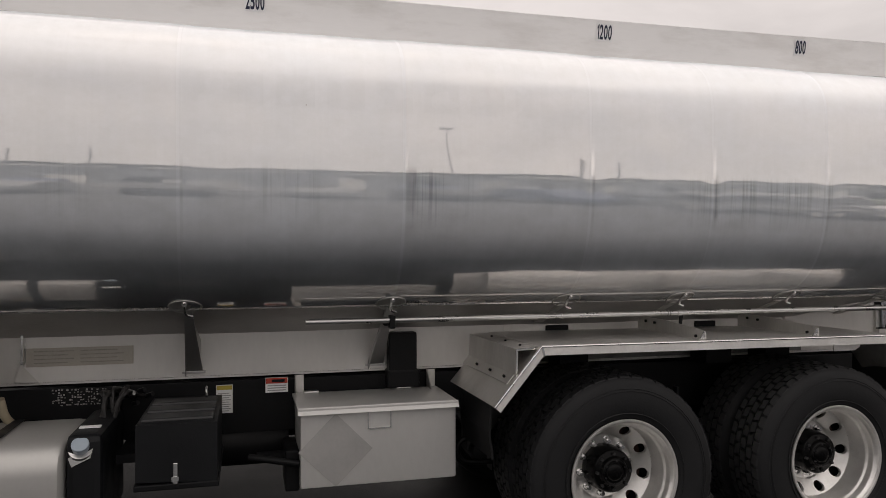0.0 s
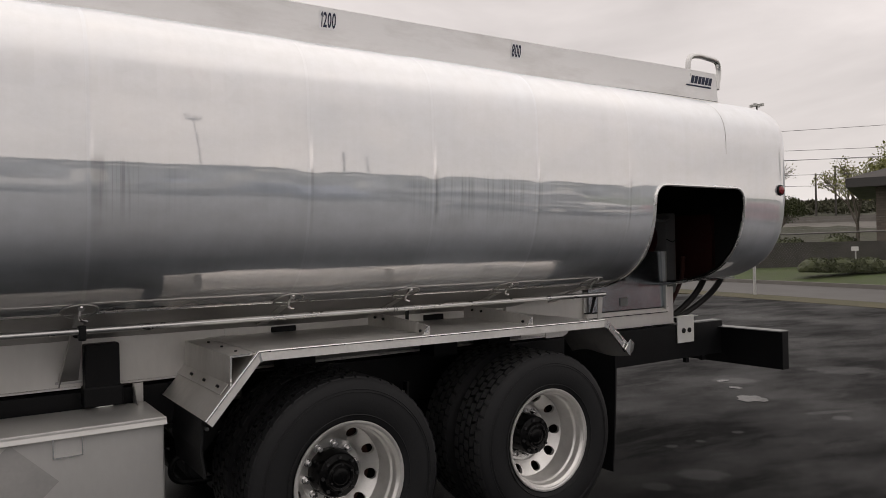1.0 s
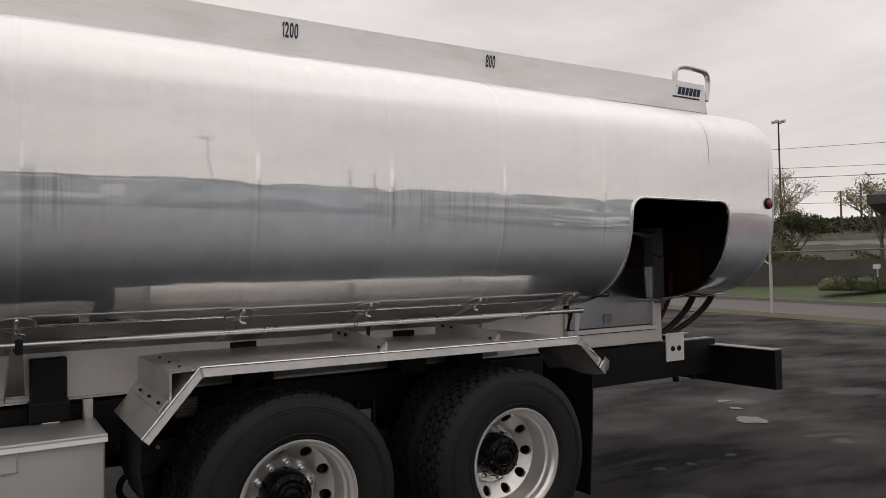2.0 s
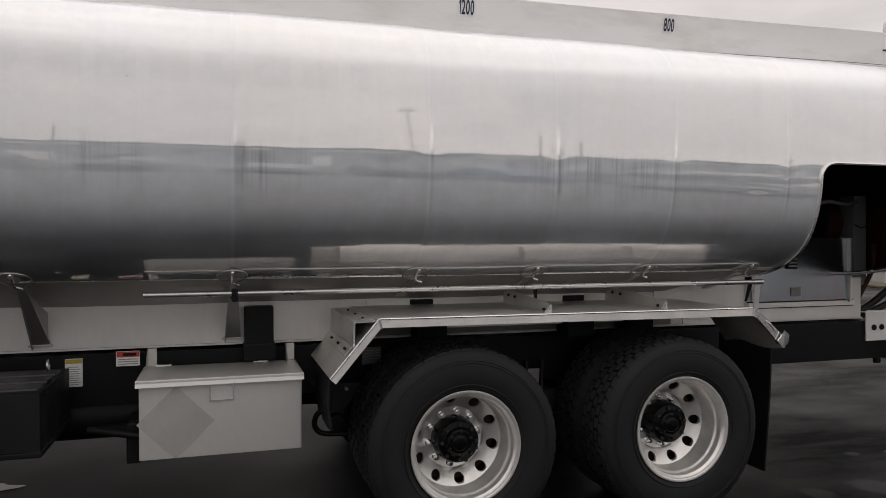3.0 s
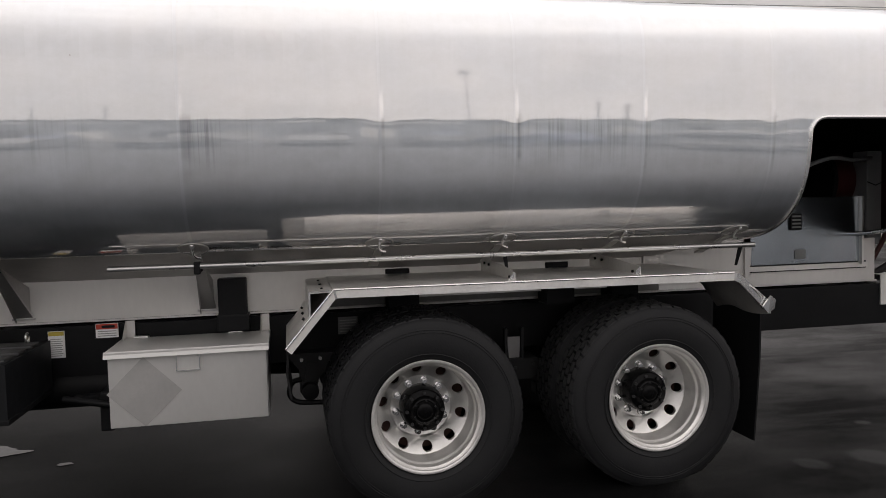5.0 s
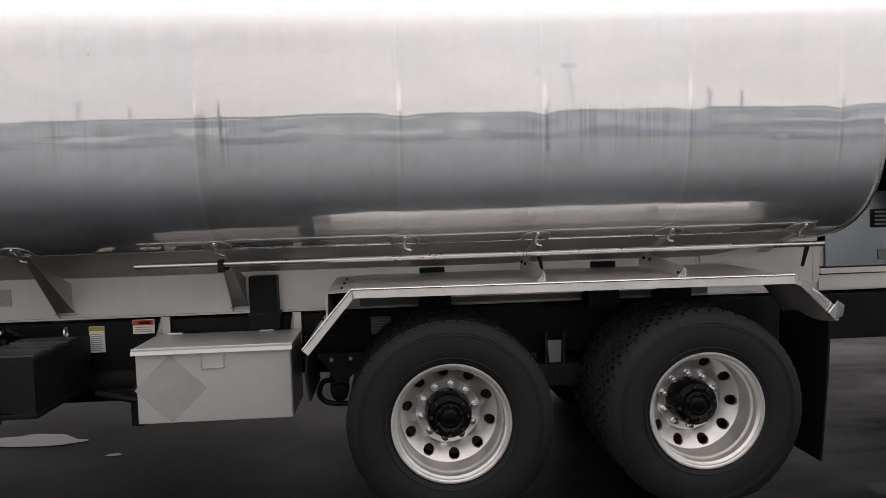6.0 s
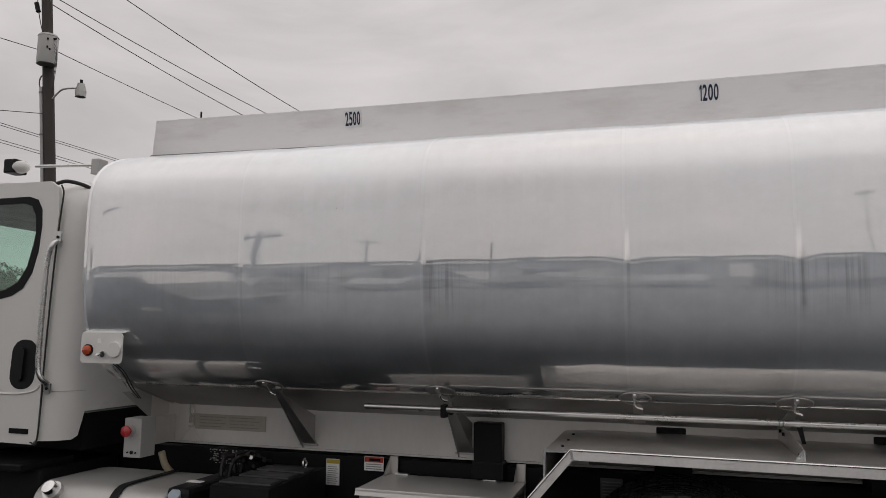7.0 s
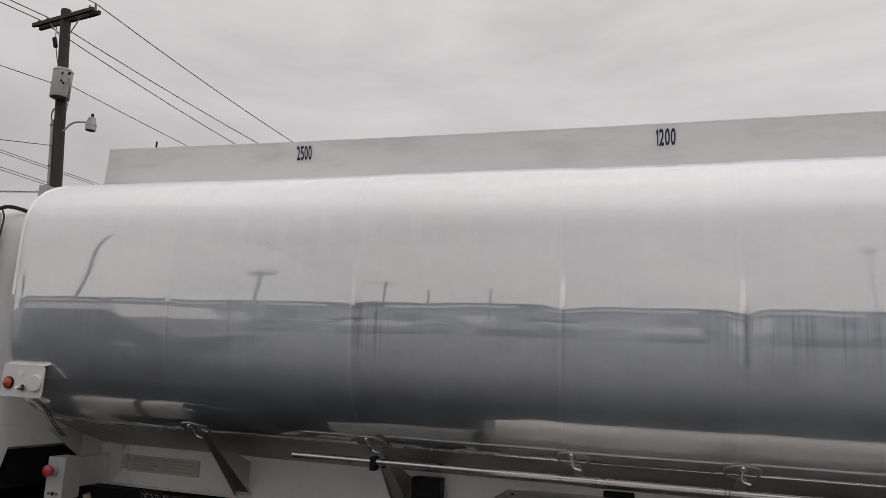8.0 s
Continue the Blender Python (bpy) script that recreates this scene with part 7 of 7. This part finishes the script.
pole = thing("utility_pole", PB, "dark wooden utility pole with a transformer and a street lamp", "utility pole")
part("post", rodded(on_pole(0), on_pole(12.75), 0.19, 0.15, n=16), M_POLE, pole, smooth=True)
cd = Vector((0.985, -0.174, 0)).normalized()
along = Vector((0.174, 0.985, 0))
for off in (-0.12, 0.12):
    c = on_pole(12.45) + along * off
    m = Matrix.Translation(c) @ cd.to_track_quat("X", "Z").to_matrix().to_4x4()
    part("crossarm", (lambda q: (box(q, -1.45, 1.45, -0.045, 0.045, -0.06, 0.06, m=m), q)[1])(bmesh.new()), M_POLE, pole)
ends = []
for k in (-1.38, -0.95, 1.1, 1.38):
    p = on_pole(12.45) + cd * k
    part("insulator", rodded(p, p + Vector((0, 0, 0.24)), 0.05, 0.03, n=10), M_GREYPAINT, pole)
    ends.append(p + Vector((0, 0, 0.25)))
for sgn in (-1, 1):
    part("arm_brace", rodded(on_pole(11.7), on_pole(12.42) + cd * 0.75 * sgn, 0.018, n=6), M_GALV, pole)
side = Vector((0.68, -0.73, 0))
tc = on_pole(10.2) + side * 0.30
tr = part("transformer", rodded(tc - Vector((0, 0, 0.46)), tc + Vector((0, 0, 0.40)), 0.285, n=28), M_TRANS, pole, "grey pole-top transformer", smooth=True, bevel=0.01)
part("transformer_lid", rodded(tc + Vector((0, 0, 0.40)), tc + Vector((0, 0, 0.47)), 0.298, 0.25, n=28), M_TRANS, tr, smooth=True)
for k, (dx_, dz_) in enumerate(((0.0, 0.25), (0.0, 0.0), (0.12, -0.1))):
    p = tc + side * 0.285 + cd * dx_ + Vector((0, 0, dz_))
    part("terminal", rodded(p, p + side * 0.06, 0.03, n=8), M_BLACK, tr)
for k in (-1, 1):
    p = tc + cd * 0.2 * k + Vector((0, 0, 0.30))
    part("bushing", rodded(p, p + cd * 0.16 * k, 0.05, 0.03, n=8), M_BLACK, tr)
for k in range(3):
    p0 = tc + cd * (0.25 + 0.03 * k) + Vector((0, 0, 0.2 - 0.14 * k))
    p3 = on_pole(8.95) + cd * 0.16
    part("drop_lead", tubed(smooth_path([p0, p0 + cd * 0.16 + Vector((0, 0, -0.25)), p0 + cd * 0.12 + Vector((0, 0, -0.8)), p3], 6), 0.009, 6), M_WIRE, pole)
part("cutout_fuse", rodded(on_pole(11.9) - cd * 0.5, on_pole(11.6) - cd * 0.42, 0.07, n=8), M_BLACK, pole)
part("lead", tubed(smooth_path([on_pole(12.3) - cd * 0.45, on_pole(11.7) - cd * 0.42, on_pole(10.9) - cd * 0.22, tc + Vector((0, 0, 0.45))], 6), 0.014, 6), M_WIRE, pole)
part("cable_coil", tubed([on_pole(9.35) - cd * (0.3 + 0.12 * math.cos(k * math.pi / 8)) + Vector((0, 0, 0.2 * math.sin(k * math.pi / 8))) for k in range(16)], 0.02, 6, closed=True), M_WIRE, pole)
flank = Vector((-0.62, -0.78, 0)).normalized()
part("riser_pipe", rodded(on_pole(0) + flank * 0.22, on_pole(9.1) + flank * 0.205, 0.045, n=10), M_TRANS, pole, "pale cable pipe up the pole", smooth=True)
for z in (6.0, 7.6, 8.9):
    part("pipe_strap", rodded(on_pole(z) + flank * 0.215, on_pole(z + 0.05) + flank * 0.215, 0.056, n=10), M_GREYPAINT, pole)
la = on_pole(8.75) + cd * 0.17
le = Vector((-14.98, 17.75, 9.12))
part("lamp_arm", tubed(smooth_path([la, la.lerp(le, 0.35) + Vector((0, 0, 0.18)), le], 8), 0.028, 8), M_GALV, pole, smooth=True)
lh = part("street_lamp_head", rodded(le + Vector((0, 0, 0.14)), le - Vector((0, 0, 0.12)), 0.10, 0.17, n=18), M_TRANS, pole, "grey street lamp head", smooth=True)
part("refractor", rodded(le - Vector((0, 0, 0.12)), le - Vector((0, 0, 0.28)), 0.165, 0.15, n=18), M_GALV, lh, smooth=True)
part("photocell", rodded(le + Vector((0, 0, 0.14)), le + Vector((0, 0, 0.26)), 0.045, n=10), M_BLACK, lh)

for p in (ends[3], ends[1], ends[0]):
    wire(p, p + along * 46, 1.4 if p is ends[1] else 1.95, 0.016)
    wire(p, p - along * 100, 0.9, 0.016)
wire(tc + cd * 0.2, tc + cd * 0.2 + along * 46 - Vector((0, 0, 0.4)), 1.0, 0.012)
wire(tc - cd * 0.2, tc - cd * 0.2 - along * 100, 1.7, 0.012)
wire(on_pole(8.3), on_pole(8.3) - along * 24 - Vector((0, 0, 4.2)), 0.2, 0.012)
for zl in (7.60, 7.53, 7.10, 7.02):
    wire(on_pole(zl) - cd * 0.25 - along * 30 + Vector((0, 0, 1.3)), on_pole(zl) - cd * 0.25 + along * 46 - Vector((0, 0, 1.9)), 0.0, 0.009)
for reach in (46, -100):
    fb = Vector((-16.0, 17.3, 0)) + along * reach
    fp = thing("utility_pole", fb, "wooden utility pole further along the line", "utility pole")
    part("post", rodded(fb, fb + Vector((0, 0, 12.8)), 0.18, 0.14, n=12), M_POLE, fp)
    part("crossarm", boxed(fb.x - 1.4, fb.x + 1.4, fb.y - 0.06, fb.y + 0.06, 12.3, 12.44), M_POLE, fp)

# lines and poles along the street
for z0, z1, s in ((8.5, 7.4, 0.05), (7.7, 6.1, 0.08), (7.2, 5.6, 0.1), (6.9, 5.9, 0.15), (6.2, 4.9, 0.1), (5.7, 4.2, 0.1)):
    wire((30.0, 41.1, z0), (46.5, 8.1, z1), s, 0.012)
for az, d, h in ((60.7, 150, 14.2), (61.9, 150, 15.4)):
    b = Vector((d * math.sin(radians(az)), d * math.cos(radians(az)), 5))
    p = thing("utility_pole", b, "distant wooden pole on the hill", "utility pole")
    part("post", rodded(b, b + Vector((0, 0, h - 5)), 0.2, 0.15, n=8), M_POLE, p)
    part("crossarm", boxed(b.x - 0.6, b.x + 0.6, b.y - 0.06, b.y + 0.06, h - 1.0, h - 0.85), M_POLE, p)
mb = Vector((67.7, 43.8, 0.5))
mast = thing("light_mast", mb, "tall thin floodlight mast", "light pole")
part("post", rodded(mb, (67.7, 43.8, 15.6), 0.11, 0.07, n=10), M_POLE, mast)
for k in range(4):
    a = math.pi / 2 * k + 0.3
    part("floodlight", boxed(67.7 + 0.5 * math.cos(a) - 0.14, 67.7 + 0.5 * math.cos(a) + 0.14, 43.8 + 0.5 * math.sin(a) - 0.14, 43.8 + 0.5 * math.sin(a) + 0.14, 15.42, 15.68), M_GALV, mast)
part("light_ring", tubed([(67.7 + 0.5 * math.cos(k * math.pi / 8), 43.8 + 0.5 * math.sin(k * math.pi / 8), 15.55) for k in range(16)], 0.04, 6, closed=True), M_GALV, mast)

# ---- the yard on the viewer's side, seen mirrored in the tank ----
M_CARS = [material("car_paint_" + n, c, 0.25, 0.0, 0.04, 3, 40, 0.0, 0.05, coat=0.6) for n, c in (("white", (0.68, 0.68, 0.67)), ("silver", (0.22, 0.23, 0.24)), ("blue", (0.05, 0.08, 0.16)), ("red", (0.30, 0.055, 0.055)), ("dark", (0.03, 0.032, 0.035)))]


def car(x, y, turn, mat, label, tall=1.5, long=4.8, head=0.1):
    o = Vector((x, y, 0))
    m = Matrix.Translation(o) @ Matrix.Rotation(turn, 4, "Z")
    c = thing("car", o, label, "car", "cars parked across the yard")
    h = long / 2
    prof = [(-h, 0.35), (-h, 0.85), (-h + 0.15, 0.98), (-h + 1.1, 1.05), (-h + 1.9, tall - 0.02), (-h + 2.3, tall), (h - 1.0, tall), (h - 0.25, 1.05), (h - 0.02, 0.95), (h, 0.4)]
    bm = prismed([(px, -0.9, pz) for px, pz in prof], (0, 1.8, 0))
    bmesh.ops.transform(bm, matrix=m, verts=bm.verts)
    part("body", bm, mat, c, bevel=0.06)
    for s in (-1, 1):
        bm = prismed([(-h + 1.35, 0.905 * s, 1.06), (-h + 2.0, 0.86 * s, tall - head), (h - 1.1, 0.86 * s, tall - head), (h - 0.5, 0.905 * s, 1.06)], (0, 0.01 * s, 0))
        bmesh.ops.transform(bm, matrix=m, verts=bm.verts)
        part("side_window", bm, M_DARKGLASS, c)
        for wx in (-h + 0.9, h - 0.9):
            a, b = m @ Vector((wx, 0.72 * s, 0.34)), m @ Vector((wx, 0.94 * s, 0.34))
            w = part("wheel", rodded(a, b, 0.34, n=20), M_RUBBER, c)
            part("rim", rodded(b, b + (b - a) * 0.04, 0.2, n=16), M_RIM, w)
    return c


near_van = car(-5.75, -2.05, 0.06, M_CARS[4], "dark parked van with a pale roof, square and tall", 2.0, 4.8, 0.45)
vm = Matrix.Translation((-5.75, -2.05, 0)) @ Matrix.Rotation(0.06, 4, "Z")
part("roof", prismed([vm @ Vector(p) for p in ((-1.0, -0.885, 1.72), (1.62, -0.885, 1.72), (1.46, -0.885, 2.14), (-0.45, -0.885, 2.14))], vm.to_3x3() @ Vector((0, 1.77, 0))), M_CARS[0], near_van, "pale roof panel", bevel=0.05)
part("headlight", rodded(vm @ Vector((-1.9, 0.88, 0.95)), vm @ Vector((-1.9, 0.93, 0.95)), 0.14, n=20), M_ENAMEL, near_van)
car(-9.5, -12.5, 1.5, M_CARS[1], "silver parked pickup-like car", 1.8, 5.2)
car(-5.6, -14.5, 1.6, M_CARS[1], "silver parked hatchback car")
car(-1.8, -15.0, 1.6, M_CARS[4], "black parked saloon car")
car(2.2, -15.4, 1.55, M_CARS[1], "silver parked saloon car")
car(5.6, -14.6, 1.6, M_CARS[4], "black parked estate car", 1.6)
car(8.6, -13.6, 1.4, M_CARS[2], "dark blue parked estate car", 1.75)
car(11.6, -12.6, 1.2, M_CARS[1], "silver parked estate car", 1.75)
car(14.3, -2.6, 1.25, M_CARS[3], "red parked estate car", 1.72, 4.8)

for k in range(13):
    rnd = random.Random(k + 300)
    car(-34 + 5.3 * k + rnd.uniform(-0.8, 0.8), -26.5 + rnd.uniform(-1.5, 1.5), 1.55 + rnd.uniform(-0.15, 0.15), M_CARS[(1, 4, 2)[k % 3]], ("silver", "black", "dark blue")[k % 3] + " car parked in a row across the yard", 1.45 + 0.35 * rnd.random())

# tall dark utility vehicle, seen in the tank beside the cabinet
VM = Matrix.Translation((11.3, -6.4, 0)) @ Matrix.Rotation(radians(76), 4, "Z") @ Matrix.Diagonal((1, 1, 0.87, 1))
suv = thing("utility_car", (11.3, -6.4, 0), "tall silver-grey utility car with a pale roof rack", "car")


def moved(bm):
    bmesh.ops.transform(bm, matrix=VM, verts=bm.verts)
    return bm


part("body", moved(prismed([(-2.5, -0.98, 0.45), (-2.55, -0.98, 1.2), (-2.4, -0.98, 2.02), (-2.2, -0.98, 2.12), (0.7, -0.98, 2.12), (1.25, -0.98, 1.38), (2.35, -0.98, 1.22), (2.5, -0.98, 0.95), (2.5, -0.98, 0.45)], (0, 1.96, 0))), M_CARS[1], suv, bevel=0.07)
for s in (-1, 1):
    part("side_window", moved(boxed(-2.15, -0.95, 0.965 * s, 0.985 * s, 1.42, 1.92)), M_DARKGLASS, suv)
    part("side_window", moved(boxed(-0.85, 0.55, 0.965 * s, 0.985 * s, 1.42, 1.92)), M_DARKGLASS, suv)
    part("door_strip", moved(boxed(-2.3, 2.2, 0.975 * s, 0.995 * s, 0.86, 0.95)), M_ENAMEL, suv, "pale strip along the doors")
    part("roof_rail", moved(boxed(-2.1, 0.6, 0.82 * s - 0.03, 0.82 * s + 0.03, 2.13, 2.21)), M_ENAMEL, suv, "pale roof rail")
    for wx in (-1.6, 1.55):
        w = part("wheel", rodded(VM @ Vector((wx, 0.78 * s, 0.4)), VM @ Vector((wx, 1.0 * s, 0.4)), 0.4, n=20), M_RUBBER, suv)
        part("rim", rodded(VM @ Vector((wx, 1.0 * s, 0.4)), VM @ Vector((wx, 1.012 * s, 0.4)), 0.24, n=16), M_RIM, w)
part("windscreen", moved(prismed([(0.80, -0.86, 2.03), (1.24, -0.86, 1.43), (1.262, -0.86, 1.446), (0.822, -0.86, 2.046)], (0, 1.72, 0))), M_DARKGLASS, suv)
part("headlight", moved(boxed(2.49, 2.53, 0.55, 0.88, 0.88, 1.06)), M_ENAMEL, suv)
part("headlight", moved(boxed(2.49, 2.53, -0.88, -0.55, 0.88, 1.06)), M_ENAMEL, suv)
part("grille", moved(boxed(2.49, 2.525, -0.5, 0.5, 0.82, 1.08)), M_PLASTIC, suv)
part("bumper", moved(boxed(2.42, 2.62, -0.97, 0.97, 0.5, 0.72)), M_ENAMEL, suv, "pale front bumper", bevel=0.04)

M_SHED = material("slate_blue_cladding", (0.26, 0.28, 0.30), 0.6, 0.0, 0.1, 0.4, 12, 0.05)
shed = thing("low_building", (0, -42, 0), "long low slate-blue shed with a white fascia", "building")
part("wall", boxed(-75, 64, -50, -42, 0, 4.1), M_SHED, shed)
part("roof", boxed(-75.6, 64.6, -50.6, -41.4, 4.45, 4.85), M_FASCIA, shed)
for k in range(29):
    rnd = random.Random(k + 70)
    dx0 = -72 + 4.6 * k + rnd.uniform(0, 1.2)
    part("shed_door", boxed(dx0, dx0 + rnd.uniform(1.2, 3.0), -42.06, -41.99, 0.1, rnd.uniform(2.2, 3.4)), (M_FASCIA, M_ENAMEL, M_DARKGLASS, M_GREYBOX)[k % 4], shed)
for k in range(12):
    part("white_fascia", boxed(-74 + 11.4 * k, -64.2 + 11.4 * k - 2.5 * (k % 3 == 1), -41.75, -41.3, 3.98, 4.36), M_ENAMEL, shed)
for x, y, h, lean, r, arm in ((17.2, -57.0, 13.5, -0.9, 0.06, 0.7), (-16.6, -24.5, 6.5, 0.55, 0.13, 0.95), (17.9, -30, 6.6, 0.1, 0.08, 0), (19.6, -30, 6.2, 0.1, 0.08, 0), (-7.4, -34, 6.3, 0.1, 0.07, 0), (-11.2, -33, 5.9, 0.0, 0.07, 0)):
    p = thing("utility_pole", (x, y, 0), "wooden pole with a crossarm across the yard" if arm else "thin wooden pole across the yard", "utility pole")
    part("post", rodded((x - lean, y, 0), (x, y, h), r, r * 0.75, n=10), M_POLE, p)
    if arm:
        part("crossarm", boxed(x - arm, x + arm, y - 0.05, y + 0.05, h - 0.32, h - 0.20), M_POLE, p)
        for k in (-0.9, -0.45, 0.45, 0.9):
            part("insulator", rodded((x + arm * k, y, h - 0.20), (x + arm * k, y, h + 0.02), 0.05, n=8), M_GREYPAINT, p)
p = thing("leaning_post", (-15.95, -11.5, 0), "thin leaning post across the yard", "pole")
part("post", tubed(smooth_path([(-15.95, -11.5, 0), (-15.3, -11.5, 2.2), (-14.62, -11.5, 4.4), (-14.0, -11.5, 6.2)], 6), 0.055, 8), M_POLE, p, smooth=True)
tree(44, -12, 0, 8.5, 0.7, 3500, 47, "leafy tree across the yard", 0.2)
tree(-40, -22, 0, 8.0, 0.7, 3500, 49, "leafy tree across the yard", 0.2)

# white rails added across the yard, only for the thin pale lines mirrored in the tank
for k in range(9):
    rx = -27 + 6.4 * k
    rail_thing = thing("guard_rail", (rx, -20.5, 0), "white two-bar rail added for pale lines mirrored in the tank", "rail", "guard rails across the yard")
    for z in (0.72, 1.12):
        part("bar", boxed(rx, rx + 4.1, -20.53, -20.47, z - 0.05, z + 0.05), M_ENAMEL, rail_thing)
    for px in (0.15, 2.05, 3.95):
        part("upright", boxed(rx + px - 0.05, rx + px + 0.05, -20.52, -20.42, 0, 1.16), M_GALV, rail_thing)
